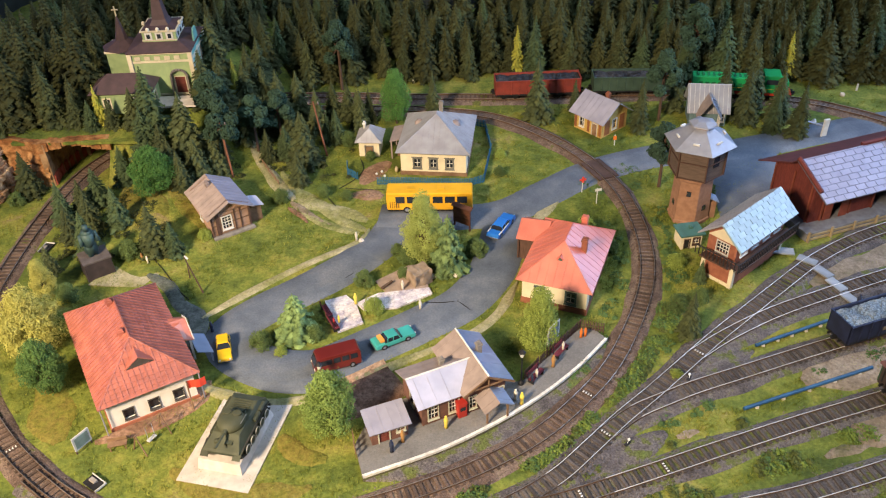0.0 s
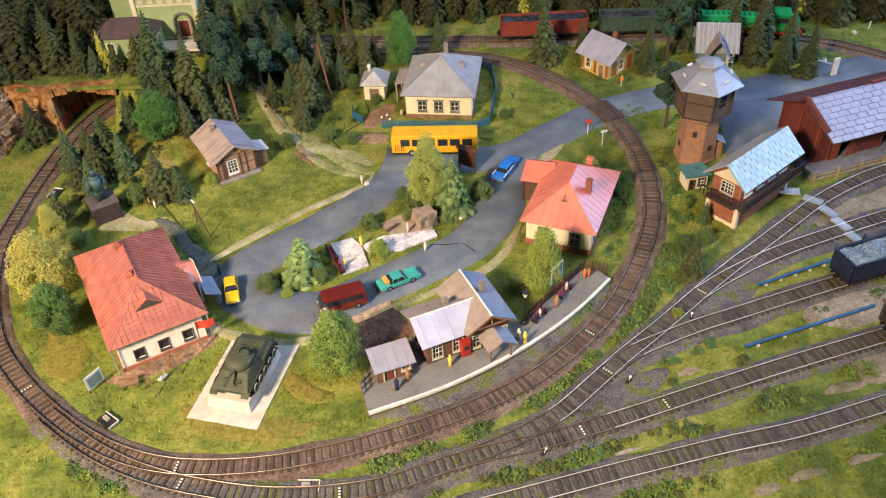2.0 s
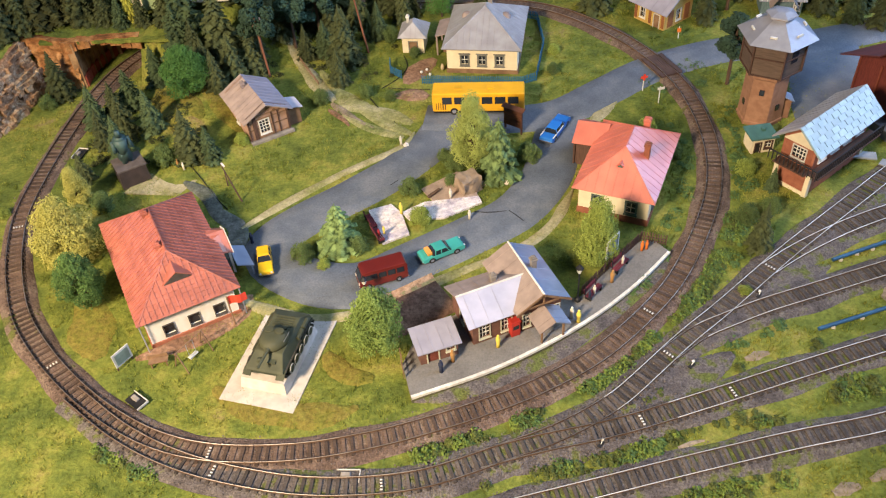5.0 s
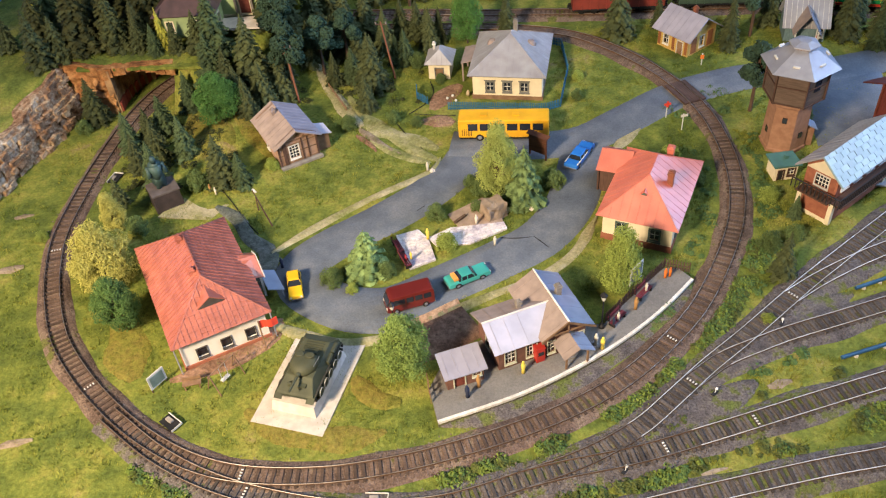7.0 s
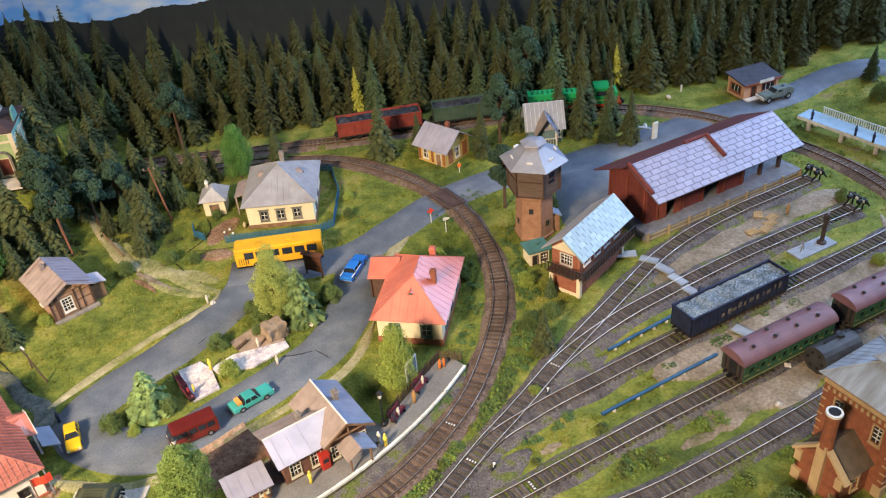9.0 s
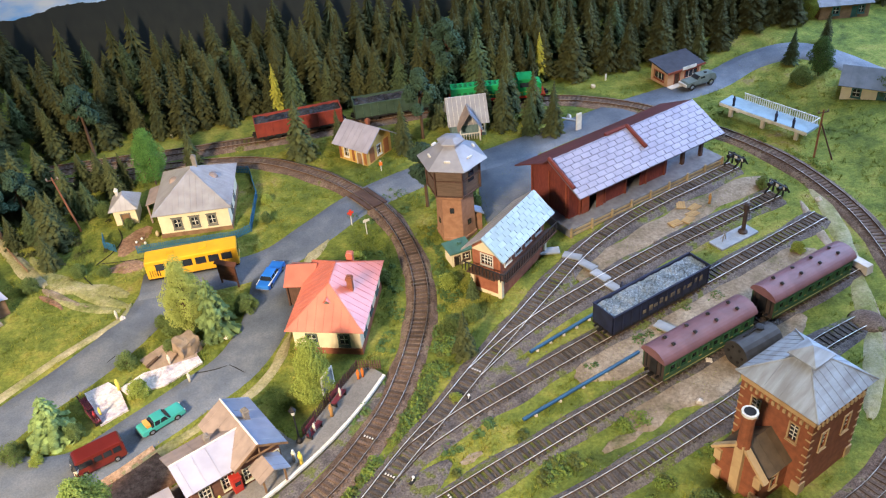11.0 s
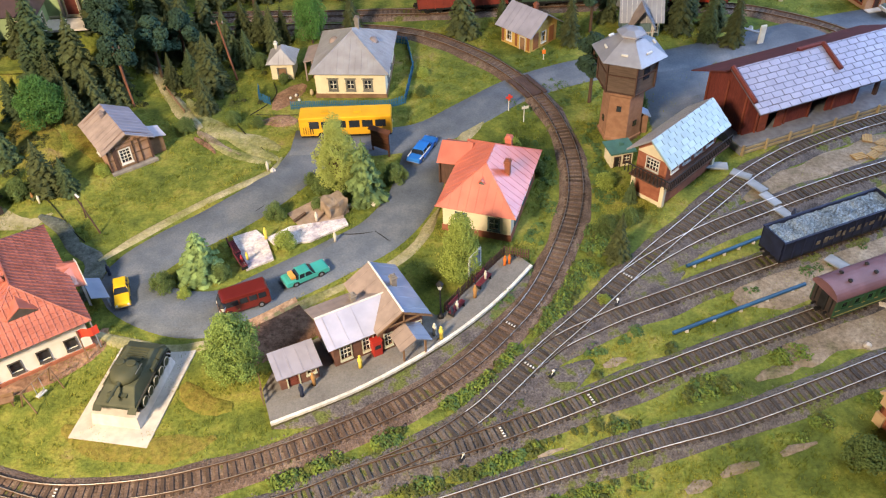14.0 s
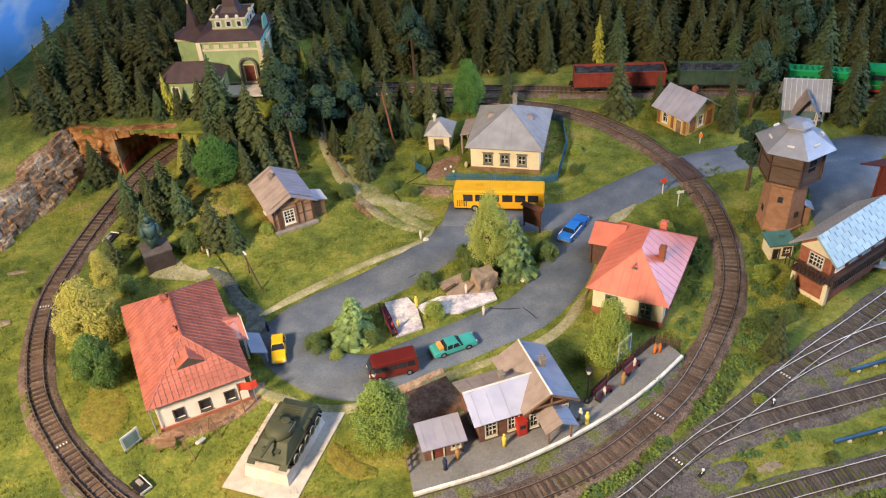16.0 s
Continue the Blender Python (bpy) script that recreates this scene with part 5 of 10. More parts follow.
    for sx, sy in ((0, -2.6), (2.6, 0), (-2.6, 0), (1.4, -2.6), (-1.4, -2.6)):
        lathe(bm, [(0.26, h + 2.5), (0.26, h + 2.85), (0.12, h + 3.0), (0.02, h + 3.05)], 8, sx, sy)
    part_each("dormer", bm, cream, t)
    # round gable over the side
    bm = bmesh.new()
    for z in range(6):
        box(bm, w / 2 + 0.1, 0, h + 0.1 + z * 0.3, 0.2, 2.4 * math.sqrt(max(0.05, 1 - (z / 6) ** 2)), 0.3)
    part_each("round_gable", bm, gr_cool, t)
    # low front range
    lo = thing("church_annex", -46.2, 110.3, 8.3, 3, "low green church annex with a dark hipped roof", "annex")
    walls(lo, 8.2, 4.4, 3.2, gr, cream, {"S": [(-2.2, 0.8, 0.9, 1.5), (1.8, 0.8, 0.9, 1.5)], "E": [(0, 0.8, 0.9, 1.5)]}, trim=0.16)
    hip_roof(lo, 8.2, 4.4, 3.2, 2.0, 0.4, rf, "none", 1, 4.0)
    # side bell turret
    b2 = thing("bell_turret", -48.0, 118, 8.3, 3, "green bell turret with pointed dark spire and cross", "turret")
    bm = bmesh.new()
    box(bm, 0, 0, 0, 4.2, 4.2, 5.9)
    part("body", bm, gr, b2)
    bm = bmesh.new()
    box(bm, 0, 0, 5.8, 4.6, 4.6, 0.3)
    part_each("cornice", bm, cream, b2)
    bm = bmesh.new()
    lathe(bm, [(3.1, 6.1), (1.3, 7.0), (0.95, 7.2), (0.08, 10.6)], 8)
    part("spire", bm, rf, b2)
    bm = bmesh.new()
    box(bm, 0, 0, 10.4, 0.16, 0.16, 1.6), box(bm, 0, 0, 11.4, 0.9, 0.16, 0.18)
    part("cross", bm, mat("gilt", (0.7, 0.62, 0.42), (0.6, 0.5, 0.3), 60, 0.4, 0.3), b2)
    arch = bmesh.new()
    for i in range(9):
        a = math.pi * i / 8
        rod(arch, (2.2 + 1.15 * math.cos(a), -d / 2 - 0.35, 3.0 + 1.0 * math.sin(a)), (2.2 + 1.15 * math.cos(a + 0.35), -d / 2 - 0.35, 3.0 + 1.0 * math.sin(a + 0.35)), 0.2, 5)
    box(arch, 1.05, -d / 2 - 0.35, 0.1, 0.3, 0.5, 3.0), box(arch, 3.35, -d / 2 - 0.35, 0.1, 0.3, 0.5, 3.0)
    part("door_arch", arch, stone, t)
    pad = bmesh.new()
    box(pad, 0, 0, 0, 9.5, 3.2, 0.3)
    solid("church_forecourt", pad, concrete, -38.5, 110.8, 8.55, 3, "pale paved forecourt before the church", "paving")


def pump_house():
    t = thing("pump_house", 51.4, 47.8, 0, 21.7, "tall red brick pump house with tin hip roof", "pump house")
    w, d, h = 7.3, 7.3, 9.6
    bk = mat("orange_brick", (0.31, 0.108, 0.055), (0.22, 0.078, 0.042), 150, 0.85, 0, 0.5)
    sand = mat("sandstone", (0.56, 0.40, 0.22), (0.48, 0.33, 0.18), 110, 0.85)
    walls(t, w, d, h, bk, sand, {"W": [(-1.9, 5.6, 0.8, 1.9), (2.0, 5.6, 0.8, 1.9)], "S": [(-1.6, 4.6, 0.8, 2.0), (1.6, 4.6, 0.8, 2.0)], "N": [(0, 4.6, 0.8, 2.0)]}, bars=(1, 3), trim=0.14)
    bm = bmesh.new()
    for sx in (-1, 1):
        for sy in (-1, 1):
            box(bm, sx * (w / 2 - 0.3), sy * (d / 2 - 0.3), 0, 0.85, 0.85, 1.3)
            for i in range(7):
                box(bm, sx * (w / 2 - 0.2), sy * (d / 2 - 0.2), 1.9 + i * 0.95, 0.52, 0.52, 0.14)
    box(bm, 0, 0, h - 1.0, w + 0.16, d + 0.16, 0.45)
    for i in range(12):
        box(bm, -w / 2 - 0.12, -3.1 + i * 0.56, h - 1.5, 0.16, 0.26, 0.4)
        box(bm, -3.1 + i * 0.56, -d / 2 - 0.12, h - 1.5, 0.26, 0.16, 0.4)
    part("stone_dressing", bm, sand, t)
    rm = mat("streaked_pale_tin", (0.38, 0.44, 0.52), (0.27, 0.29, 0.32), 40, 0.6, 0.05, 0.2, 6, 0.65, stretch=(1, 4, 1))
    hip_roof(t, w, d, h, 2.6, 0.48, rm, "seam", 0.8, 0.5)
    bm = bmesh.new()
    for sx in (-1, 1):
        for sy in (-1, 1):
            rod(bm, (sx * 0.3, 0, h + 2.6), (sx * (w / 2 + 0.48), sy * (d / 2 + 0.48), h + 0.05), 0.08, 5)
    part("hip_cap", bm, rm, t)
    bm = bmesh.new()
    box(bm, 0, 0, h + 1.5, 1.7, 1.7, 1.0)
    lan = part("roof_lantern", bm, log_wood, t)
    bm = bmesh.new()
    box(bm, 0, 0, h + 2.42, 2.8, 2.8, 0.1), box(bm, 0, 0, h + 2.52, 2.8, 2.8, 0.85, 0, 0.04)
    part("lantern_roof", bm, rm, lan)
    # annex with its gable and stack
    a = thing("boiler_annex", 46.3, 45.8, 0, 21.7, "brick boiler annex with stone gable and round chimney stack", "annex")
    aw, ad, ah = 4.0, 4.6, 3.6
    soot_roof = mat("sooty_brown_roof", (0.17, 0.125, 0.085), (0.11, 0.085, 0.06), 90, 0.75)
    for side, (x, y, rz, length, ops) in {"W": (-aw / 2, 0, -90, ad, []), "S": (0, -ad / 2, 0, aw, [(0, 1.2, 0.8, 1.4)]), "N": (0, ad / 2, 180, aw, [])}.items():
        ob = part("wall", wall_bm(length, ah, 0.25, ops, 2.0 if side == "W" else 0), bk, a)
        place_on(ob, x, y, 0, rz)
        for o in ops:
            window(ob, *o, sand)
    slope(a, (-aw / 2, -ad / 2 - 0.3, ah - 0.2), (aw / 2, -ad / 2 - 0.3, ah - 0.2), (aw / 2, 0, ah + 2.0), (-aw / 2, 0, ah + 2.0), soot_roof, "seam", 1.2)
    slope(a, (aw / 2, ad / 2 + 0.3, ah - 0.2), (-aw / 2, ad / 2 + 0.3, ah - 0.2), (-aw / 2, 0, ah + 2.0), (aw / 2, 0, ah + 2.0), soot_roof, "seam", 1.2)
    bm = bmesh.new()
    for s in (-1, 1):
        slab(bm, [(-aw / 2 - 0.3, s * (ad / 2 + 0.4), ah - 0.3), (-aw / 2 + 0.35, s * (ad / 2 + 0.4), ah - 0.3), (-aw / 2 + 0.35, 0, ah + 2.35), (-aw / 2 - 0.3, 0, ah + 2.35)][::s], 0.25)
        box(bm, -aw / 2 - 0.12, s * (ad / 2 - 0.3), 0, 0.3, 0.9, 1.3)
        box(bm, -aw / 2 - 0.12, s * (ad / 2 - 0.2), ah - 1.2, 0.3, 0.7, 1.2)
    box(bm, -aw / 2 - 0.2, 0, 0, 0.5, 0.9, ah + 2.6)
    part("stone_coping", bm, sand, a)
    bm = bmesh.new()
    lathe(bm, [(0.62, ah + 2.2), (0.55, 9.3), (0.68, 9.4), (0.68, 9.8), (0.5, 9.8), (0.45, 8.6)], 12, -aw / 2 + 0.1, 0)
    stack = part("chimney_pipe", bm, bk, a)
    bm = bmesh.new()
    lathe(bm, [(0.72, 9.7), (0.72, 9.95), (0.5, 9.95), (0.48, 9.75)], 12, -aw / 2 + 0.1, 0)
    part("stack_rim", bm, white_paint, stack)
    # black disc painting the shade inside the hollow pipe
    bm = bmesh.new()
    rod(bm, (-aw / 2 + 0.1, 0, 9.9), (-aw / 2 + 0.1, 0, 9.97), 0.52, 10)
    part("flue", bm, mat("flue_shade_black", (0.015, 0.013, 0.012)), stack)


for build in (red_house, orange_house, white_house, log_cabin, station, yellow_cabin, tower_cabin, signal_box, water_tower, goods_shed, shop, church, pump_house):
    build()


# ---- rock cutting and tunnel mouth ----
rock_m = ramp_mat("rust_brown_rock", [(0.0, (0.12, 0.055, 0.025)), (0.4, (0.30, 0.13, 0.05)), (0.7, (0.42, 0.22, 0.09)), (1.0, (0.52, 0.36, 0.20))], 140, 1.0, 0.95, (14.0, 60.0), 0.35)
grey_rock = ramp_mat("grey_masonry_rock", [(0.0, (0.17, 0.085, 0.045)), (0.4, (0.34, 0.21, 0.125)), (0.65, (0.45, 0.34, 0.23)), (1.0, (0.58, 0.50, 0.40))], 200, 1.0, 0.95, (24.0, 130.0), 0.35)


def rock_face(name, a, b, top_a, top_b, lean, m, label, rough=0.9, seed=0.0, rows=12):
    """A rough rock face from a to b in plan, rising to the given tops and leaning back."""
    a, b = V3((*a, 0)), V3((*b, 0))
    n = max(6, int((b - a).length / 0.8))
    side = V3((-(b - a).y, (b - a).x, 0)).normalized()
    bm = bmesh.new()
    grid = []
    for i in range(n + 1):
        p = a.lerp(b, i / n)
        top = top_a + (top_b - top_a) * min(1, 2.6 * i / n)
        col = []
        for j in range(rows + 1):
            z = -0.3 + (top + 0.3) * j / rows
            q = p + side * (lean * j / rows + rough * noise.noise((p.x * 0.5 + seed, p.y * 0.5, z * 0.9)) + 0.35 * math.floor(3 * noise.noise((p.x * 0.3, p.y * 0.4 + seed, z * 1.6))) / 2)
            col.append(bm.verts.new((q.x, q.y, z)))
        q = p + side * (lean + (3.5 if lean > 0 else -3.5))
        col.append(bm.verts.new((q.x, q.y, top - 0.6)))
        grid.append(col)
    for c, d in zip(grid, grid[1:]):
        for j in range(rows + 1):
            bm.faces.new((c[j], d[j], d[j + 1], c[j + 1]))
    return solid(name, bm, m, 0, 0, 0, 0, label, "rock face", kind="structure")


WALL = rock_face("rock_wall", (-61.6, 102.6), (-66.6, 77.5), 7.0, 4.7, -2.0, grey_rock, "grey and rust masonry retaining rock wall beside the track", 0.7, 3.0)
def masonry(parent, a, b, top_a, top_b, lean):
    """Rough stones in uneven courses over the retaining wall."""
    rng = random.Random(31)
    meshes = []
    for k in range(6):
        bm = bmesh.new()
        box(bm, 0, 0, 0, 1.0, 0.5, 0.62, 0, 0.9)
        for v in bm.verts:
            v.co += V3((rng.uniform(-0.14, 0.14), rng.uniform(-0.12, 0.12), rng.uniform(-0.1, 0.1)))
        meshes.append(mesh_of("stone", bm, grey_rock))
    a, b = V3((*a, 0)), V3((*b, 0))
    length = (b - a).length
    ang = math.degrees(math.atan2((b - a).y, (b - a).x))
    side = V3((-(b - a).y, (b - a).x, 0)).normalized()
    z, row = 0.0, 0
    while z < max(top_a, top_b):
        u = rng.uniform(0, 0.8)
        while u < length - 0.4:
            top = top_a + (top_b - top_a) * min(1, 2.6 * u / length)
            if z < top - 0.5 and rng.random() < 0.93:
                p = a.lerp(b, u / length)
                zz = z + 0.3
                out = lean * zz / top + 0.7 * noise.noise((p.x * 0.5 + 3.0, p.y * 0.5, zz * 0.9)) + 0.35 * math.floor(3 * noise.noise((p.x * 0.3, p.y * 0.4 + 3.0, zz * 1.6))) / 2
                q = p + side * (out + rng.uniform(-0.05, 0.12))
                piece("stone", rng.choice(meshes), parent, pose(q.x * U, q.y * U, z * U, rng.uniform(-8, 8), rng.uniform(-6, 6), ang + rng.choice((0, 180)) + rng.uniform(-8, 8)) @ Matrix.Diagonal((rng.uniform(0.8, 1.5), 1, rng.uniform(0.85, 1.15), 1)))
            u += rng.uniform(0.95, 1.5)
        z, row = z + 0.6, row + 1


masonry(WALL, (-61.6, 102.6), (-66.6, 77.5), 7.0, 4.7, -2.0)
rock_face("rock_cliff", (-56.7, 101.6), (-64.6, 103.2), 6.9, 7.0, -1.0, rock_m, "rust-brown rock cliff beside the tunnel mouth", 0.8, 1.0)


def tunnel():
    bpy_inv = pose(-52.8, 103.2, 0, 0, 0, 8).inverted()
    t = thing("tunnel_mouth", -52.8, 103.2, 0, 8, "dark tunnel mouth cut in brown rock", "tunnel", kind="structure")
    bm = bmesh.new()
    grid = {}
    roof = bmesh.new()
    for i in range(19):
        for j in range(15):
            x, y = -61.0 + i, 102.8 + j + (0.4 * noise.noise((i * 0.6, 0, 1.0)) if j == 0 else 0)
            v = bpy_inv @ V3((x, y, max(6.75, land(x, y) + 0.1)))
            grid[i, j] = roof.verts.new(v)
    for i in range(18):
        for j in range(14):
            roof.faces.new((grid[i, j], grid[i + 1, j], grid[i + 1, j + 1], grid[i, j + 1]))
    thicken(roof, 0.4)
    part("turf_roof", roof, grass_ground, t, "grass over the tunnel")
    top = [(-5.2 + 0.65 * i, 6.5 - 0.16 * abs(i - 7) + 0.25 * noise.noise((i * 0.7, 2.0, 0))) for i in range(17)]
    for (x0, z0), (x1, z1) in zip(top, top[1:]):
        y = 0.5 * noise.noise((x0 * 0.8, 0, 5.0))
        box(bm, (x0 + x1) / 2, y + 0.5, z0 - 0.25, 0.68, 1.4, 6.85 - z0 + 0.25)
    part("lintel_rock", bm, rock_m, t)
    bm = bmesh.new()
    for i in range(9):
        k = i / 8
        box(bm, -4.1 + 4.2 * k * k, 0.4 + 9.5 * k, 0, 0.9 + 0.3 * noise.noise((i * 1.3, 0, 0)), 1.5, 6.6)
    # inner rock and kerb coloured paler, in place of light missing in here
    part("inner_rock", bm, mat("light_lifted_tunnel_rock", (0.46, 0.29, 0.15), (0.24, 0.14, 0.07), 120, 0.95, 0, 1.0, 40, 0.6), t)
    bm = bmesh.new()
    box(bm, 2.6, 11.5, 0.1, 9.0, 0.3, 6.6), box(bm, 4.6, 6.5, 0, 0.5, 9.0, 6.6), box(bm, 0, 6.5, 6.2, 9.6, 9.0, 0.4)
    part("lining", bm, rock_m, t)
    bm = bmesh.new()
    for i in range(9):
        k = i / 8
        box(bm, -3.55 + 4.2 * k * k, 0.5 + 9.5 * k, 0.1, 0.25, 1.35, 1.5, -20 * k)
    part_each("brick_kerb_wall", bm, mat("dark_red_brick", (0.36, 0.085, 0.05), (0.27, 0.06, 0.04), 150, 0.9, 0, 0.5), t)


tunnel()

# ---- trees ----
bark = mat("bark", (0.12, 0.075, 0.05), (0.08, 0.05, 0.035), 150, 0.95, 0, 0.6, stretch=(3, 3, 0.6))
pine_bark = mat("pine_bark", (0.24, 0.11, 0.06), (0.16, 0.07, 0.04), 150, 0.95, 0, 0.6)


def leaf_mat(name, a, b, lump=60.0):
    """Foliage: every leaf or sprig differs a little, and whole lumps run lighter or darker."""
    m = bpy.data.materials.new(name)
    m.use_nodes = True
    nt = m.node_tree
    p = nt.nodes["Principled BSDF"]
    geo, tc, info = nt.nodes.new("ShaderNodeNewGeometry"), nt.nodes.new("ShaderNodeTexCoord"), nt.nodes.new("ShaderNodeObjectInfo")
    n = nt.nodes.new("ShaderNodeTexNoise")
    n.inputs["Scale"].default_value, n.inputs["Detail"].default_value = lump, 3.0
    nt.links.new(tc.outputs["Object"], n.inputs["Vector"])
    mean = nt.nodes.new("ShaderNodeMath")
    mean.operation = "MULTIPLY_ADD"
    mean.inputs[1].default_value = 0.55
    nt.links.new(geo.outputs["Random Per Island"], mean.inputs[0])
    shift = nt.nodes.new("ShaderNodeMapRange")
    shift.inputs[1].default_value, shift.inputs[2].default_value, shift.inputs[4].default_value = 0.35, 0.65, 0.45
    nt.links.new(n.outputs["Fac"], shift.inputs[0])
    nt.links.new(shift.outputs[0], mean.inputs[2])
    rp = nt.nodes.new("ShaderNodeValToRGB")
    el = rp.color_ramp.elements
    el.new(0.5)
    for e, pos, c in zip(el, (0.0, 0.5, 1.0), (tuple(v * 0.85 for v in b), tuple((u + v) / 2 for u, v in zip(a, b)), tuple(v * 1.12 for v in a))):
        e.position, e.color = pos, (*c, 1)
    nt.links.new(mean.outputs[0], rp.inputs[0])
    each = nt.nodes.new("ShaderNodeMapRange")
    each.inputs[3].default_value, each.inputs[4].default_value = 0.78, 1.22
    nt.links.new(info.outputs["Random"], each.inputs[0])
    hsv = nt.nodes.new("ShaderNodeHueSaturation")
    nt.links.new(each.outputs[0], hsv.inputs["Value"])
    nt.links.new(rp.outputs[0], hsv.inputs["Color"])
    nt.links.new(hsv.outputs[0], p.inputs["Base Color"])
    p.inputs["Roughness"].default_value, p.inputs["Specular IOR Level"].default_value = 0.85, 0.15
    MATS[name] = m
    return m


needle = leaf_mat("dark_needles", (0.074, 0.08, 0.03), (0.034, 0.039, 0.016))
needle_mid = leaf_mat("mid_green_needles", (0.084, 0.10, 0.040), (0.038, 0.049, 0.022))
needle_grey = leaf_mat("grey_green_needles", (0.078, 0.112, 0.048), (0.042, 0.064, 0.030))
needle_yellow = leaf_mat("larch_needles", (0.42, 0.40, 0.06), (0.26, 0.27, 0.05))
needle_light = leaf_mat("light_green_needles", (0.20, 0.29, 0.11), (0.085, 0.135, 0.05))
leaf_green = leaf_mat("bright_leaves", (0.11, 0.235, 0.055), (0.05, 0.13, 0.032))
leaf_mid = leaf_mat("mid_green_leaves", (0.24, 0.33, 0.085), (0.12, 0.185, 0.045))
leaf_deep = leaf_mat("deep_green_leaves", (0.13, 0.22, 0.06), (0.04, 0.09, 0.03))
leaf_yellow = leaf_mat("yellow_leaves", (0.54, 0.51, 0.135), (0.38, 0.37, 0.085))
leaf_lime = leaf_mat("lime_leaves", (0.28, 0.34, 0.075), (0.15, 0.20, 0.04))
leaf_pine = leaf_mat("pine_foliage", (0.05, 0.09, 0.056), (0.026, 0.05, 0.033))


def spruce_meshes(seed, m, whorls=20, around=11, spread=0.23, sprigs=2, ragged=(0.72, 1.18), taper=0.9):
    """Trunk and crown of a spruce one unit (10 cm) tall."""
    rng = random.Random(seed)
    bm = bmesh.new()
    rod(bm, (0, 0, -0.3), (0, 0, 9.6), 0.17, 6, 0.03)
    trunk = mesh_of("trunk", bm, bark)
    bm = bmesh.new()
    for k in range(whorls):
        f = k / (whorls - 1)
        z = 0.9 + 8.9 * f
        r = 10 * spread * (1 - f) ** taper + 0.12
        n = max(4, int(around * (1 - 0.45 * f)))
        a0 = rng.random() * 6.3
        for i in range(n):
            a = a0 + (i + rng.uniform(-0.3, 0.3)) * math.tau / n
            rr = r * rng.uniform(*ragged)
            d = V3((math.cos(a), math.sin(a), 0))
            s = V3((-d.y, d.x, 0))
            w = rr * 0.24 + 0.06
            root = V3((0, 0, z + 0.35))
            mid = d * rr * 0.55 + V3((0, 0, z + 0.1))
            tip = d * rr + V3((0, 0, z - 0.30 * rr + rng.uniform(-0.12, 0.12)))
            low = V3((0, 0, -0.16 - 0.05 * rr))
            A, B, C = bm.verts.new(root), bm.verts.new(mid), bm.verts.new(tip)
            L, R = bm.verts.new(mid + s * w + low), bm.verts.new(mid - s * w + low)
            bm.faces.new((A, B, L)), bm.faces.new((B, A, R)), bm.faces.new((B, C, L)), bm.faces.new((C, B, R))
            for q in range(sprigs):
                u = 0.5 + 0.4 * (q + 1) / (sprigs + 1)
                c = root.lerp(tip, u) - V3((0, 0, 0.03))
                for sg in (-1, 1):
                    e = c + s * sg * w * 0.9 + d * rr * 0.18 + low
                    v = [bm.verts.new(c), bm.verts.new(e), bm.verts.new(c + d * rr * 0.22)]
                    bm.faces.new(v if sg < 0 else v[::-1])
    return trunk, mesh_of("crown", bm, m)


def leafy_meshes(seed, m, blobs, count=1100, size=0.34, trunk_h=2.5):
    """Trunk with limbs and a crown of many small leaf clumps over uneven lobes; blobs: (x, y, z, radius)."""
    rng = random.Random(seed)
    bm = bmesh.new()
    rod(bm, (0, 0, -0.3), (0, 0, trunk_h), 0.22, 7, 0.14)
    for x, y, z, r in blobs:
        rod(bm, (0, 0, trunk_h * 0.75), (x * 0.8, y * 0.8, z), 0.12, 5, 0.04)
    trunk = mesh_of("trunk", bm, bark)
    bm = bmesh.new()
    tot = sum(b[3] ** 2 for b in blobs)
    for x, y, z, r in blobs:
        for i in range(int(count * r * r / tot)):
            d = V3((rng.gauss(0, 1), rng.gauss(0, 1), rng.gauss(0, 0.9))).normalized()
            k = r * (rng.uniform(0.8, 1.08) if rng.random() < 0.85 else rng.uniform(0.3, 0.7)) * (1 + 0.25 * noise.noise(d * 2.2 + V3((x, y, z))))
            c = V3((x, y, z)) + d * k
            n = (d + V3((rng.uniform(-0.55, 0.55), rng.uniform(-0.55, 0.55), rng.uniform(-0.3, 0.7)))).normalized()
            e = n.orthogonal().normalized()
            e.rotate(Matrix.Rotation(rng.random() * 6.28, 3, n))
            f = n.cross(e)
            s = size * rng.uniform(0.55, 1.25)
            v = [bm.verts.new(c + e * s * 0.5), bm.verts.new(c + f * s * 0.42 - n * s * 0.1), bm.verts.new(c - e * s * 0.5 + n * s * 0.08), bm.verts.new(c - f * s * 0.42 - n * s * 0.1), bm.verts.new(c + n * s * 0.3)]
            for q in range(4):
                bm.faces.new((v[q], v[(q + 1) % 4], v[4]))
    return trunk, mesh_of("crown", bm, m)


def tree(name, meshes, x, y, h, label, group="", wide=1.0, z=None, lean=0.0):
    """Meshes are 10 cm tall; h in centimetres."""
    t = new(name)
    t.empty_display_size = 0.01
    k = h / 10
    gz = land(x, y) if z is None else z
    t.matrix_basis = pose(x * U, y * U, (gz - 0.05) * U, lean, lean * 0.5, random.uniform(0, 360)) @ Matrix.Diagonal((k * wide, k * wide, k, 1))
    tagged(t, label, "tree", group)
    piece("trunk", meshes[0], t)
    piece("crown", meshes[1], t)
    return t


SPRUCE = [spruce_meshes(s, needle, 20, 11, sp) for s, sp in ((1, 0.19), (2, 0.22), (3, 0.17), (4, 0.2))]
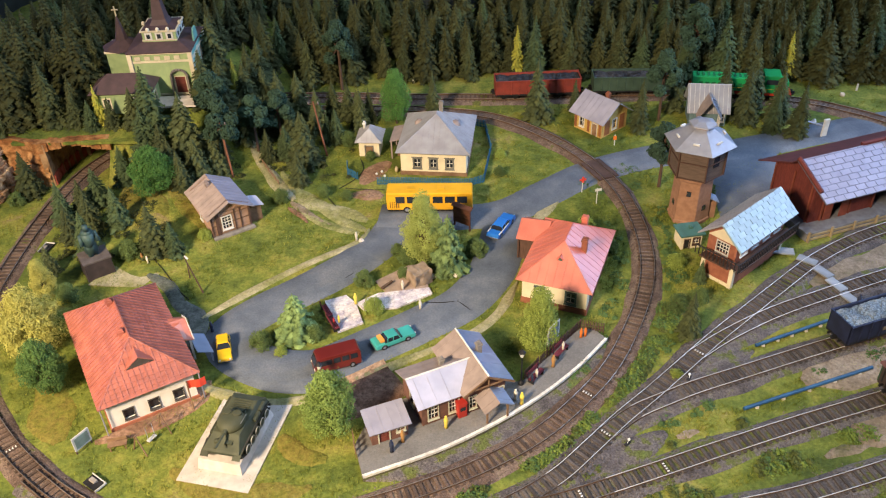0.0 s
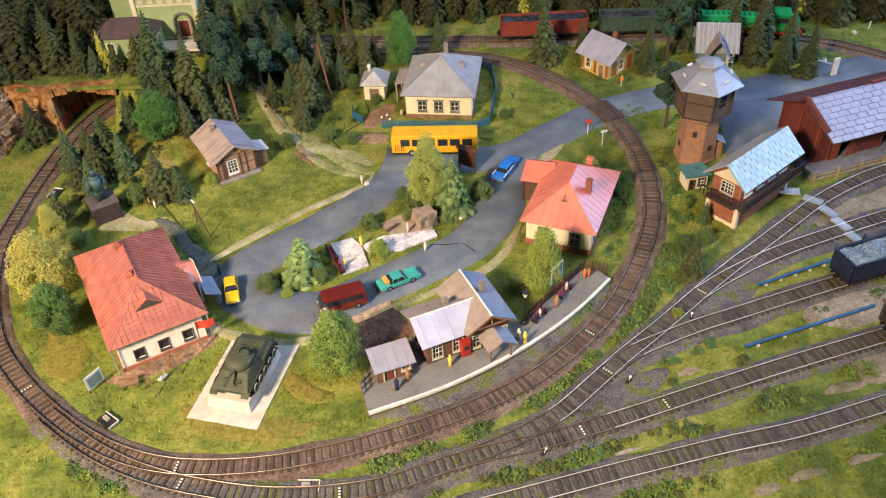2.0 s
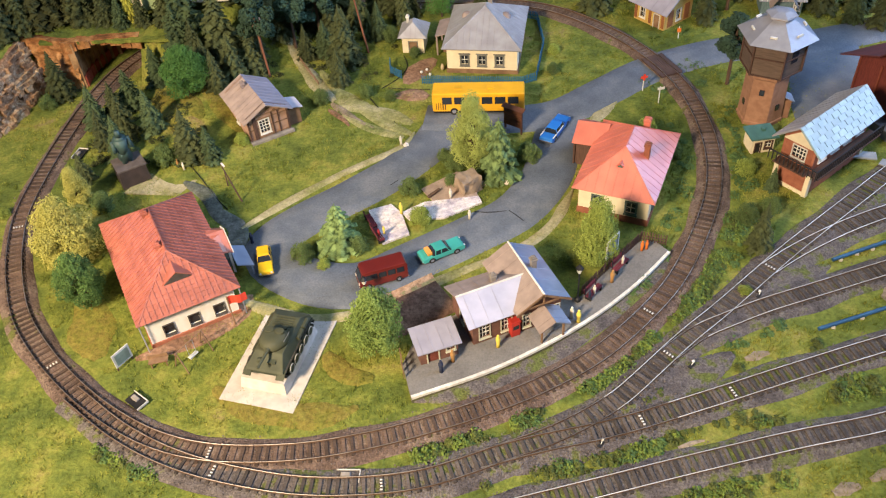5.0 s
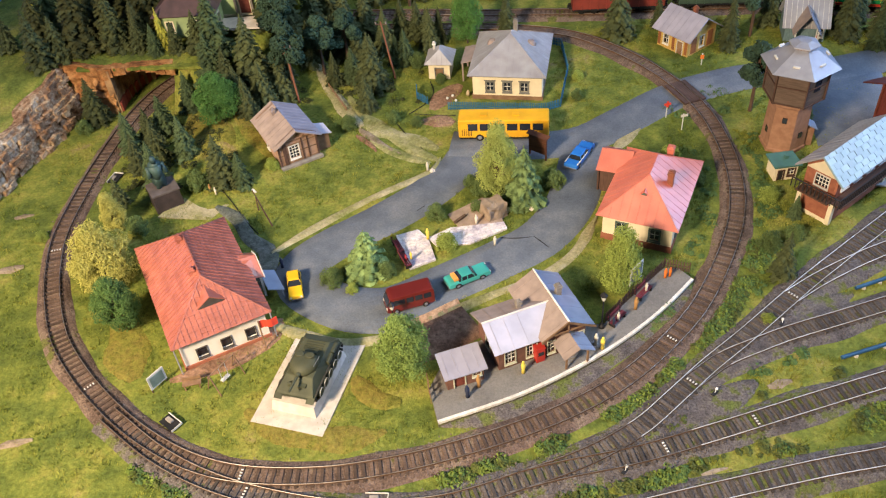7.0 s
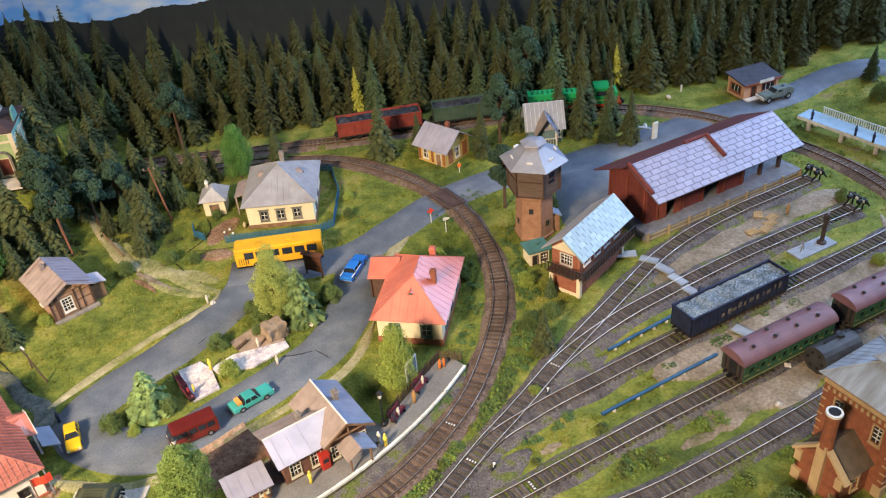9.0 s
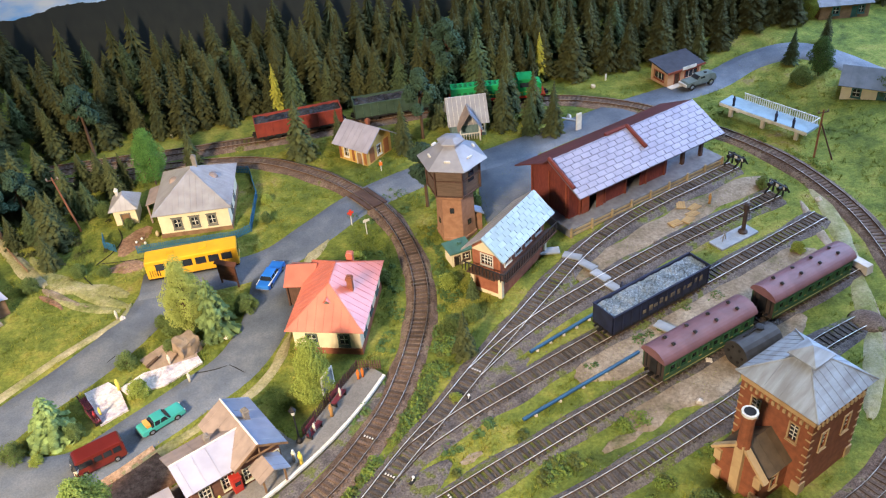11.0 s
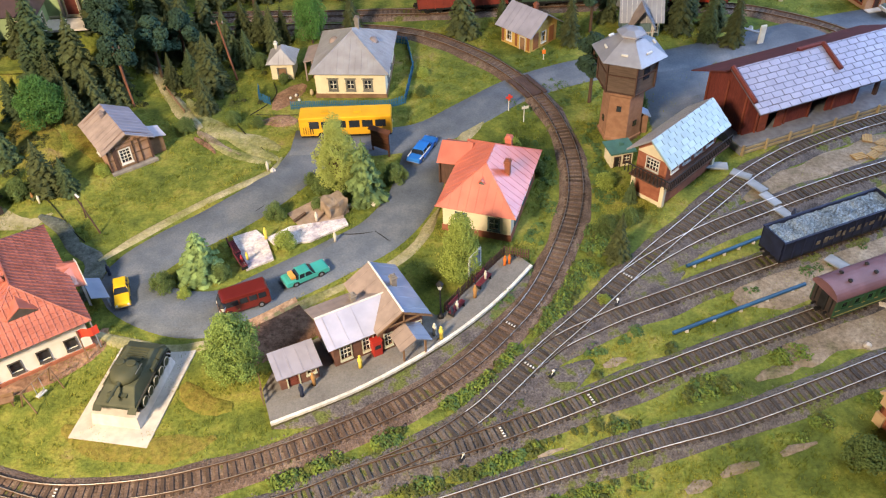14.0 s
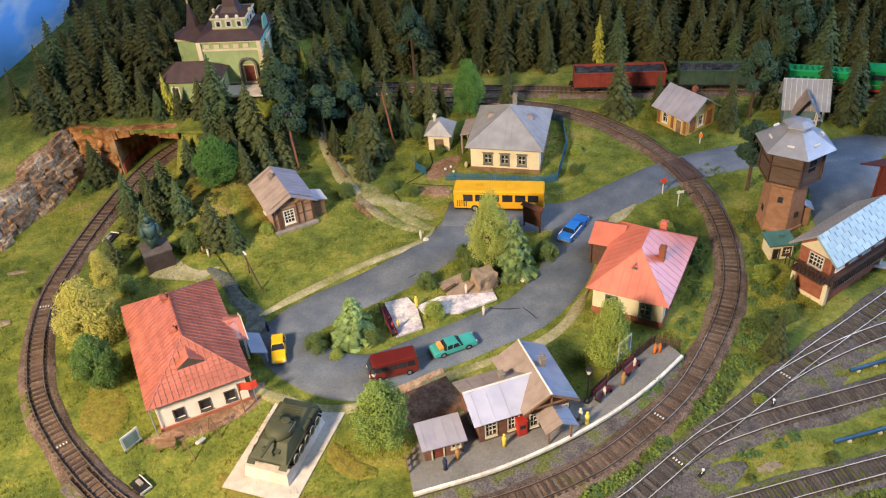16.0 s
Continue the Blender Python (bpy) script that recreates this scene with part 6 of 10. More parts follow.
SPRUCE_MID = [spruce_meshes(s, needle_mid, 20, 11, sp) for s, sp in ((5, 0.19), (6, 0.22), (7, 0.17), (8, 0.2))]
SPRUCE_GREY = [spruce_meshes(11, needle_grey, 20, 12, 0.2), spruce_meshes(12, needle_grey, 18, 11, 0.24)]
LARCH = spruce_meshes(21, needle_yellow, 22, 10, 0.17)
LIGHT = [spruce_meshes(31, needle_light, 15, 17, 0.40, 4, (0.5, 1.25), 0.68), spruce_meshes(32, needle_light, 17, 16, 0.33, 4, (0.5, 1.25), 0.7)]


def lobes(seed, n, outline, r, squash=1.0):
    """Foliage lumps over a crown whose half width at each height runs through outline (height, half width) pairs."""
    rng = random.Random(seed)
    out = []
    z0, z1 = outline[0][0], outline[-1][0]
    for i in range(n):
        z = z0 + (z1 - z0) * (i + rng.random()) / n
        for (za, wa), (zb, wb) in zip(outline, outline[1:]):
            if za <= z <= zb:
                w = wa + (wb - wa) * (z - za) / max(zb - za, 1e-6)
        a = i * 2.4 + rng.uniform(-0.5, 0.5)
        k = max(0.0, w - r * 0.7) * rng.uniform(0.75, 1.12)
        out.append((k * math.cos(a), k * math.sin(a) * squash, z, r * rng.uniform(0.7, 1.25)))
    return out + [(0, 0, z0 + (z1 - z0) * f, 0.55 * max(w for _, w in outline)) for f in (0.3, 0.55)]


EGG = [(1.6, 1.4), (2.8, 2.7), (4.8, 3.1), (6.8, 2.5), (8.6, 1.3), (9.4, 0.5)]
PEAR = [(1.0, 1.3), (2.4, 2.4), (4.2, 2.6), (6.4, 2.0), (8.2, 1.2), (9.5, 0.4)]
BROAD = [(1.0, 2.2), (2.6, 4.0), (4.6, 4.3), (6.6, 3.5), (8.4, 2.0), (9.3, 0.8)]
ROUND = [leafy_meshes(41, leaf_mid, lobes(1, 26, EGG, 1.25), 15000, 0.22), leafy_meshes(42, leaf_green, lobes(2, 24, EGG, 1.3), 12000, 0.25)]
DEEP = leafy_meshes(47, leaf_deep, lobes(9, 34, EGG, 0.95), 13000, 0.23)
TALL = leafy_meshes(43, leaf_mat("pale_lime_leaves", (0.36, 0.42, 0.115), (0.27, 0.32, 0.08)), lobes(3, 40, PEAR, 0.95), 17000, 0.19, 2.0)
YELLOW = leafy_meshes(44, leaf_yellow, lobes(4, 40, BROAD, 1.45), 19000, 0.25)
LIME = leafy_meshes(45, leaf_lime, lobes(5, 30, PEAR, 1.1), 14000, 0.22)
PALE = leafy_meshes(48, leaf_yellow, lobes(6, 24, PEAR, 1.1), 9000, 0.28)
PINE = leafy_meshes(46, leaf_pine, [(1.3, 0.3, 5.0, 0.8), (-1.2, 0.6, 5.8, 0.9), (0.3, -1.3, 6.4, 0.9), (-0.6, 1.2, 7.0, 0.8), (1.1, -0.5, 7.4, 0.9), (-0.9, -0.7, 8.0, 0.9), (0.5, 0.7, 8.5, 0.9), (0.0, 0.0, 9.4, 0.9)], 3200, 0.36, 8.5)
leaf_bush = leaf_mat("dark_bush_leaves", (0.13, 0.185, 0.06), (0.07, 0.105, 0.035))
BUSH = [leafy_meshes(51, leaf_bush, lobes(6, 22, [(0.6, 4.0), (3.0, 5.0), (5.6, 4.2), (7.4, 1.6)], 1.6), 2600, 0.62, 1.0), leafy_meshes(52, leaf_bush, lobes(7, 22, [(0.6, 3.6), (3.0, 4.6), (6.0, 3.8), (8.0, 1.4)], 1.6), 2600, 0.62, 1.0), leafy_meshes(53, leaf_lime, lobes(8, 20, [(0.6, 3.8), (2.6, 4.6), (5.0, 3.8), (6.6, 1.4)], 1.6), 2600, 0.62, 1.0)]

for x, y, h, k, w in ((-16.9, 70.2, 6.0, 0, 1.02), (-0.2, 81.5, 8.2, 1, 0.84)):
    tree("conifer", LIGHT[k], x, y, h, "bushy light green conifer on the road island", wide=w)
tree("birch_tree", TALL, -3.2, 83.7, 9.6, "tall lime-green leafy tree on the road island")
tree("tree", YELLOW, -45.6, 68.4, 8.0, "pale yellow autumn tree beside the red-roofed house")
tree("tree", DEEP, -41.4, 61.6, 7.4, "deep green leafy tree beside the red-roofed house", wide=1.02)
tree("tree", ROUND[1], -40.0, 96.8, 6.8, "bright green round tree on the grassy bank", wide=1.4)
tree("tree", ROUND[1], -8.6, 119.0, 9.0, "bright green leafy tree behind the cream house", wide=0.8)
tree("tree", LIME, 9.6, 67.5, 8.0, "lime-green leafy tree behind the platform", wide=1.05)
tree("tree", ROUND[0], -11.5, 55.8, 8.2, "mid green leafy tree beside the store shed", wide=1.08)
tree("tree", PALE, -48.0, 77.4, 5.6, "small pale yellow tree beside the track")
tree("tree", DEEP, 95.8, 112.4, 6.6, "green leafy tree beside the far road")
tree("tree", LIME, 107.2, 133.1, 6.5, "yellow-green tree before the forest")
tree("pine_tree", PINE, 39.6, 131.0, 13.5, "tall pine with bare trunk before the forest")
tree("pine_tree", PINE, 32.2, 118.5, 11.5, "dark pine behind the water tower")
tree("pine_tree", PINE, -31.6, 104.0, 11.5, "dark pine with bare trunk beside the footpath")
for x, y, h in ((-28.6, 109.8, 9.0), (-33.8, 109.4, 10.0), (-25.6, 113.0, 9.0)):
    tree("pine_tree", PINE, x, y, h, "dark pine among the spruces beside the footpath", "pines", 1.2)
tree("pine_tree", PINE, 28.6, 99.4, 9.6, "dark bushy pine beside the water tower", wide=1.2)
tree("pine_tree", PINE, -18.5, 131.5, 12.0, "dark pine at the edge of the forest")
SP = "dark green ragged model spruce"
tree("spruce", SPRUCE_MID[1], 26.0, 69.2, 6.2, "dark green bushy spruce between the tracks", "spruces", wide=1.05)


NEAR_TUNNEL = [(-65.8, 103.3, 8.6, 0), (-63.7, 105.3, 6.7, 1), (-56.7, 108.1, 9.0, 0), (-50.5, 106.2, 4.6, 4), (-47.6, 106.4, 4.9, 0), (-41.8, 105.9, 9.9, 4), (-42.5, 103.8, 7.4, 5), (-46.3, 102.6, 6.1, 4), (-40.0, 102.6, 8.7, 0), (-36.9, 104.2, 10.3, 1), (-59.1, 100.3, 7.0, 1), (-51.6, 93.2, 6.3, 4), (-48.4, 97.4, 6.0, 5), (-43.2, 90.6, 6.2, 4), (-37.1, 85.5, 7.1, 1), (-34.6, 85.1, 5.1, 4), (-27.7, 114.8, 7.1, 0), (-29.4, 122.9, 7.5, 0), (-21.3, 107.0, 8.7, 1), (-21.4, 101.8, 5.3, 1), (-24.3, 109.2, 5.5, 5), (-17.3, 113.4, 5.8, 4), (-28.4, 113.7, 3.8, 0), (-33.6, 113.8, 9.2, 0), (-30.9, 117.0, 9.2, 1), (-26.5, 118.5, 9.8, 0), (-24.0, 121.0, 8.6, 1), (-31.0, 120.5, 10.3, 0), (-20.6, 117.0, 7.5, 0), (-35.6, 112.4, 8.6, 1), (-38.2, 100.0, 6.9, 0), (-35.0, 100.8, 7.1, 1), (-33.6, 106.8, 7.5, 0), (-48.9, 88.6, 5.8, 0), (-45.9, 86.2, 6.4, 4), (-49.2, 82.0, 4.2, 1), (-36.0, 120.8, 10.3, 1), (-46.9, 90.6, 6.6, 0), (-49.6, 95.0, 5.6, 1), (-36.4, 97.6, 6.2, 0), (-30.2, 110.4, 7.2, 0), (-26.8, 108.2, 5.4, 0), (-33.2, 103.4, 6.8, 1), (-24.4, 114.0, 7.0, 1), (-22.0, 112.4, 5.6, 0), (-28.8, 119.6, 8.8, 1), (-44.4, 106.6, 6.0, 1), (-53.0, 107.2, 5.2, 1), (-18.6, 121.0, 6.5, 1), (-14.6, 119.0, 6.0, 0)]
singles = [(13.4, 119.2, 10.5, 1), (28.6, 115.6, 8.5, 0), (44.9, 117.5, 9.5, 1), (48.3, 114.0, 7.2, 4), (51.4, 112.4, 9.0, 0), (47.0, 121.5, 11.0, 0), (29.4, 78.6, 3.2, 5), (-2.8, 121.0, 8.0, 0), (-18.6, 113.3, 5.0, 4), (-14.0, 117.5, 7.0, 1), (83.5, 128.5, 8.0, 0), (94.7, 118.4, 6.2, 4), (103.8, 122.7, 5.6, 0), (-16.2, 120.6, 6.5, 3), (-12.8, 119.6, 6.0, 0), (-30.5, 126.0, 9.5, 1), (-24.0, 132.5, 9.0, 2), (-31.0, 133.0, 10.0, 0), (-17.0, 134.5, 9.0, 3), (-8.0, 134.5, 8.0, 1), (3.0, 134.8, 8.5, 0), (20.0, 134.6, 9.0, 2), (28.0, 133.8, 8.5, 1), (47.5, 132.8, 9.0, 3), (35.4, 121.8, 8.5, 0), (50.0, 117.8, 9.0, 1), (42.8, 122.2, 9.0, 0), (19.5, 121.8, 6.0, 2), (-66.5, 104.6, 6.0, 0), (-72.5, 108.0, 7.0, 0), (-77.0, 98.5, 6.5, 0), (-78.0, 93.0, 7.0, 1), (-75.0, 90.0, 6.0, 0)] + NEAR_TUNNEL
for x, y, h, k in singles:
    ms = SPRUCE_MID[k] if k < 4 else SPRUCE_GREY[k - 4]
    tree("spruce", ms, x, y, h, SP if k < 4 else "grey-green bushy model spruce", "spruces", 1.4 if -66 < x < -14 else 1.1)
for x, y, h in ((11.2, 136.0, 8.8), (-49.6, 107.4, 6.3), (-61.5, 111.1, 5.0), (-33.0, 119.4, 6.4), (55.8, 132.0, 8.5), (-69.5, 112.0, 6.5)):
    tree("larch", LARCH, x, y, h, "slim yellow larch among the spruces", "larches")
for x, y, h, k in ((-20.6, 68.2, 2.6, 0), (-14.8, 69.4, 2.2, 1), (-18.3, 67.0, 1.6, 2), (-8.7, 73.9, 2.7, 2), (-10.2, 78.8, 2.4, 0), (3.2, 84.4, 2.8, 0), (-5.2, 83.4, 2.6, 0), (-6.6, 84.8, 1.8, 1), (17.2, 88.6, 3.2, 2), (19.8, 84.6, 2.2, 1), (-23.2, 97.2, 2.3, 0), (-11.8, 108.0, 1.7, 1), (-30.6, 89.4, 1.6, 2), (-17.4, 98.4, 2.1, 1), (-14.2, 97.6, 1.7, 0), (-45.0, 76.6, 2.8, 1), (-59.9, 97.6, 2.3, 0), (-61.1, 108.2, 2.8, 0), (-39.8, 84.4, 3.0, 1), (-31.5, 88.2, 2.0, 2), (28.4, 74.6, 2.4, 1), (25.6, 73.4, 2.6, 0), (27.2, 81.2, 2.6, 2), (23.4, 62.8, 1.6, 2), (92.6, 112.2, 3.4, 0), (100.0, 102.0, 4.0, 0), (43.5, 40.5, 4.2, 0), (40.6, 43.0, 3.6, 1), (46.5, 39.0, 3.6, 2), (26.0, 118.2, 2.2, 2), (6.8, 103.0, 1.8, 1), (7.2, 108.0, 1.8, 2), (-15.4, 112.4, 2.6, 1), (34.4, 97.4, 2.8, 0), (-56.5, 75.5, 1.8, 2), (69.0, 74.4, 2.0, 2), (72.5, 88.6, 2.0, 1)):
    tree("bush", BUSH[k], x, y, h * 1.02, "low green leafy bush", "bushes")

# weeds along the tracks
rng = random.Random(5)


def weed_spots(line, n, lo, hi, side, ok, thin=0.1):
    L = [p for p in LINES[line] if ok(p[0])]
    out = []
    for _ in range(n * 12):
        p, w = rng.choice(L)
        q = p + V3((w.y, -w.x, 0)) * rng.uniform(lo, hi) * side
        if noise.noise((q.x * 0.35, q.y * 0.35, 7.0)) < thin or any((q - c).length < 1.75 for nm in LINES for c, _ in LINES[nm][::3]):
            continue
        out.append(q)
        if len(out) == n:
            break
    return out


def leaf_clumps(name, pts, m, label, h0=0.22, h1=1.1):
    """Low clumps of small leaves joined into one growth."""
    vs, fs = [], []
    for q in pts:
        h = h0 + (h1 - h0) * rng.random() ** 1.6
        for _ in range(52):
            a, r = rng.random() * 6.283, h * 0.85 * math.sqrt(rng.random())
            c = V3((q.x + r * math.cos(a), q.y + r * math.sin(a), height(q.x, q.y) + 0.05 + h * rng.random() * (1.1 - r / h)))
            n = V3((rng.uniform(-0.6, 0.6) + math.cos(a) * 0.4, rng.uniform(-0.6, 0.6) + math.sin(a) * 0.4, 1)).normalized()
            e = n.orthogonal().normalized()
            e.rotate(Matrix.Rotation(rng.random() * 6.28, 3, n))
            f, s0 = n.cross(e), rng.uniform(0.08, 0.2)
            k = len(vs)
            vs += [(c + e * s0) * U, (c + f * s0 * 0.6 - n * 0.04) * U, (c - e * s0) * U, (c - f * s0 * 0.6 - n * 0.04) * U]
            fs += [(k, k + 1, k + 2), (k, k + 2, k + 3)]
    me = bpy.data.meshes.new(name)
    me.from_pydata(vs, [], fs)
    me.materials.append(m)
    return tagged(new(name, me), label, "weeds", kind="stuff")


front = lambda p: p.y < 76 and p.x > -34
between = lambda p: p.y < 72 and p.x > -8
weed_leaf = leaf_mat("fresh_weed_leaves", (0.20, 0.26, 0.05), (0.08, 0.13, 0.03))
dark_weed = leaf_mat("dark_weed_leaves", (0.085, 0.14, 0.045), (0.05, 0.09, 0.03))
leaf_clumps("weeds", weed_spots("inner", 120, 1.8, 3.2, 1, between, -0.12) + weed_spots("inner", 100, 2.0, 3.6, 1, front) + weed_spots("d", 45, 2.0, 4.0, 1, lambda p: p.x < 40) + weed_spots("e", 40, 2.0, 3.6, 1, lambda p: p.x < 50) + weed_spots("outer", 60, 2.2, 4.0, -1, lambda p: p.x > 60 and p.y < 110), weed_leaf, "fresh green weeds growing between the tracks")
leaf_clumps("weeds", weed_spots("inner", 80, 1.9, 3.0, 1, between, -0.05) + weed_spots("inner", 45, 2.2, 3.4, 1, front) + weed_spots("inner", 70, 2.1, 4.5, 1, lambda p: p.x > 15 and 62 < p.y < 104) + weed_spots("inner", 50, 2.1, 4.0, -1, lambda p: p.x > 10 and 60 < p.y < 104) + weed_spots("d", 30, 2.0, 3.6, 1, lambda p: p.x < 30) + weed_spots("c", 30, 2.0, 3.0, 1, lambda p: p.x < 60), dark_weed, "dark green low weeds beside the tracks")
# dark clumps that paint the shade between the spruces over bright grass
under = []
while len(under) < 260:
    q = V3((rng.uniform(-52, -14), rng.uniform(84, 126), 0))
    if noise.noise((q.x * 0.2, q.y * 0.2, 3.0)) > 0.0 and not any((q - c).length < 2.2 for nm in ("inner", "outer") for c, _ in LINES[nm][::2]) and (q.y > 103 or q.x < -34):
        under.append(q)
leaf_clumps("undergrowth", under, leaf_mat("brown_green_shade_leaves", (0.06, 0.068, 0.025), (0.03, 0.036, 0.014)), "dark brown-green leaf clumps painting the shade beneath the spruces", 0.4, 1.0)

state = rng.getstate()
tangle = leaf_mat("olive_weed_leaves", (0.135, 0.16, 0.045), (0.06, 0.08, 0.025))
leaf_clumps("weeds", weed_spots("inner", 260, 1.7, 3.4, 1, between, -0.2) + weed_spots("inner", 90, 1.8, 3.2, 1, front) + weed_spots("d", 110, 1.8, 4.0, 1, lambda p: p.x < 34, -0.1) + weed_spots("e", 70, 2.0, 3.6, 1, lambda p: p.x < 40) + weed_spots("d", 60, 1.8, 2.6, -1, lambda p: p.x < 30), tangle, "olive tangle of low weeds between the tracks", 0.15, 0.7)
rng.setstate(state)

# forest
def clear(x, y):
    if -52 < x < -34 and 108 < y < 126:
        return False
    edge = 135.5 - 5 * ss(x, 0, 55) + 1.2 * ss(x, 70, 95) + 1.5 * ss(x, 96, 112)
    if (x - 113) ** 2 + (y - 134) ** 2 < 60 or (x > 104 and y < 132):
        return False
    if x > -36 and y < edge + 2.5 * noise.noise((x * 0.12, 0, 0)):
        return False
    if x < -70 and y > 104:
        return False
    if x <= -36 and y < 108:
        return False
    return True


spots = []
tries = 0
while len(spots) < 700 and tries < 40000:
    tries += 1
    x, y = rng.uniform(-79, 145), rng.uniform(104, 158)
    if clear(x, y) and all((x - a) ** 2 + (y - b) ** 2 > 12.0 for a, b in spots):
        spots.append((x, y))
spots.sort(key=lambda p: abs(p[1] - 120) + max(0, abs(p[0] - 10) - 70))
for x, y in spots[:250]:
    k = rng.random()
    ms = rng.choice(SPRUCE) if k < 0.86 else rng.choice(SPRUCE_GREY)
    tree("spruce", ms, x, y, rng.uniform(6.5, 12.5), SP, "spruces", rng.uniform(1.05, 1.4))
back = bmesh.new()
for x, y in spots[250:]:
    z, h = height(x, y), rng.uniform(8.5, 13)
    for k in range(9):
        f = k / 8
        r, zz = h * 0.24 * (1 - f) ** 0.9 + 0.1, z + h * (0.06 + 0.86 * f)
        n = 9
        a0 = rng.random() * 6.3
        top = back.verts.new((x, y, zz + h * 0.14))
        ring = [back.verts.new((x + r * (1.25 if i % 2 else 0.7) * math.cos(a0 + i * math.tau / (2 * n)), y + r * (1.25 if i % 2 else 0.7) * math.sin(a0 + i * math.tau / (2 * n)), zz - (0.3 * r if i % 2 else 0))) for i in range(2 * n)]
        for i in range(2 * n):
            back.faces.new((ring[i], ring[(i + 1) % (2 * n)], top))
solid("forest", back, needle, 0, 0, 0, 0, "dense dark spruce forest on the rising ground", "forest", kind="stuff")


# ---- vehicles ----
rubber = mat("black_rubber", (0.02, 0.02, 0.02), (0.012, 0.012, 0.012), 90, 0.8)
chrome = mat("chrome", (0.8, 0.8, 0.82), (0.6, 0.6, 0.63), 40, 0.25, 0.9, 0.05)
black_iron = mat("black_iron", (0.03, 0.03, 0.033), (0.018, 0.018, 0.02), 110, 0.6, 0.3)


def paint(name, c, rough=0.3):
    return mat(name, c, tuple(v * 0.85 for v in c), 40, rough, 0, 0.04, 20, 0.9, spec=0.5)


def profile(bm, pts, width, top_k=1.0, zmid=None):
    """A side outline (x, z) drawn out across the width; above zmid it leans in."""
    rows = []
    zs = [p[1] for p in pts]
    z0, z1 = (zmid if zmid is not None else min(zs)), max(zs)
    for s in (-1, 1):
        rows.append([bm.verts.new((x, s * width / 2 * (1 - (1 - top_k) * max(0.0, (z - z0) / max(z1 - z0, 1e-6))), z)) for x, z in pts])
    bm.faces.new(rows[0]), bm.faces.new(rows[1][::-1])
    for i in range(len(pts)):
        j = (i + 1) % len(pts)
        bm.faces.new((rows[0][j], rows[0][i], rows[1][i], rows[1][j]))


def bevelled(bm, w, seg=2):
    bmesh.ops.recalc_face_normals(bm, faces=bm.faces[:])
    bmesh.ops.bevel(bm, geom=bm.edges[:], offset=w, segments=seg, affect="EDGES", profile=0.6)


def wheels(t, xs, half, r, w=0.3):
    for x in xs:
        for s in (-1, 1):
            bm = bmesh.new()
            rod(bm, (x, s * (half - w), r), (x, s * half, r), r, 14)
            wh = part("wheel", bm, rubber, t)
            bm = bmesh.new()
            rod(bm, (x, s * (half - 0.02), r), (x, s * (half + 0.03), r), r * 0.55, 10)
            part("hubcap", bm, chrome, wh)


def saloon(x, y, rz, m, label, L=5.0, W=1.95, estate=False, fins=False, roof_m=None):
    t = thing("car", x, y, 0.27, rz, label, "car")
    t.scale = (1.04, 0.94, 0.86)
    h = L / 2
    bm = bmesh.new()
    profile(bm, [(-h, 0.45), (-h + 0.15, 0.28), (h - 0.15, 0.28), (h, 0.45), (h - 0.02, 0.82), (h - 0.25, 0.93), (-h + 0.2, 0.97 if fins else 0.92), (-h, 0.8)], W, 0.94, 0.5)
    bevelled(bm, 0.07)
    part("body", bm, m, t, smooth=False)
    back = -h + (0.25 if estate else 1.05)
    bm = bmesh.new()
    profile(bm, [(back, 0.9), (h - 1.45, 0.9), (h - 2.0, 1.42), (back + (0.15 if estate else 0.5), 1.42)], W * 0.93, 0.8, 0.9)
    bevelled(bm, 0.05)
    part("greenhouse", bm, glass_mat(), t, "dark car windows")
    bm = bmesh.new()
    profile(bm, [(back + (0.1 if estate else 0.4), 1.4), (h - 1.92, 1.4), (h - 2.1, 1.5), (back + (0.2 if estate else 0.6), 1.5)], W * 0.78, 0.92)
    bevelled(bm, 0.03)
    part("roof", bm, roof_m or m, t)
    bm = bmesh.new()
    for xx in (h - 1.72, (back + h - 1.7) / 2, back + 0.3):
        for s in (-1, 1):
            rod(bm, (xx, s * W * 0.46, 0.9), (xx - (0.25 if xx > 0 else -0.1), s * W * 0.38, 1.43), 0.05, 4)
    part_each("pillar", bm, m, t)
    bm = bmesh.new()
    for xx in (-h - 0.03, h + 0.03):
        box(bm, xx, 0, 0.38, 0.12, W * 0.96, 0.13)
    part_each("bumper", bm, chrome, t)
    bm = bmesh.new()
    for s in (-1, 1):
        rod(bm, (h - 0.1, s * W * 0.36, 0.7), (h + 0.04, s * W * 0.36, 0.7), 0.13, 8)
    part_each("headlight", bm, white_paint, t)
    if fins:
        bm = bmesh.new()
        for s in (-1, 1):
            box(bm, -h * 0.35, s * W * 0.46, 0.93, L * 0.55, 0.14, 0.06)
        part("side_trim", bm, white_paint, t, "white side trim")
    wheels(t, (-h + 0.95, h - 0.95), W / 2, 0.36)
    return t


saloon(-6.2, 68.7, 29, paint("teal_paint", (0.05, 0.33, 0.30)), "teal saloon car with orange rear seat on the road", 4.6, 1.8)
bm = bmesh.new()
box(bm, -1.42, 0, 1.0, 0.45, 1.2, 0.34)
t = [o for o in scene.objects if o.name == "car"][0]
part("rear_window", bm, mat("orange_glow_film", (0.75, 0.35, 0.08)), t, "orange tinted rear window")
saloon(6.5, 89.6, 63, paint("blue_paint", (0.025, 0.17, 0.58)), "blue saloon car with white side fins on the road", 5.2, 1.85, False, True)
saloon(-24.5, 67.3, -74, paint("yellow_paint", (0.72, 0.44, 0.02)), "yellow estate car on the village road", 3.8, 1.65, True)


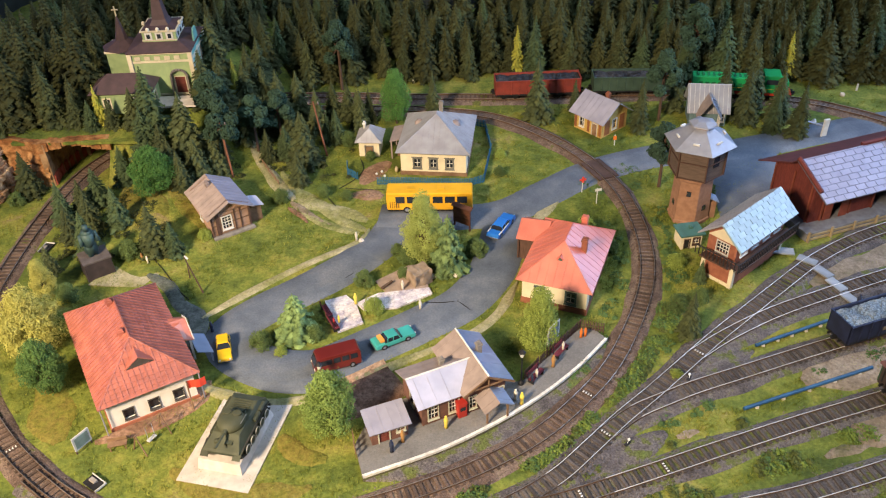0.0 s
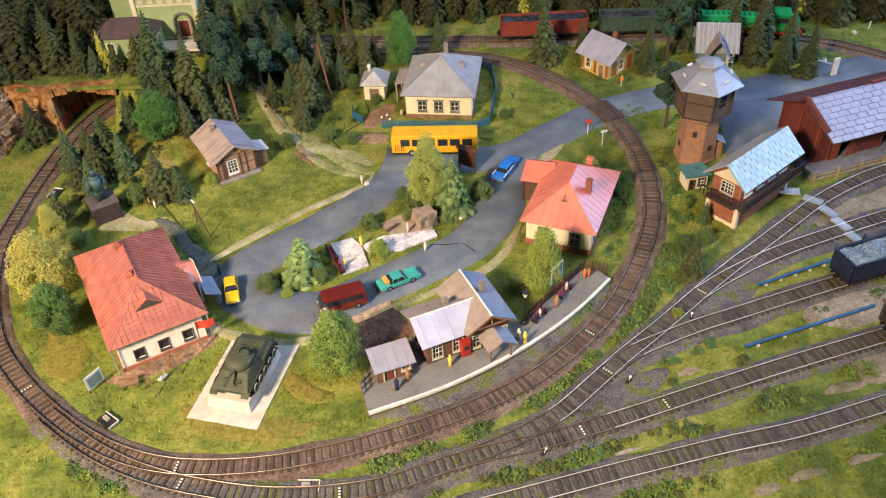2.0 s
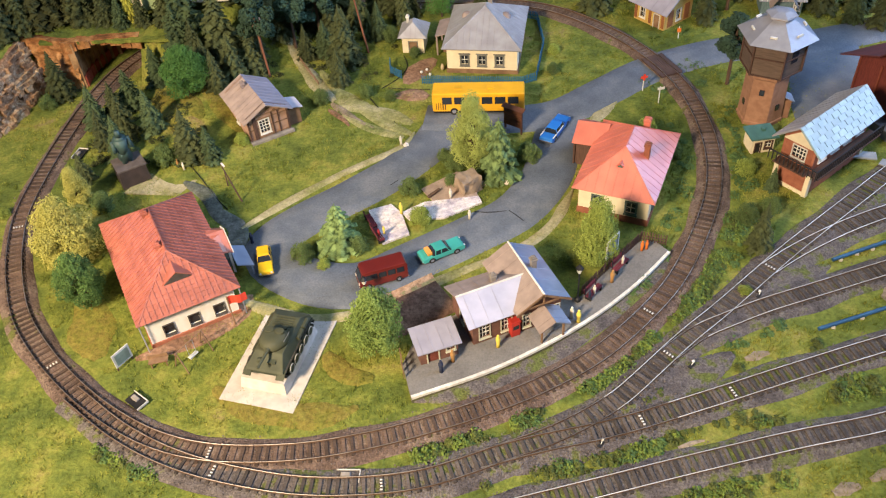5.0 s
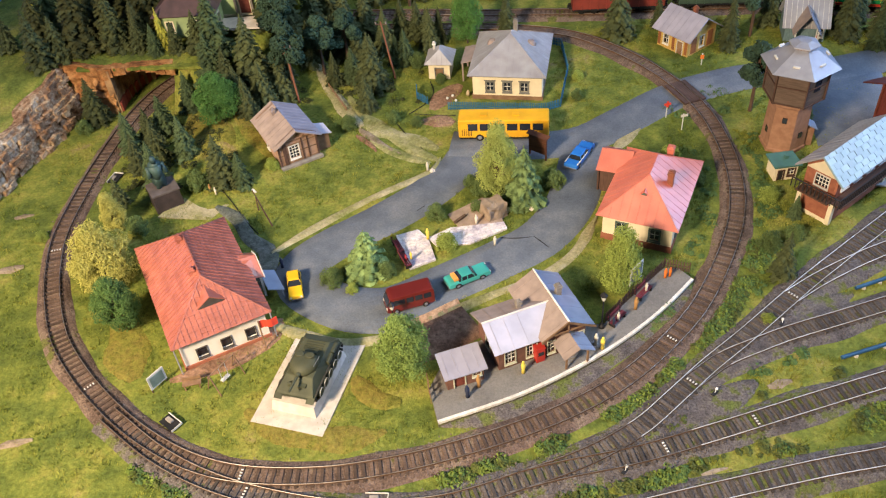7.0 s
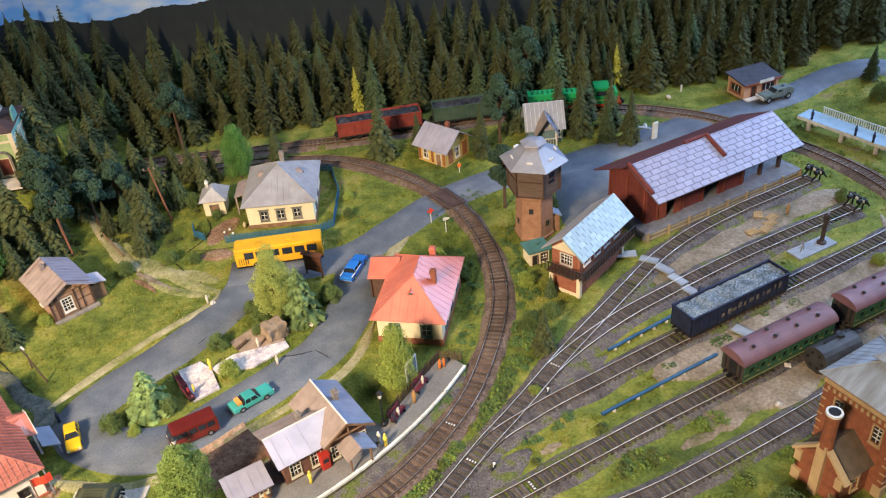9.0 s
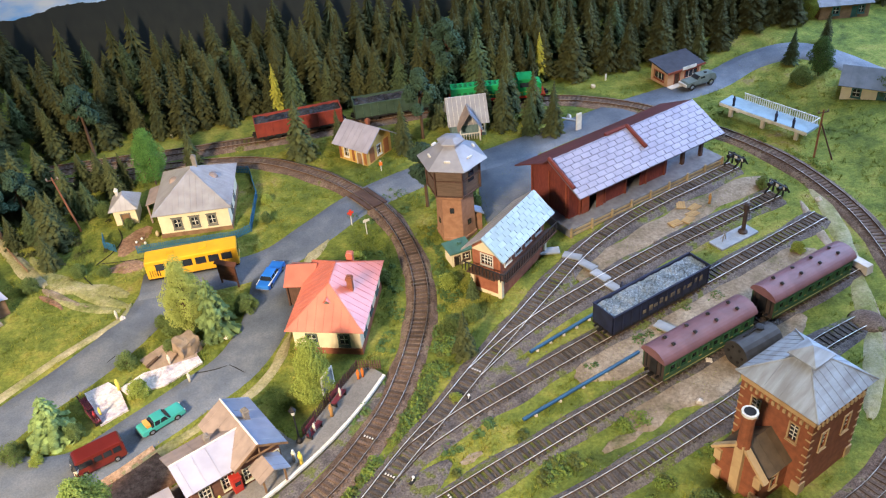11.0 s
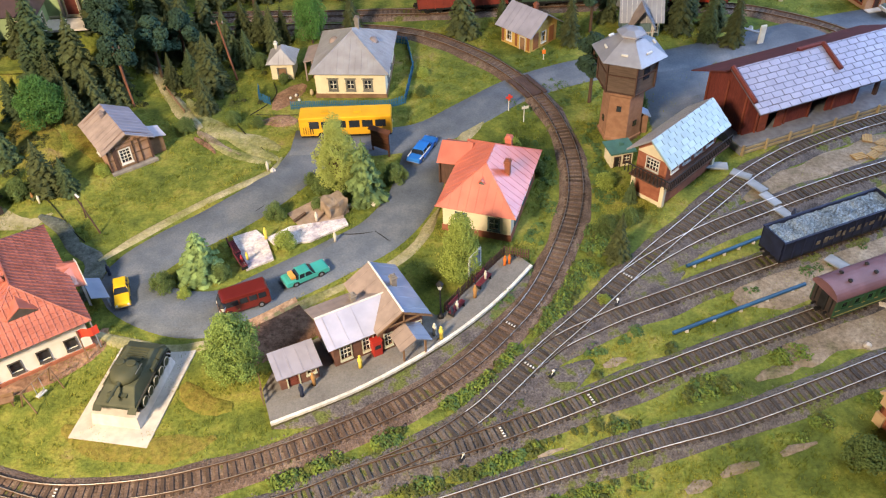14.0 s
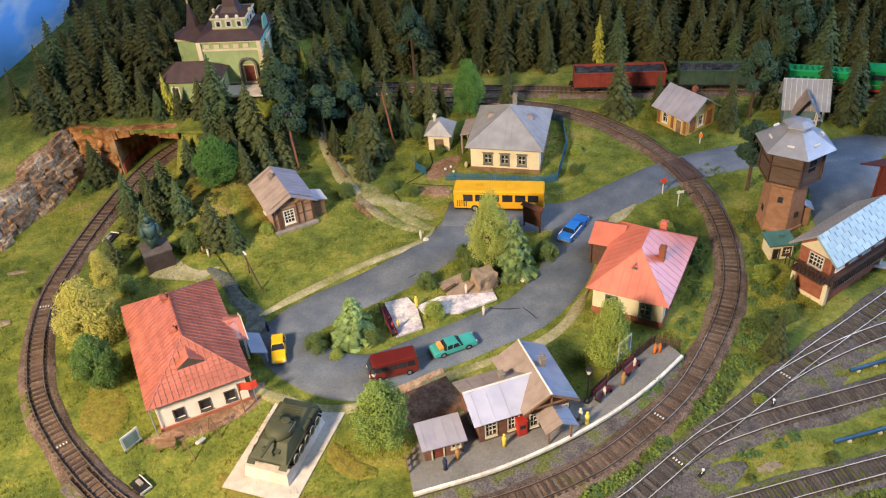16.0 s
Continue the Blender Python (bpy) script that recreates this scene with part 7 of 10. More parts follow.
def bus():
    t = thing("bus", -2.75, 94.9, 0.27, -1, "yellow city bus standing before the blue fence", "bus")
    ym = paint("bus_yellow", (0.80, 0.42, 0.02))
    L, W, H = 11.4, 2.75, 3.1
    bm = bmesh.new()
    box(bm, 0, 0, 0.4, L, W, H - 0.45)
    bevelled(bm, 0.28, 3)
    part("body", bm, ym, t)
    for s in (-1, 1):
        for i, x in enumerate((-3.9, -2.3, -0.6, 1.1, 2.7, 4.3)):
            bm = bmesh.new()
            box(bm, x, s * (W / 2 + 0.005), 1.55, 1.3, 0.03, 1.0)
            part("window", bm, glass_mat(), t)
        bm = bmesh.new()
        box(bm, 2.0, s * (W / 2 + 0.02), 0.6, 1.1, 0.05, 0.9), box(bm, -4.9, s * (W / 2 + 0.02), 0.6, 0.9, 0.05, 1.9)
        part_each("door", bm, ym, t)
    bm = bmesh.new()
    box(bm, L / 2 + 0.0, 0, 1.4, 0.04, W * 0.84, 1.25)
    part("windscreen", bm, glass_mat(), t)
    bm = bmesh.new()
    for i in range(5):
        box(bm, -L / 2 + 0.5 + i * 0.28, -W / 2 - 0.02, 0.8, 0.1, 0.05, 1.0)
    part_each("grille", bm, rubber, t)
    bm = bmesh.new()
    for s in (-1, 1):
        rod(bm, (L / 2, s * 0.95, 0.85), (L / 2 + 0.05, s * 0.95, 0.85), 0.16, 8)
    part_each("headlight", bm, white_paint, t)
    bm = bmesh.new()
    for x in (-2.5, 1.5):
        box(bm, x, 0, H - 0.06, 0.9, 0.7, 0.12)
    part_each("roof_hatch", bm, ym, t)
    bm = bmesh.new()
    box(bm, 0, 0, 0.3, L * 0.98, W * 1.01, 0.14)
    part("sill", bm, black_iron, t)
    wheels(t, (-3.0, 3.6), W / 2 + 0.02, 0.5)


def van():
    t = thing("minibus", -12.0, 65.1, 0.27, 201, "dark red minibus on the village road", "minibus")
    t.scale = (0.84, 0.9, 0.92)
    rm = paint("maroon_paint", (0.125, 0.016, 0.014))
    L, W, H = 6.0, 2.25, 2.4
    bm = bmesh.new()
    profile(bm, [(-L / 2, 0.5), (-L / 2 + 0.2, 0.32), (L / 2 - 0.2, 0.32), (L / 2, 0.6), (L / 2 - 0.05, 1.15), (L / 2 - 0.55, H - 0.1), (L / 2 - 0.9, H), (-L / 2 + 0.2, H), (-L / 2, H - 0.3)], W, 0.88, 1.2)
    bevelled(bm, 0.1)
    part("body", bm, rm, t)
    for s in (-1, 1):
        for x in (-2.1, -1.0, 0.1, 1.2, 2.1):
            bm = bmesh.new()
            vs = [bm.verts.new((x + dx, s * (W / 2 * k + 0.01), z)) for dx, z, k in ((-0.45, 1.35, 0.985), (0.45, 1.35, 0.985), (0.45 if x < 2 else 0.25, 2.0, 0.92), (-0.45, 2.0, 0.92))]
            bm.faces.new(vs if s < 0 else vs[::-1])
            thicken(bm, -0.02)
            part("window", bm, glass_mat(), t)
    bm = bmesh.new()
    vs = [bm.verts.new(p) for p in ((L / 2 - 0.06, -0.92, 1.25), (L / 2 - 0.06, 0.92, 1.25), (L / 2 - 0.44, 0.82, 2.05), (L / 2 - 0.44, -0.82, 2.05))]
    bm.faces.new(vs)
    thicken(bm, -0.04)
    part("windscreen", bm, glass_mat(), t)
    bm = bmesh.new()
    for s in (-1, 1):
        rod(bm, (L / 2 - 0.05, s * 0.8, 0.85), (L / 2 + 0.03, s * 0.8, 0.85), 0.17, 8)
    part_each("headlight", bm, white_paint, t)
    bm = bmesh.new()
    box(bm, L / 2, 0, 0.38, 0.14, W, 0.16), box(bm, -L / 2, 0, 0.38, 0.14, W, 0.16)
    part_each("bumper", bm, chrome, t)
    wheels(t, (-1.8, 1.9), W / 2, 0.4)


def army_truck():
    t = thing("armoured_truck", 78.8, 119.4, 0.28, 12, "dark grey military truck with large wheels on the road", "truck")
    gm = mat("military_grey", (0.15, 0.18, 0.17), (0.1, 0.13, 0.12), 80, 0.7)
    t.scale = (0.8, 0.85, 0.85)
    bm = bmesh.new()
    profile(bm, [(-3.7, 0.8), (3.4, 0.8), (3.7, 1.3), (3.5, 2.1), (2.9, 2.4), (-0.4, 2.4), (-1.1, 1.75), (-3.4, 1.6), (-3.8, 1.2)], 2.4, 0.8, 1.4)
    bevelled(bm, 0.08)
    hull = part("hull", bm, gm, t)
    bm = bmesh.new()
    slab(bm, [(-1.12, -0.9, 1.82), (-0.5, -0.85, 2.36), (-0.5, 0.85, 2.36), (-1.12, 0.9, 1.82)], 0.05)
    for s in (-1, 1):
        box(bm, 0.2, s * 1.06, 1.75, 1.0, 0.06, 0.45)
    part_each("window", bm, glass_mat(), hull)
    bm = bmesh.new()
    lathe(bm, [(0.35, 2.38), (0.35, 2.5), (0.1, 2.52)], 10, 1.6, 0)
    part("roof_hatch", bm, black_iron, hull)
    bm = bmesh.new()
    box(bm, -3.9, 0, 0.9, 0.2, 2.3, 0.55)
    part("bumper", bm, white_paint, t, "pale front bumper")
    wheels(t, (-2.5, 2.3), 1.25, 0.68, 0.5)


bus(), van(), army_truck()


# ---- railway stock ----
def bogies(t, xs, m=black_iron):
    for x in xs:
        bm = bmesh.new()
        box(bm, x, 0, 0.35, 2.9, 1.9, 0.5)
        bg = part("bogie", bm, m, t)
        for dx in (-0.95, 0.95):
            for s in (-1, 1):
                bm = bmesh.new()
                rod(bm, (x + dx, s * 0.75, 0.52), (x + dx, s * 0.92, 0.52), 0.52, 14)
                part("wheel", bm, black_iron, bg)


def couplers(t, L, z=0.85):
    bm = bmesh.new()
    for s in (-1, 1):
        box(bm, s * (L / 2 + 0.3), 0, z, 0.7, 0.35, 0.28)
        for y in (-0.75, 0.75):
            rod(bm, (s * L / 2, y, z + 0.15), (s * (L / 2 + 0.45), y, z + 0.15), 0.14, 6)
    part_each("coupler", bm, black_iron, t)


RAIL_TOP = 0.665


def coach(x, y, rz):
    t = thing("passenger_coach", x, y, RAIL_TOP, rz, "green passenger coach with a maroon arched roof", "coach", "coaches on the siding")
    gm = mat("coach_green", (0.035, 0.10, 0.045), (0.025, 0.075, 0.035), 60, 0.5)
    mm = mat("maroon_roof", (0.195, 0.10, 0.115), (0.15, 0.078, 0.09), 70, 0.5, 0, 0.1, 10, 0.8)
    L, W = 12.6, 3.1
    for s in (-1, 1):
        ob = part("side_wall", wall_bm(L, 2.4, 0.15, [(-5.25 + i * 1.5, 1.0, 0.85, 0.85) for i in range(8)]), gm, t)
        place_on(ob, 0, s * W / 2, 0.85, 0 if s < 0 else 180)
        for i in range(8):
            window(ob, -5.25 + i * 1.5, 1.0, 0.85, 0.85, gm, (0, 0), 0.08, sill=False)
        bm = bmesh.new()
        box(bm, 0, -0.03, 0.9, L, 0.05, 0.06), box(bm, 0, -0.03, 0.25, L, 0.05, 0.05)
        part("beading", bm, mat("dull_yellow_line", (0.35, 0.3, 0.1)), ob)
    bm = bmesh.new()
    for s in (-1, 1):
        box(bm, s * (L / 2 - 0.1), 0, 0.85, 0.2, W - 0.3, 2.5)
    box(bm, 0, 0, 0.75, L, W - 0.2, 0.15)
    part_each("end_wall", bm, mat("dark_brown_end", (0.06, 0.045, 0.04), (0.04, 0.03, 0.028), 80, 0.7), t)
    bm = bmesh.new()
    n = 14
    rows = []
    for s in (-1, 1):
        rows.append([bm.verts.new((s * (L / 2 + 0.3), 1.68 * math.cos(math.pi * i / n), 3.2 + 1.05 * math.sin(math.pi * i / n))) for i in range(n + 1)])
    for i in range(n):
        bm.faces.new((rows[1][i], rows[1][i + 1], rows[0][i + 1], rows[0][i]))
    bm.faces.new(rows[0]), bm.faces.new(rows[1][::-1])
    bm.faces.new((rows[0][0], rows[0][-1], rows[1][-1], rows[1][0]))
    roof = part("roof", bm, mm, t)
    for i in range(4):
        for s in (-1, 1):
            bm = bmesh.new()
            lathe(bm, [(0.16, 4.0), (0.16, 4.28), (0.24, 4.3), (0.1, 4.45)], 8, -4.5 + i * 3.0, s * 0.6)
            part("roof_vent", bm, black_iron, roof)
    bogies(t, (-4.2, 4.2))
    couplers(t, L)
    bm = bmesh.new()
    for s in (-1, 1):
        for y in (-1.0, 1.0):
            box(bm, s * (L / 2 + 0.05), y, 1.2, 0.08, 0.12, 2.0)
        box(bm, s * (L / 2 + 0.05), 0, 1.0, 0.1, 0.9, 2.0)
    part_each("gangway", bm, black_iron, t)


def on(line, x):
    """The place and turn on a track line where it passes x."""
    p, w = min(LINES[line], key=lambda q: abs(q[0].x - x) + (50 if line == "outer" and q[0].y < 100 else 0))
    return p.x, p.y, math.degrees(math.atan2(w.y, w.x))


coach(*on("d", 49.1))
coach(*on("d", 63.8))


def open_wagon(x, y, rz, L, m, load_m, label, side_m=None, load=0.25, h=2.3, lettering=False):
    t = thing("open_wagon", x, y, RAIL_TOP, rz, label, "wagon")
    W = 3.1
    bm = bmesh.new()
    box(bm, 0, 0, 0.8, L, W, 0.3)
    part("underframe", bm, black_iron, t)
    for s in (-1, 1):
        bm = bmesh.new()
        box(bm, 0, s * (W / 2 - 0.06), 1.1, L, 0.12, h)
        sd = part("side", bm, m, t)
        bm = bmesh.new()
        for i in range(12):
            box(bm, -L / 2 + 0.2 + i * (L - 0.4) / 11, s * (W / 2 + 0.05), 1.05, 0.14, 0.12, h)
        box(bm, 0, s * (W / 2 + 0.04), 1.05 + h, L, 0.2, 0.1)
        part_each("rib", bm, m, sd)
        bm = bmesh.new()
        box(bm, s * (L / 2 - 0.06), 0, 1.1, 0.12, W, h + 0.12)
        part("end", bm, m, t)
    if lettering:
        bm = bmesh.new()
        rr = random.Random(9)
        xx = -L / 2 + 4.5
        while xx < L / 2 - 1.0:
            box(bm, xx, -W / 2 - 0.14, 1.5 + rr.uniform(0, 0.3) + (xx + L / 2) * 0.04, rr.uniform(0.3, 0.7), 0.03, rr.uniform(0.4, 0.8))
            xx += rr.uniform(0.7, 1.0)
        part("worn_marking", bm, mat("worn_ochre_marking", (0.24, 0.19, 0.12), (0.10, 0.09, 0.09), 200, 0.8), t)
    bm = bmesh.new()
    nx, ny = 60, 14
    g = [[bm.verts.new((-L / 2 + 0.12 + (L - 0.24) * i / nx, -W / 2 + 0.12 + (W - 0.24) * j / ny, 1.1 + h - load + 0.18 * noise.noise((i * 0.9, j * 0.9, 2.0)) + 0.25 * noise.noise((i * 0.15, j * 0.3, 5.0)))) for j in range(ny + 1)] for i in range(nx + 1)]
    for i in range(nx):
        for j in range(ny):
            bm.faces.new((g[i][j], g[i + 1][j], g[i + 1][j + 1], g[i][j + 1]))
    part("load", bm, load_m, t, kind="stuff")
    bogies(t, (-L / 2 + 2.4, L / 2 - 2.4))
    couplers(t, L)


coal = ramp_mat("blue_grey_gravel", [(0.0, (0.08, 0.10, 0.12)), (0.5, (0.22, 0.27, 0.31)), (1.0, (0.42, 0.47, 0.50))], 700, 1.0, 0.7, (60.0, 420.0), 0.3)
black_coal = ramp_mat("black_coal", [(0.0, (0.015, 0.015, 0.018)), (0.5, (0.035, 0.035, 0.04)), (1.0, (0.07, 0.07, 0.075))], 380, 1.0, 0.6, (30.0, 120.0), 0.4)
open_wagon(*on("c", 48.0), 14.6, mat("navy_black_wagon", (0.02, 0.027, 0.066), (0.013, 0.017, 0.04), 70, 0.55), coal, "dark navy open wagon loaded with blue-grey gravel", lettering=True)
gw = mat("dull_green_wagon", (0.06, 0.10, 0.07), (0.04, 0.07, 0.05), 70, 0.6)
open_wagon(*on("outer", 29.6), 13.8, gw, black_coal, "dull green open wagon loaded with black coal")
open_wagon(*on("outer", 14.2), 13.8, mat("brown_red_wagon", (0.28, 0.05, 0.035), (0.2, 0.04, 0.03), 70, 0.6), black_coal, "brown-red open wagon loaded with black coal")


def locomotive():
    x, y, rz = on("outer", 46.4)
    t = thing("diesel_locomotive", x, y, RAIL_TOP, rz, "bright green diesel locomotive with red underframe", "locomotive")
    gm = paint("locomotive_green", (0.015, 0.30, 0.09))
    L, W = 15.6, 3.0
    bm = bmesh.new()
    box(bm, 0, 0, 0.85, L, W, 0.35)
    part("underframe", bm, paint("signal_red", (0.5, 0.04, 0.02)), t)
    bm = bmesh.new()
    profile(bm, [(-L / 2 + 0.3, 1.2), (L / 2 - 0.6, 1.2), (L / 2 - 0.6, 3.0), (L / 2 - 1.0, 3.3), (-L / 2 + 4.0, 3.3), (-L / 2 + 0.3, 3.2)], W * 0.86, 0.82, 2.4)
    bevelled(bm, 0.1)
    hood = part("hood", bm, gm, t)
    bm = bmesh.new()
    box(bm, 4.6, 0, 1.2, 2.6, W, 2.9)
    bevelled(bm, 0.15)
    cab = part("cab", bm, gm, t)
    bm = bmesh.new()
    for s in (-1, 1):
        box(bm, 4.6, s * (W / 2 + 0.01), 2.7, 1.8, 0.05, 0.8)
    box(bm, 5.92, 0, 2.8, 0.05, 2.2, 0.8)
    part("cab_window", bm, glass_mat(), cab)
    bm = bmesh.new()
    for i in range(12):
        box(bm, -6.6 + i * 0.8, 0, 3.28, 0.35, 1.2, 0.08)
    for i in range(9):
        for s in (-1, 1):
            box(bm, -6.2 + i * 1.0, s * W * 0.425, 1.6, 0.6, 0.06, 0.9)
    part("louvre", bm, mat("dark_green_louvre", (0.01, 0.14, 0.05)), hood)
    bm = bmesh.new()
    for s in (-1, 1):
        for i in range(14):
            rod(bm, (-L / 2 + 0.3 + i * 1.15, s * W / 2, 1.2), (-L / 2 + 0.3 + i * 1.15, s * W / 2, 1.9), 0.03, 4)
        rod(bm, (-L / 2 + 0.3, s * W / 2, 1.9), (L / 2 - 0.3, s * W / 2, 1.9), 0.035, 4)
    part("handrail", bm, paint("rail_yellow", (0.7, 0.5, 0.05)), t)
    bogies(t, (-4.8, 4.8))
    couplers(t, L)


locomotive()


def old_boiler():
    t = thing("tank_boiler", 54.6, 59.9, 0, 18, "dark grey riveted boiler drum lying beside the siding", "boiler")
    bm = bmesh.new()
    rod(bm, (-2.6, 0, 1.6), (2.6, 0, 1.6), 1.55, 20)
    part("drum", bm, mat("sooty_grey_steel", (0.075, 0.075, 0.08), (0.05, 0.05, 0.052), 90, 0.55, 0.3), t)
    bm = bmesh.new()
    for x in (-1.7, 1.7):
        box(bm, x, 0, 0, 0.5, 2.4, 0.6)
    part_each("cradle", bm, dark_wood, t)
    bm = bmesh.new()
    for i in range(6):
        a = i * math.tau / 6
        rod(bm, (-2.62, 0.9 * math.cos(a), 1.6 + 0.9 * math.sin(a)), (-2.7, 0.9 * math.cos(a), 1.6 + 0.9 * math.sin(a)), 0.16, 6)
    rod(bm, (-1.4, 0.3, 3.2), (1.8, 0.5, 3.3), 0.12, 6)
    lathe(bm, [(0.5, 3.0), (0.5, 3.35), (0.3, 3.4)], 10, 1.0, 0.4)
    part_each("fitting", bm, black_iron, t)


old_boiler()


def monument_tank():
    p = thing("tank_plinth", -20.65, 54.95, 0, -12.5, "pale stepped concrete plinth under the tank", "plinth")
    bm = bmesh.new()
    nx, ny = 6, 9
    box(bm, 0, 0, -0.1, 7.2, 11.2, 0.25)
    part("base", bm, concrete, p)
    bm = bmesh.new()
    box(bm, 0.05, -0.05, 0.15, 4.5, 7.7, 1.15, 0, 0.93)
    part("pedestal", bm, concrete, p)
    t = thing("tank", -20.3, 55.0, 1.3, -102, "dark green battle tank standing on a plinth", "tank")
    gm = mat("tank_green", (0.075, 0.08, 0.048), (0.05, 0.056, 0.034), 70, 0.65, 0, 0.2, 14, 0.7)
    t.scale = (1.04, 1.22, 1.05)
    bm = bmesh.new()
    profile(bm, [(-3.3, 1.02), (-2.8, 0.3), (2.7, 0.3), (3.6, 1.02)], 2.1, 1.0, 3.0)
    part("hull", bm, gm, t)
    bm = bmesh.new()
    profile(bm, [(-3.35, 1.02), (3.45, 1.02), (3.3, 1.2), (1.9, 1.95), (-2.3, 1.98), (-3.3, 1.5)], 3.0, 0.7, 1.4)
    bevelled(bm, 0.04, 1)
    deck = part("upper_hull", bm, gm, t)
    bm = bmesh.new()
    for i in range(5):
        box(bm, -2.2 + i * 0.28, 0, 1.96, 0.12, 1.5, 0.08)
    box(bm, -0.95, 0, 1.95, 0.5, 1.1, 0.12)
    part("engine_grille", bm, gm, deck)
    bm = bmesh.new()
    box(bm, 2.55, 0.45, 1.56, 0.6, 0.6, 0.12), lathe(bm, [(0.24, 1.5), (0.2, 1.8), (0.08, 1.86)], 8, 2.7, -0.5)
    part_each("driver_hatch", bm, gm, deck)
    bm = bmesh.new()
    for s in (-1, 1):
        slab(bm, [(3.35, s * 0.98, 1.06), (3.35, s * 1.62, 1.06), (-3.3, s * 1.62, 1.06), (-3.3, s * 0.98, 1.06)][::s], 0.07)
        slab(bm, [(3.85, s * 0.98, 0.78), (3.85, s * 1.62, 0.78), (3.35, s * 1.62, 1.06), (3.35, s * 0.98, 1.06)][::s], 0.06)
    part_each("mudguard", bm, gm, t)
    bm = bmesh.new()
    for s in (-1, 1):
        rod(bm, (-2.7, s * 1.38, 1.42), (-1.6, s * 1.38, 1.42), 0.2, 10), rod(bm, (-1.45, s * 1.38, 1.42), (-0.35, s * 1.38, 1.42), 0.2, 10)
    box(bm, 0.9, -1.4, 1.08, 1.3, 0.35, 0.3)
    part_each("fuel_drum", bm, gm, t)
    bm = bmesh.new()
    lathe(bm, [(1.12, 1.9), (1.2, 2.15), (1.12, 2.45), (0.9, 2.72), (0.55, 2.82), (0.1, 2.84)], 18)
    for v in bm.verts:
        v.co.x = v.co.x * (1.18 if v.co.x > 0 else 1.02) + 0.65
        v.co.y *= 0.95 - 0.1 * max(0.0, v.co.x - 0.8)
    tur = part("turret", bm, gm, t, smooth=True)
    bm = bmesh.new()
    rod(bm, (1.7, 0, 2.3), (4.1, 0, 2.36), 0.13, 10, 0.1)
    rod(bm, (1.55, 0, 2.28), (2.25, 0, 2.3), 0.26, 10, 0.18)
    part("gun", bm, gm, tur)
    bm = bmesh.new()
    for y in (-0.42, 0.42):
        lathe(bm, [(0.36, 2.74), (0.36, 2.9), (0.3, 2.94), (0.08, 2.95)], 12, 0.2, y)
    part_each("hatch", bm, gm, tur)
    bm = bmesh.new()
    for s in (-1, 1):
        rod(bm, (-0.1, s * 1.02, 2.55), (1.1, s * 0.98, 2.55), 0.035, 5)
    part_each("grab_rail", bm, mat("worn_steel", (0.3, 0.3, 0.28), None, 60, 0.5, 0.5), tur)
    rim_m = mat("pale_tyre_rim", (0.50, 0.48, 0.44), (0.36, 0.34, 0.31), 60, 0.6)
    for s in (-1, 1):
        for i in range(5):
            x = -2.15 + i * 1.08
            bm = bmesh.new()
            rod(bm, (x, s * 1.15, 0.56), (x, s * 1.70, 0.56), 0.5, 16)
            rd = part("road_wheel", bm, gm, t)
            bm = bmesh.new()
            for q in range(16):
                a, b = q * math.tau / 16, (q + 1) * math.tau / 16
                rod(bm, (x + 0.44 * math.cos(a), s * 1.72, 0.56 + 0.44 * math.sin(a)), (x + 0.44 * math.cos(b), s * 1.72, 0.56 + 0.44 * math.sin(b)), 0.045, 4)
            part("rim", bm, rim_m, rd, "pale painted wheel rim")
        bm = bmesh.new()
        pts = [(-2.9, 0.08), (2.4, 0.08), (3.2, 0.5), (3.15, 0.86), (2.8, 0.98), (-2.9, 0.98), (-3.3, 0.7), (-3.25, 0.35)]
        for (xa, za), (xb, zb) in zip(pts, pts[1:] + pts[:1]):
            n = max(1, int(math.hypot(xb - xa, zb - za) / 0.3))
            for k in range(n):
                f = (k + 0.5) / n
                ang = math.atan2(zb - za, xb - xa)
                c = V3((xa + (xb - xa) * f, s * 1.36, za + (zb - za) * f))
                d = V3((math.cos(ang), 0, math.sin(ang))) * 0.13
                slab(bm, [c - d + V3((0, -0.26, 0.04)), c + d + V3((0, -0.26, 0.04)), c + d + V3((0, 0.26, 0.04)), c - d + V3((0, 0.26, 0.04))], 0.1)
        part("track", bm, mat("worn_track_steel", (0.09, 0.085, 0.075), (0.05, 0.05, 0.045), 100, 0.6, 0.4), t)


monument_tank()


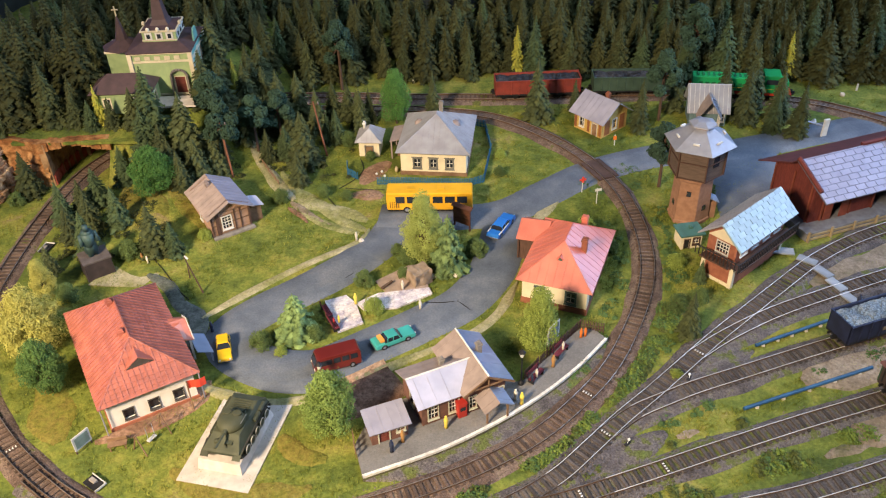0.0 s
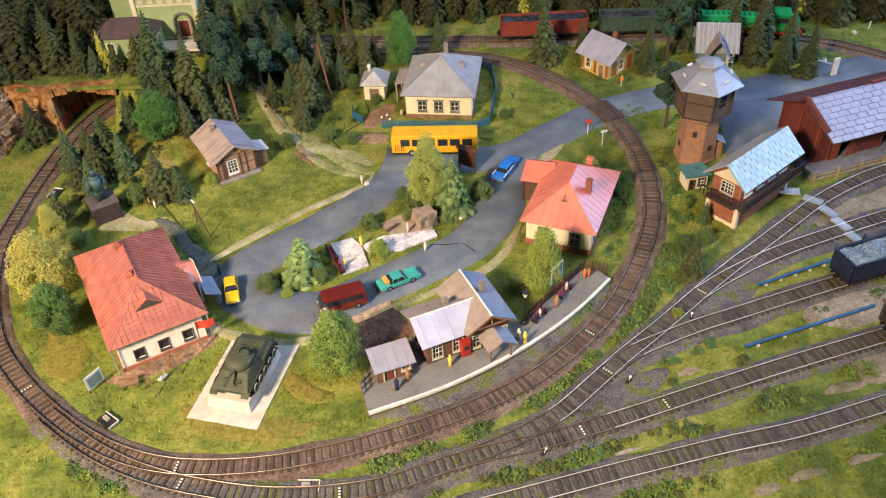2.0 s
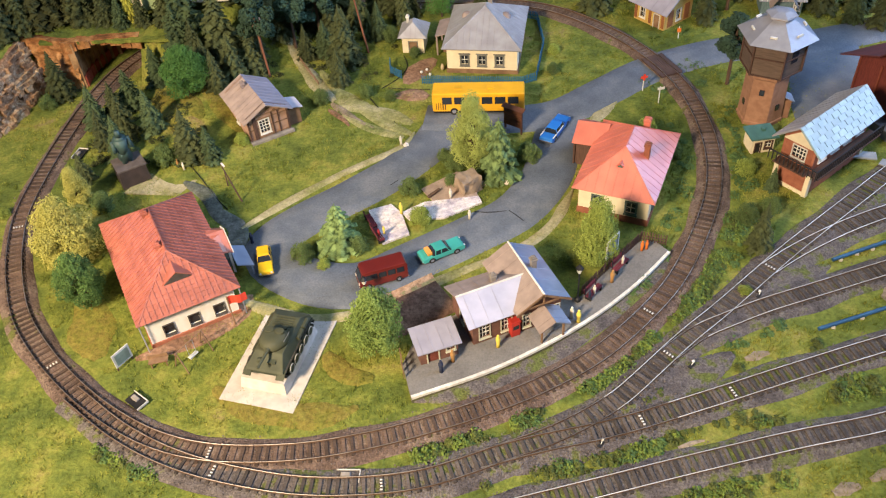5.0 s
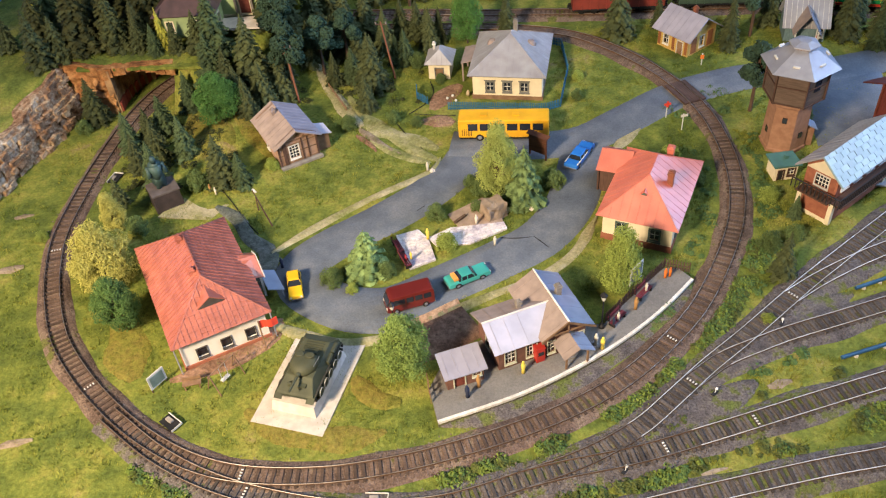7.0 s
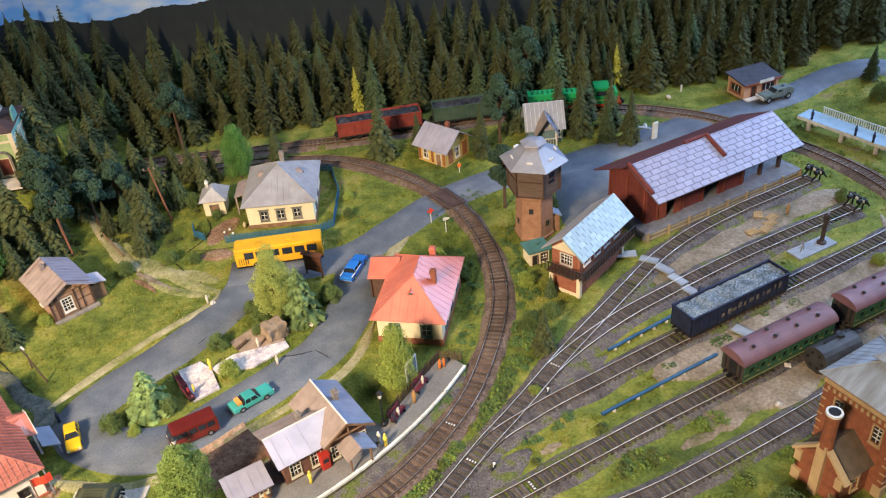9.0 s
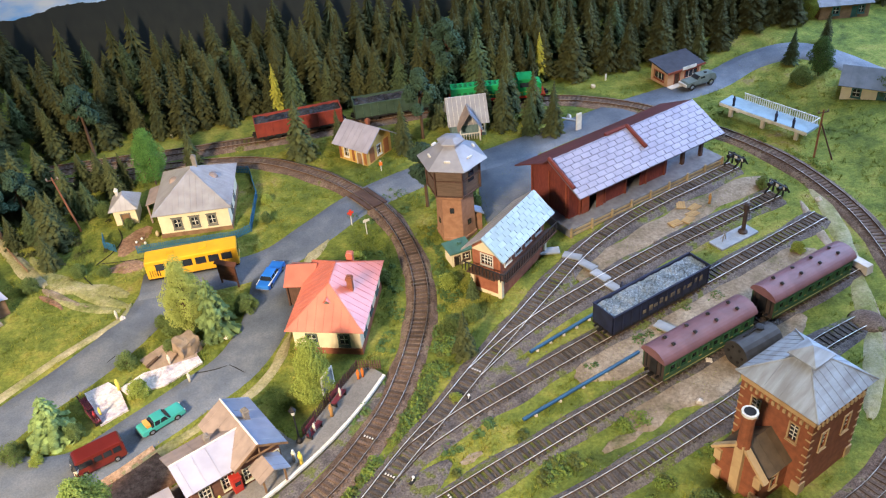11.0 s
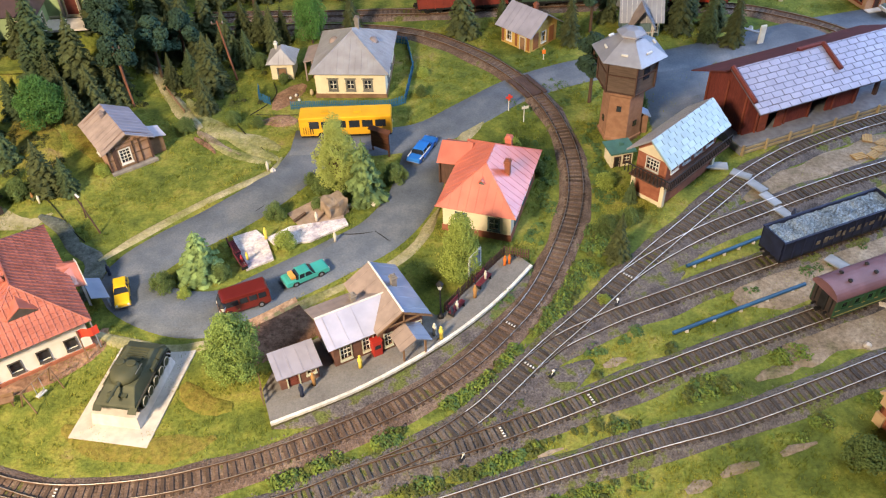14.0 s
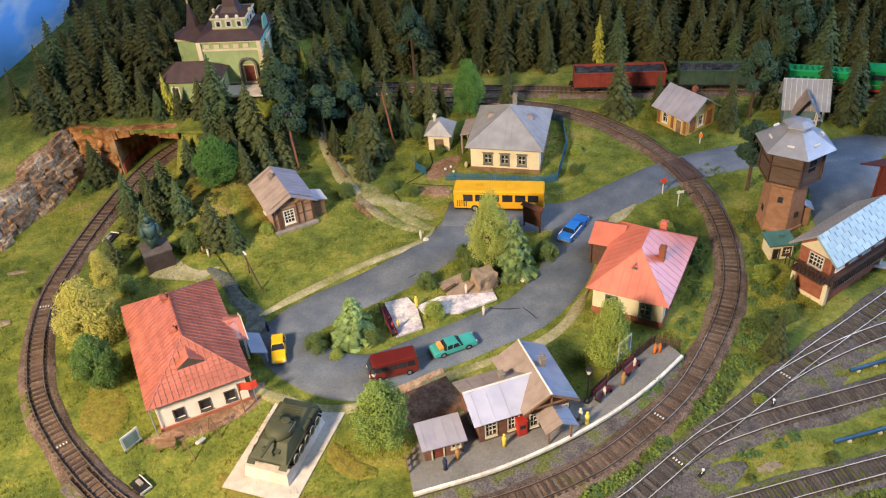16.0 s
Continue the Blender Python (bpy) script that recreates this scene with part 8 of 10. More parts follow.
# ---- station platform ----
def platform():
    t = thing("station_platform", 0, 0, 0, 0, "curved grey station platform with a white edge", "platform")
    edge = [p for p, w in spline([(-7.9, 50.0), (-0.6, 53.2), (5.7, 57.1), (10.2, 60.7), (13.9, 64.4), (17.1, 68.3)], 0.8)]
    inner = [p for p, w in spline([(-9.0, 53.8), (-7.6, 57.2), (-3.5, 60.4), (1.5, 63.6), (4.6, 64.6), (7.0, 61.6), (9.2, 64.2), (11.6, 67.2), (14.2, 69.8), (16.6, 69.4)], 0.8)]
    bm = bmesh.new()
    prism(bm, [(p.x, p.y) for p in edge] + [(p.x, p.y) for p in reversed(inner)], -0.1, 0.72)
    part("deck", bm, ramp_mat("worn_platform_asphalt", [(0.0, (0.115, 0.11, 0.105)), (0.5, (0.155, 0.148, 0.14)), (1.0, (0.21, 0.195, 0.18))], 500, 0.2, 0.75, (6.0, 30.0), 0.9), t)
    bm = bmesh.new()
    rows = []
    L = spline([(-7.9, 50.0), (-0.6, 53.2), (5.7, 57.1), (10.2, 60.7), (13.9, 64.4), (17.1, 68.3)], 0.8)
    for p, w in L:
        s = V3((w.y, -w.x, 0))
        rows.append([bm.verts.new(p + s * d + V3((0, 0, z))) for d, z in ((0.08, 0.5), (0.08, 0.78), (-0.22, 0.78), (-0.22, 0.7))])
    for a, b in zip(rows, rows[1:]):
        for i in range(3):
            bm.faces.new((a[i], b[i], b[i + 1], a[i + 1]))
    part("edge_strip", bm, mat("worn_white_paint", (0.82, 0.80, 0.74), (0.6, 0.56, 0.5), 200, 0.7, 0, 0.3, 40, 0.7), t, "worn white edge line")
    bm = bmesh.new()
    rows = []
    for p, w in L:
        s = V3((w.y, -w.x, 0))
        rows.append([bm.verts.new(p + s * d + V3((0, 0, z))) for d, z in ((0.05, -0.2), (0.05, 0.5))])
    for a, b in zip(rows, rows[1:]):
        bm.faces.new((a[0], b[0], b[1], a[1]))
    part("face_wall", bm, mat("mossy_platform_wall", (0.12, 0.12, 0.05), (0.07, 0.06, 0.04), 160, 0.9, 0, 0.5), t)


platform()


def picket(name, pts, m, label, h=0.9, gap=0.22, z=0.0, rail_z=(0.25, 0.65), post=True, width=0.12, follow=False):
    t = thing(name, 0, 0, 0, 0, label, "fence", "fences")
    for (xa, ya), (xb, yb) in zip(pts, pts[1:]):
        L = math.hypot(xb - xa, yb - ya)
        ang = math.degrees(math.atan2(yb - ya, xb - xa))
        n = max(2, int(L / gap))
        za, zb = ((height(xa, ya), height(xb, yb)) if follow else (z, z))
        bm = bmesh.new()
        box(bm, 0, 0, 0, width, 0.07, h)
        me = mesh_of("picket", bm, m)
        for i in range(n + 1):
            f = i / n
            piece("picket", me, t, pose((xa + (xb - xa) * f) * U, (ya + (yb - ya) * f) * U, (za + (zb - za) * f - 0.05) * U, random.uniform(-3, 3), 0, ang + random.uniform(-4, 4)))
        for rz in rail_z:
            bm = bmesh.new()
            rod(bm, (xa, ya, za + rz), (xb, yb, zb + rz), 0.06, 4)
            part("fence_rail", bm, m, t)
    return t


blue_fence = mat("blue_fence_paint", (0.035, 0.15, 0.27), (0.025, 0.11, 0.2), 120, 0.7)
picket("picket_fence", [(-15.0, 106.0), (-14.8, 103.9), (-13.2, 102.6)], blue_fence, "blue wooden picket fence beside the yard gate", 1.3, 0.24)
picket("picket_fence", [(-10.3, 101.2), (2.6, 100.4), (4.6, 101.3), (5.9, 110.1), (5.2, 117.2), (2.5, 118.4)], blue_fence, "blue wooden picket fence round the cream house", 1.3, 0.24)
picket("platform_fence", [(7.7, 62.3), (11.2, 66.4), (14.3, 69.9), (16.7, 69.2)], dark_wood, "dark brown wooden fence along the platform", 1.3, 0.26, 0.7)
picket("platform_fence", [(-9.2, 54.4), (-8.7, 52.2)], log_wood, "brown timber rail fence at the platform end", 1.5, 0.7, 0.7, (0.5, 1.1), width=0.2)
picket("wattle_fence", [(-27.6, 107.2), (-24.2, 101.2)], log_wood, "rough brown rail fence beside the footpath", 0.9, 1.2, 0.1, (0.4, 0.75), follow=True)


def bench(x, y, rz, m, z=0.72):
    t = thing("bench", x, y, z, rz, "red painted platform bench with slatted back", "bench", "benches")
    for i in range(3):
        bm = bmesh.new()
        box(bm, 0, -0.2 + i * 0.2, 0.5, 2.2, 0.16, 0.07)
        part("seat_slat", bm, m, t)
    for i in range(2):
        bm = bmesh.new()
        box(bm, 0, 0.42 + i * 0.05, 0.75 + i * 0.3, 2.2, 0.06, 0.2)
        part("back_slat", bm, m, t)
    for xx in (-0.9, 0.9):
        bm = bmesh.new()
        box(bm, xx, 0.05, 0, 0.12, 0.7, 0.5), box(bm, xx, 0.42, 0.5, 0.12, 0.1, 0.8)
        part("leg", bm, black_iron, t)


bench_red = mat("bench_red", (0.16, 0.028, 0.04), (0.11, 0.02, 0.03), 100, 0.6)
bench(8.9, 62.3, 52, bench_red)
bench(11.8, 65.9, 52, bench_red)
bench(-14.0, 73.4, 118, bench_red, 0.25)
bench(-13.0, 71.2, 118, bench_red, 0.25)


def street_lamp(x, y, z, h, label, twin=False):
    t = thing("street_lamp", x, y, z, 0, label, "street lamp", "street lamps")
    bm = bmesh.new()
    lathe(bm, [(0.3, 0), (0.3, 0.3), (0.14, 0.5), (0.09, 0.9), (0.07, h - 0.9), (0.12, h - 0.8)], 8)
    part("post", bm, black_iron, t)
    bm = bmesh.new()
    lathe(bm, [(0.16, h - 0.8), (0.3, h - 0.3), (0.3, h - 0.2)], 6)
    ln = part("lantern", bm, mat("lamp_glass", (0.75, 0.74, 0.66), (0.6, 0.6, 0.55), 40, 0.2), t)
    bm = bmesh.new()
    lathe(bm, [(0.4, h - 0.2), (0.1, h + 0.15), (0.03, h + 0.35)], 6)
    part("cap", bm, black_iron, ln)


street_lamp(7.3, 61.5, 0.72, 4.6, "black ornate lantern lamp on the platform")
street_lamp(-13.3, 62.3, 0.2, 3.0, "short black street lamp beside the road")


def poster(x, y, z, rz, w, h, legs, label, pic):
    t = thing("notice_board", x, y, z, rz, label, "notice board")
    bm = bmesh.new()
    box(bm, 0, 0, legs, w, 0.12, h)
    part("panel", bm, white_paint, t)
    bm = bmesh.new()
    box(bm, 0, -0.07, legs + 0.2, w - 0.4, 0.04, h - 0.4)
    part("sheet", bm, pic, t)
    for s in (-1, 1):
        bm = bmesh.new()
        box(bm, s * (w / 2 - 0.1), 0.08, 0, 0.12, 0.12, legs + h * 0.8)
        part("post", bm, dark_wood, t)


poster(11.0, 67.0, 0.3, 52, 2.2, 2.4, 1.2, "white framed poster board behind the platform fence", mat("poster_print", (0.32, 0.36, 0.34), (0.12, 0.14, 0.14), 80, 0.6, 0, 0, 60, 0.5))
poster(-35.3, 54.2, 0, 58, 1.9, 1.7, 0.5, "white framed notice board on the grass", mat("map_print", (0.30, 0.38, 0.32), (0.2, 0.26, 0.22), 80, 0.6, 0, 0, 60, 0.5))


def kiosk_box():
    t = thing("telephone_box", 1.2, 57.4, 0.72, 25, "bright red telephone box beside the station door", "telephone box")
    t.scale = (0.8, 0.8, 0.9)
    rm = paint("pillar_red", (0.42, 0.03, 0.02), 0.5)
    bm = bmesh.new()
    box(bm, 0, 0, 0, 1.15, 0.95, 2.0)
    bevelled(bm, 0.08)
    part("body", bm, rm, t)
    bm = bmesh.new()
    box(bm, 0, 0, 2.0, 1.3, 1.1, 0.18, 0, 0.85)
    part("top", bm, rm, t)
    bm = bmesh.new()
    box(bm, 0, -0.49, 1.05, 0.7, 0.04, 0.5)
    part("panel", bm, glass_mat(), t)


kiosk_box()


# ---- miniature figures, as plain turned pegs ----
def figurine(x, y, z, m, h=1.9, label="painted miniature figure standing"):
    bm = bmesh.new()
    h *= 0.86
    k = h / 1.9
    lathe(bm, [(0.24 * k, 0), (0.19 * k, 0.5 * k), (0.27 * k, 1.05 * k), (0.25 * k, 1.4 * k), (0.09 * k, 1.5 * k), (0.15 * k, 1.6 * k), (0.15 * k, 1.78 * k), (0.05 * k, 1.9 * k)], 8)
    solid("figurine", bm, m, x, y, z, 0, label, "figurine", "figurines", smooth=True)


dk_blue = mat("navy_cloth", (0.03, 0.04, 0.08), (0.02, 0.025, 0.05), 100, 0.8)
brown_c = mat("tan_cloth", (0.40, 0.22, 0.08), (0.3, 0.16, 0.06), 100, 0.8)
yellow_c = mat("yellow_cloth", (0.76, 0.60, 0.10), (0.6, 0.46, 0.08), 100, 0.7)
white_c = mat("white_cloth", (0.72, 0.68, 0.58), (0.55, 0.5, 0.42), 100, 0.8)
orange_c = mat("orange_cloth", (0.75, 0.2, 0.03), (0.6, 0.15, 0.03), 100, 0.7)
red_c = mat("red_cloth", (0.45, 0.04, 0.05), (0.35, 0.03, 0.04), 100, 0.8)
P = 0.72
for x, y, z, m, h, lb in ((-5.4, 52.9, P, dk_blue, 1.9, "navy painted miniature figure on the platform"), (-4.4, 54.1, P, brown_c, 1.9, "tan painted miniature figure by the shed"), (-0.3, 55.8, P, yellow_c, 1.9, "yellow painted miniature figure on the platform"), (6.6, 59.3, P, white_c, 1.8, "white painted miniature figure on the platform"), (7.2, 58.8, P, yellow_c, 1.9, "yellow painted miniature figure on the platform"), (8.9, 62.0, P + 0.5, white_c, 1.3, "pale painted miniature figure on a bench"), (10.8, 64.0, P, brown_c, 1.9, "tan painted miniature figure on the platform"), (12.0, 66.0, P + 0.5, white_c, 1.3, "pale painted miniature figure on a bench"), (8.4, 61.4, P + 0.5, dk_blue, 1.2, "blue painted miniature figure on a bench"), (14.2, 68.4, P, orange_c, 1.5, "orange painted miniature figure at the platform end"), (14.7, 68.6, P, orange_c, 1.4, "orange painted miniature figure at the platform end"), (-10.9, 75.1, 0.27, yellow_c, 1.8, "yellow painted miniature figure on the paving"), (-12.4, 71.4, 0.7, yellow_c, 1.2, "yellow painted miniature figure on a bench"), (-12.9, 71.0, 0.7, red_c, 1.2, "red painted miniature figure on a bench"), (-3.4, 74.0, 0.3, white_c, 1.5, "white painted miniature figure at the kerb"), (-5.6, 77.6, 0.3, white_c, 1.5, "white painted miniature figure on the sandy patch"), (-12.0, 87.7, 0.2, white_c, 1.5, "pale painted miniature figure beside the footpath"), (-37.6, 83.4, 0.3, white_c, 1.3, "pale painted miniature figure beside the monument"), (-38.4, 83.9, 0.3, brown_c, 1.4, "tan painted miniature figure beside the monument"), (45.9, 73.6, 0.2, dk_blue, 1.9, "navy painted miniature figure on the crossing slabs"), (64.1, 87.2, 0.2, brown_c, 1.8, "grey painted miniature figure beside the pallets"), (78.6, 107.8, 2.1, dk_blue, 1.9, "navy painted miniature figure on the halt"), (81.7, 101.2, 2.1, dk_blue, 1.9, "navy painted miniature figure on the halt"), (82.9, 98.6, 2.1, dk_blue, 1.9, "navy painted miniature figure on the halt"), (-26.6, 70.6, 0.3, dk_blue, 1.7, "blue painted miniature figure beside the yellow car"), (40.8, 116.0, 0.2, red_c, 1.5, "red painted miniature figure beside the cottage")):
    figurine(x, y, z, m, h, lb)
for x, y in ((-10.6, 103.6), (-9.4, 103.0), (-9.9, 104.2)):
    bm = bmesh.new()
    lathe(bm, [(0.06, 0), (0.2, 0.16), (0.17, 0.32), (0.06, 0.4)], 8)
    solid("hen_figurine", bm, white_paint, x, y, 0.1, 0, "tiny white hen figure in the yard", "figurine", "hens", smooth=True)
bm = bmesh.new()
lathe(bm, [(0.15, 0), (0.27, 0.25), (0.25, 0.6), (0.1, 0.9)], 8)
solid("goat_figurine", bm, mat("pale_tan", (0.5, 0.4, 0.25)), -7.8, 104.4, 0.1, 0, "pale tan goat figure beside the house", "figurine", smooth=True)


t = thing("notice_board", 1.5, 90.1, 0.2, -33, "dark brown wooden notice board on two posts", "notice board")
board_wood = mat("red_brown_board", (0.14, 0.055, 0.03), (0.09, 0.035, 0.02), 90, 0.7, 0, 0.4, stretch=(1, 1, 6))
for x in (-1.15, 1.15):
    bm = bmesh.new()
    box(bm, x, 0, -0.2, 0.18, 0.18, 3.5)
    part("post", bm, board_wood, t)
for i in range(5):
    bm = bmesh.new()
    box(bm, 0, -0.1, 0.75 + i * 0.46, 2.5, 0.1, 0.43)
    part("plank", bm, board_wood, t)
bm = bmesh.new()
slab(bm, [(-1.5, -0.35, 3.2), (1.5, -0.35, 3.2), (1.5, 0.3, 3.45), (-1.5, 0.3, 3.45)], 0.08)
part("cap_board", bm, board_wood, t)


# ---- paving, monument and garden things ----
def paving(x, y, rz, nx, ny, s, m, label, z=0.2):
    t = thing("paving", x, y, z, rz, label, "paving")
    for i in range(nx):
        for j in range(ny):
            bm = bmesh.new()
            box(bm, (i - nx / 2 + 0.5) * s, (j - ny / 2 + 0.5) * s, random.uniform(-0.02, 0.02), s - 0.04, s - 0.04, 0.12)
            part("slab", bm, m, t)


pale_slab = ramp_mat("pale_pink_gravel", [(0.0, (0.28, 0.25, 0.33)), (0.35, (0.50, 0.45, 0.49)), (0.65, (0.66, 0.61, 0.60)), (1.0, (0.74, 0.70, 0.66))], 300, 0.8, 0.9, (30.0, 110.0), 0.7)
for pts, m, zz, lb in (([(-14.6, 75.7), (-12.2, 76.7), (-10.9, 75.2), (-9.8, 71.8), (-12.5, 70.3)], pale_slab, 0.26, "pale worn gravel square with a bench"), ([(-10.9, 75.3), (-8.5, 77.0), (-2.5, 77.9), (-2.1, 76.8), (-6.2, 74.3), (-9.9, 74.0)], pale_slab, 0.24, "pale worn gravel strip on the road island"), ([(-9.0, 79.3), (-5.1, 82.3), (-3.1, 80.4), (-2.5, 77.6), (-7.4, 76.9)], mat("pinkish_sand", (0.40, 0.30, 0.235), (0.30, 0.22, 0.17), 120, 0.95, 0, 0.6, 20, 0.7), 0.22, "pinkish sandy patch on the road island")):
    bm = bmesh.new()
    prism(bm, pts[::-1], 0.0, zz)
    solid("gravel_patch", bm, m, 0, 0, 0, 0, lb, "gravel", kind="structure")
bm = bmesh.new()
box(bm, 0, 0, -0.3, 2.6, 2.3, 1.9, 0, 0.86)
bmesh.ops.subdivide_edges(bm, edges=bm.edges[:], cuts=5, use_grid_fill=True)
for v in bm.verts:
    v.co += V3((noise.noise(v.co * 1.1), noise.noise(v.co * 1.1 + V3((7, 0, 0))), 0.6 * noise.noise(v.co * 1.3 + V3((0, 9, 0))))) * 0.28 + V3((noise.noise(v.co * 4.0), noise.noise(v.co * 4.0 + V3((3, 0, 0))), 0)) * 0.08
solid("boulder", bm, mat("sandy_rock", (0.34, 0.26, 0.19), (0.22, 0.165, 0.12), 90, 0.95, 0, 0.7, 20, 0.6), -3.7, 79.4, 0.3, 35, "squared sandy brown rock on the road island", "boulder")
bm = bmesh.new()
rod(bm, (-0.9, 0, 0.2), (0.8, 0.2, 0.3), 0.2, 7, 0.16)
solid("log", bm, bark, -7.4, 78.2, 0.2, 40, "short brown log on the sandy patch", "log")
tree("bush", BUSH[0], -5.6, 80.2, 1.7, "small dark shrub on the sandy patch", "bushes", z=0.1)


def monument():
    t = thing("monument_pedestal", -43.4, 82.2, 0, 35, "dark stone monument pedestal", "pedestal")
    dm = mat("dark_granite", (0.055, 0.04, 0.04), (0.035, 0.028, 0.028), 120, 0.5)
    bm = bmesh.new()
    box(bm, 0, 0, -0.2, 3.4, 3.0, 2.6, 0, 0.93)
    part("block", bm, dm, t)
    bm = bmesh.new()
    box(bm, 0, 0, 2.4, 3.4, 3.0, 0.2)
    part("capping", bm, mat("dark_capping_stone", (0.13, 0.11, 0.105), (0.09, 0.075, 0.07), 120, 0.7), t)
    bm = bmesh.new()
    for a, b, r0, r1 in (((-0.3, 0, 0), (-0.25, 0, 1.7), 0.34, 0.4), ((0.35, 0.15, 0), (0.25, 0, 1.7), 0.34, 0.4), ((0, 0, 1.4), (0, 0, 3.3), 0.62, 0.85), ((0, 0.25, 0.5), (0, 0.1, 3.2), 0.85, 0.6), ((0, 0, 3.3), (0, -0.05, 3.7), 0.85, 0.25), ((0, -0.05, 3.6), (0, -0.08, 4.4), 0.36, 0.3), ((-0.8, 0, 3.2), (-0.95, -0.35, 1.9), 0.3, 0.24), ((0.8, 0, 3.2), (1.0, -0.3, 1.9), 0.3, 0.24)):
        rod(bm, a, b, r0, 9, r1)
    for v in bm.verts:
        v.co += 0.1 * V3((noise.noise(v.co * 1.7), noise.noise(v.co * 1.7 + V3((5, 0, 0))), 0))
    solid("statue", bm, mat("verdigris", (0.07, 0.13, 0.125), (0.04, 0.075, 0.075), 90, 0.55), -43.4, 82.2, 2.6, 35, "blue-grey weathered statue as a plain form", "statue", smooth=True)


monument()
bm = bmesh.new()
prism(bm, [(-43.8, 79.4), (-37.2, 78.8), (-35.6, 81.6), (-38.8, 84.0), (-42.0, 83.6)], -0.1, 0.16)
solid("gravel_patch", bm, pale_path, 0, 0, 0, 0, "pale gravel before the monument", "gravel", kind="structure")
road("ditch", [(-37, 81.2), (-34, 79.2), (-31.6, 75.6), (-29.0, 73.6), (-28.4, 70.6), (-28.8, 66)], 1.6, 0.13, ramp_mat("grey_blue_gravel", [(0.0, (0.06, 0.075, 0.05)), (0.5, (0.115, 0.125, 0.105)), (1.0, (0.21, 0.215, 0.195))], 350, 0.8, 0.9, (10.0, 60.0), 0.5), "grey gravel ditch path behind the red-roofed house", "path", 0.5, 0.4)
road("yard", [(-34.6, 54.9), (-31.5, 56.3), (-28, 58.5), (-25.6, 61.0), (-25.3, 63.6)], 2.0, 0.1, plough, "bare earth strip before the red-roofed house", "earth", 0.8, 0.5)
road("yard", [(-12.6, 101.2), (-10.8, 105), (-8.6, 108)], 3.4, 0.08, plough, "trodden brown yard of the cream house", "earth", 1.0, 0.5)
road("yard", [(-14, 98.5), (-11, 98.6), (-8.8, 97.6)], 3.0, 0.1, plough, "reddish earth beside the bus stop", "earth", 0.8, 0.5)
road("earth", [(-22.0, 95.6), (-19.6, 93.2), (-18.6, 91.4)], 0.9, 0.1, plough, "reddish earth strip beside the cabin", "earth", 0.6, 0.8)
road("footpath", [(75.4, 84), (73.5, 76), (72.6, 68), (69.6, 60), (66.4, 52)], 0.9, 0.1, dirt, "reddish earth footpath beside the outer track", "footpath", 0.5, 0.6)

for x, y, n, wd in ((23.0, 55.3, 1.2, 0.9), (15.9, 46.0, 1.4, 0.8), (9.5, 43.4, 1.6, 1.1), (37.6, 53.1, 2.6, 1.2), (31.2, 43.4, 2.2, 1.0), (27.4, 42.0, 1.6, 1.3), (36.5, 45.0, 2.0, 1.2), (-58.5, 70.5, 1.8, 1.4), (-60.5, 80.0, 1.5, 1.0), (-47.0, 47.5, 2.0, 1.2)):
    road("earth", [(x - n, y - 0.3 * n), (x - 0.3 * n, y + 0.1), (x + 0.4 * n, y + 0.05 * n), (x + n, y + 0.35 * n)], wd, 0.1, dirt, "bare sandy patch in the grass", "earth", 0.7, 0.9)


def swing():
    t = thing("swing_frame", -28.9, 55.0, 0, 60, "thin brown wooden swing frame on the grass", "swing")
    for x in (-1.6, 1.6):
        for y in (-0.9, 0.9):
            bm = bmesh.new()
            rod(bm, (x, y, 0), (x, 0, 2.4), 0.07, 5)
            part("leg", bm, log_wood, t)
    bm = bmesh.new()
    rod(bm, (-1.8, 0, 2.4), (1.8, 0, 2.4), 0.07, 5)
    part("top_bar", bm, log_wood, t)
    bm = bmesh.new()
    rod(bm, (-0.4, 0, 0.6), (-0.4, 0, 2.4), 0.03, 4), rod(bm, (0.4, 0, 0.6), (0.4, 0, 2.4), 0.03, 4)
    box(bm, 0, 0, 0.5, 1.0, 0.4, 0.1)
    part("swing_seat", bm, white_paint, t)
    t = thing("garden_bench", -32.0, 54.2, 0, 15, "small brown garden bench on the grass", "bench")
    bm = bmesh.new()
    box(bm, 0, 0, 0.65, 1.8, 0.6, 0.1)
    part("seat", bm, log_wood, t)
    bm = bmesh.new()
    box(bm, 0, 0.32, 0.85, 1.8, 0.08, 0.4)
    part("backrest", bm, log_wood, t)
    for x in (-0.7, 0.7):
        for y in (-0.25, 0.25):
            bm = bmesh.new()
            box(bm, x, y, 0, 0.1, 0.1, 0.66)
            part("leg", bm, log_wood, t)
    t = thing("flag", -25.9, 59.2, 0, 20, "red flag on a thin brown pole", "flag")
    bm = bmesh.new()
    rod(bm, (0, 0, 0), (0, 0, 4.0), 0.08, 5)
    part("pole", bm, log_wood, t)
    bm = bmesh.new()
    g = [[bm.verts.new((i * 0.3, 0.12 * math.sin(i * 1.3), 2.9 + j * 1.0)) for j in range(2)] for i in range(7)]
    for a, b in zip(g, g[1:]):
        bm.faces.new((a[0], b[0], b[1], a[1]))
    thicken(bm, 0.04)
    part("cloth", bm, paint("flag_red", (0.7, 0.06, 0.03), 0.7), t)


swing()


red_pole_wood = mat("red_brown_pole_wood", (0.30, 0.125, 0.075), (0.20, 0.085, 0.05), 120, 0.8, 0, 0.4, stretch=(4, 4, 1))


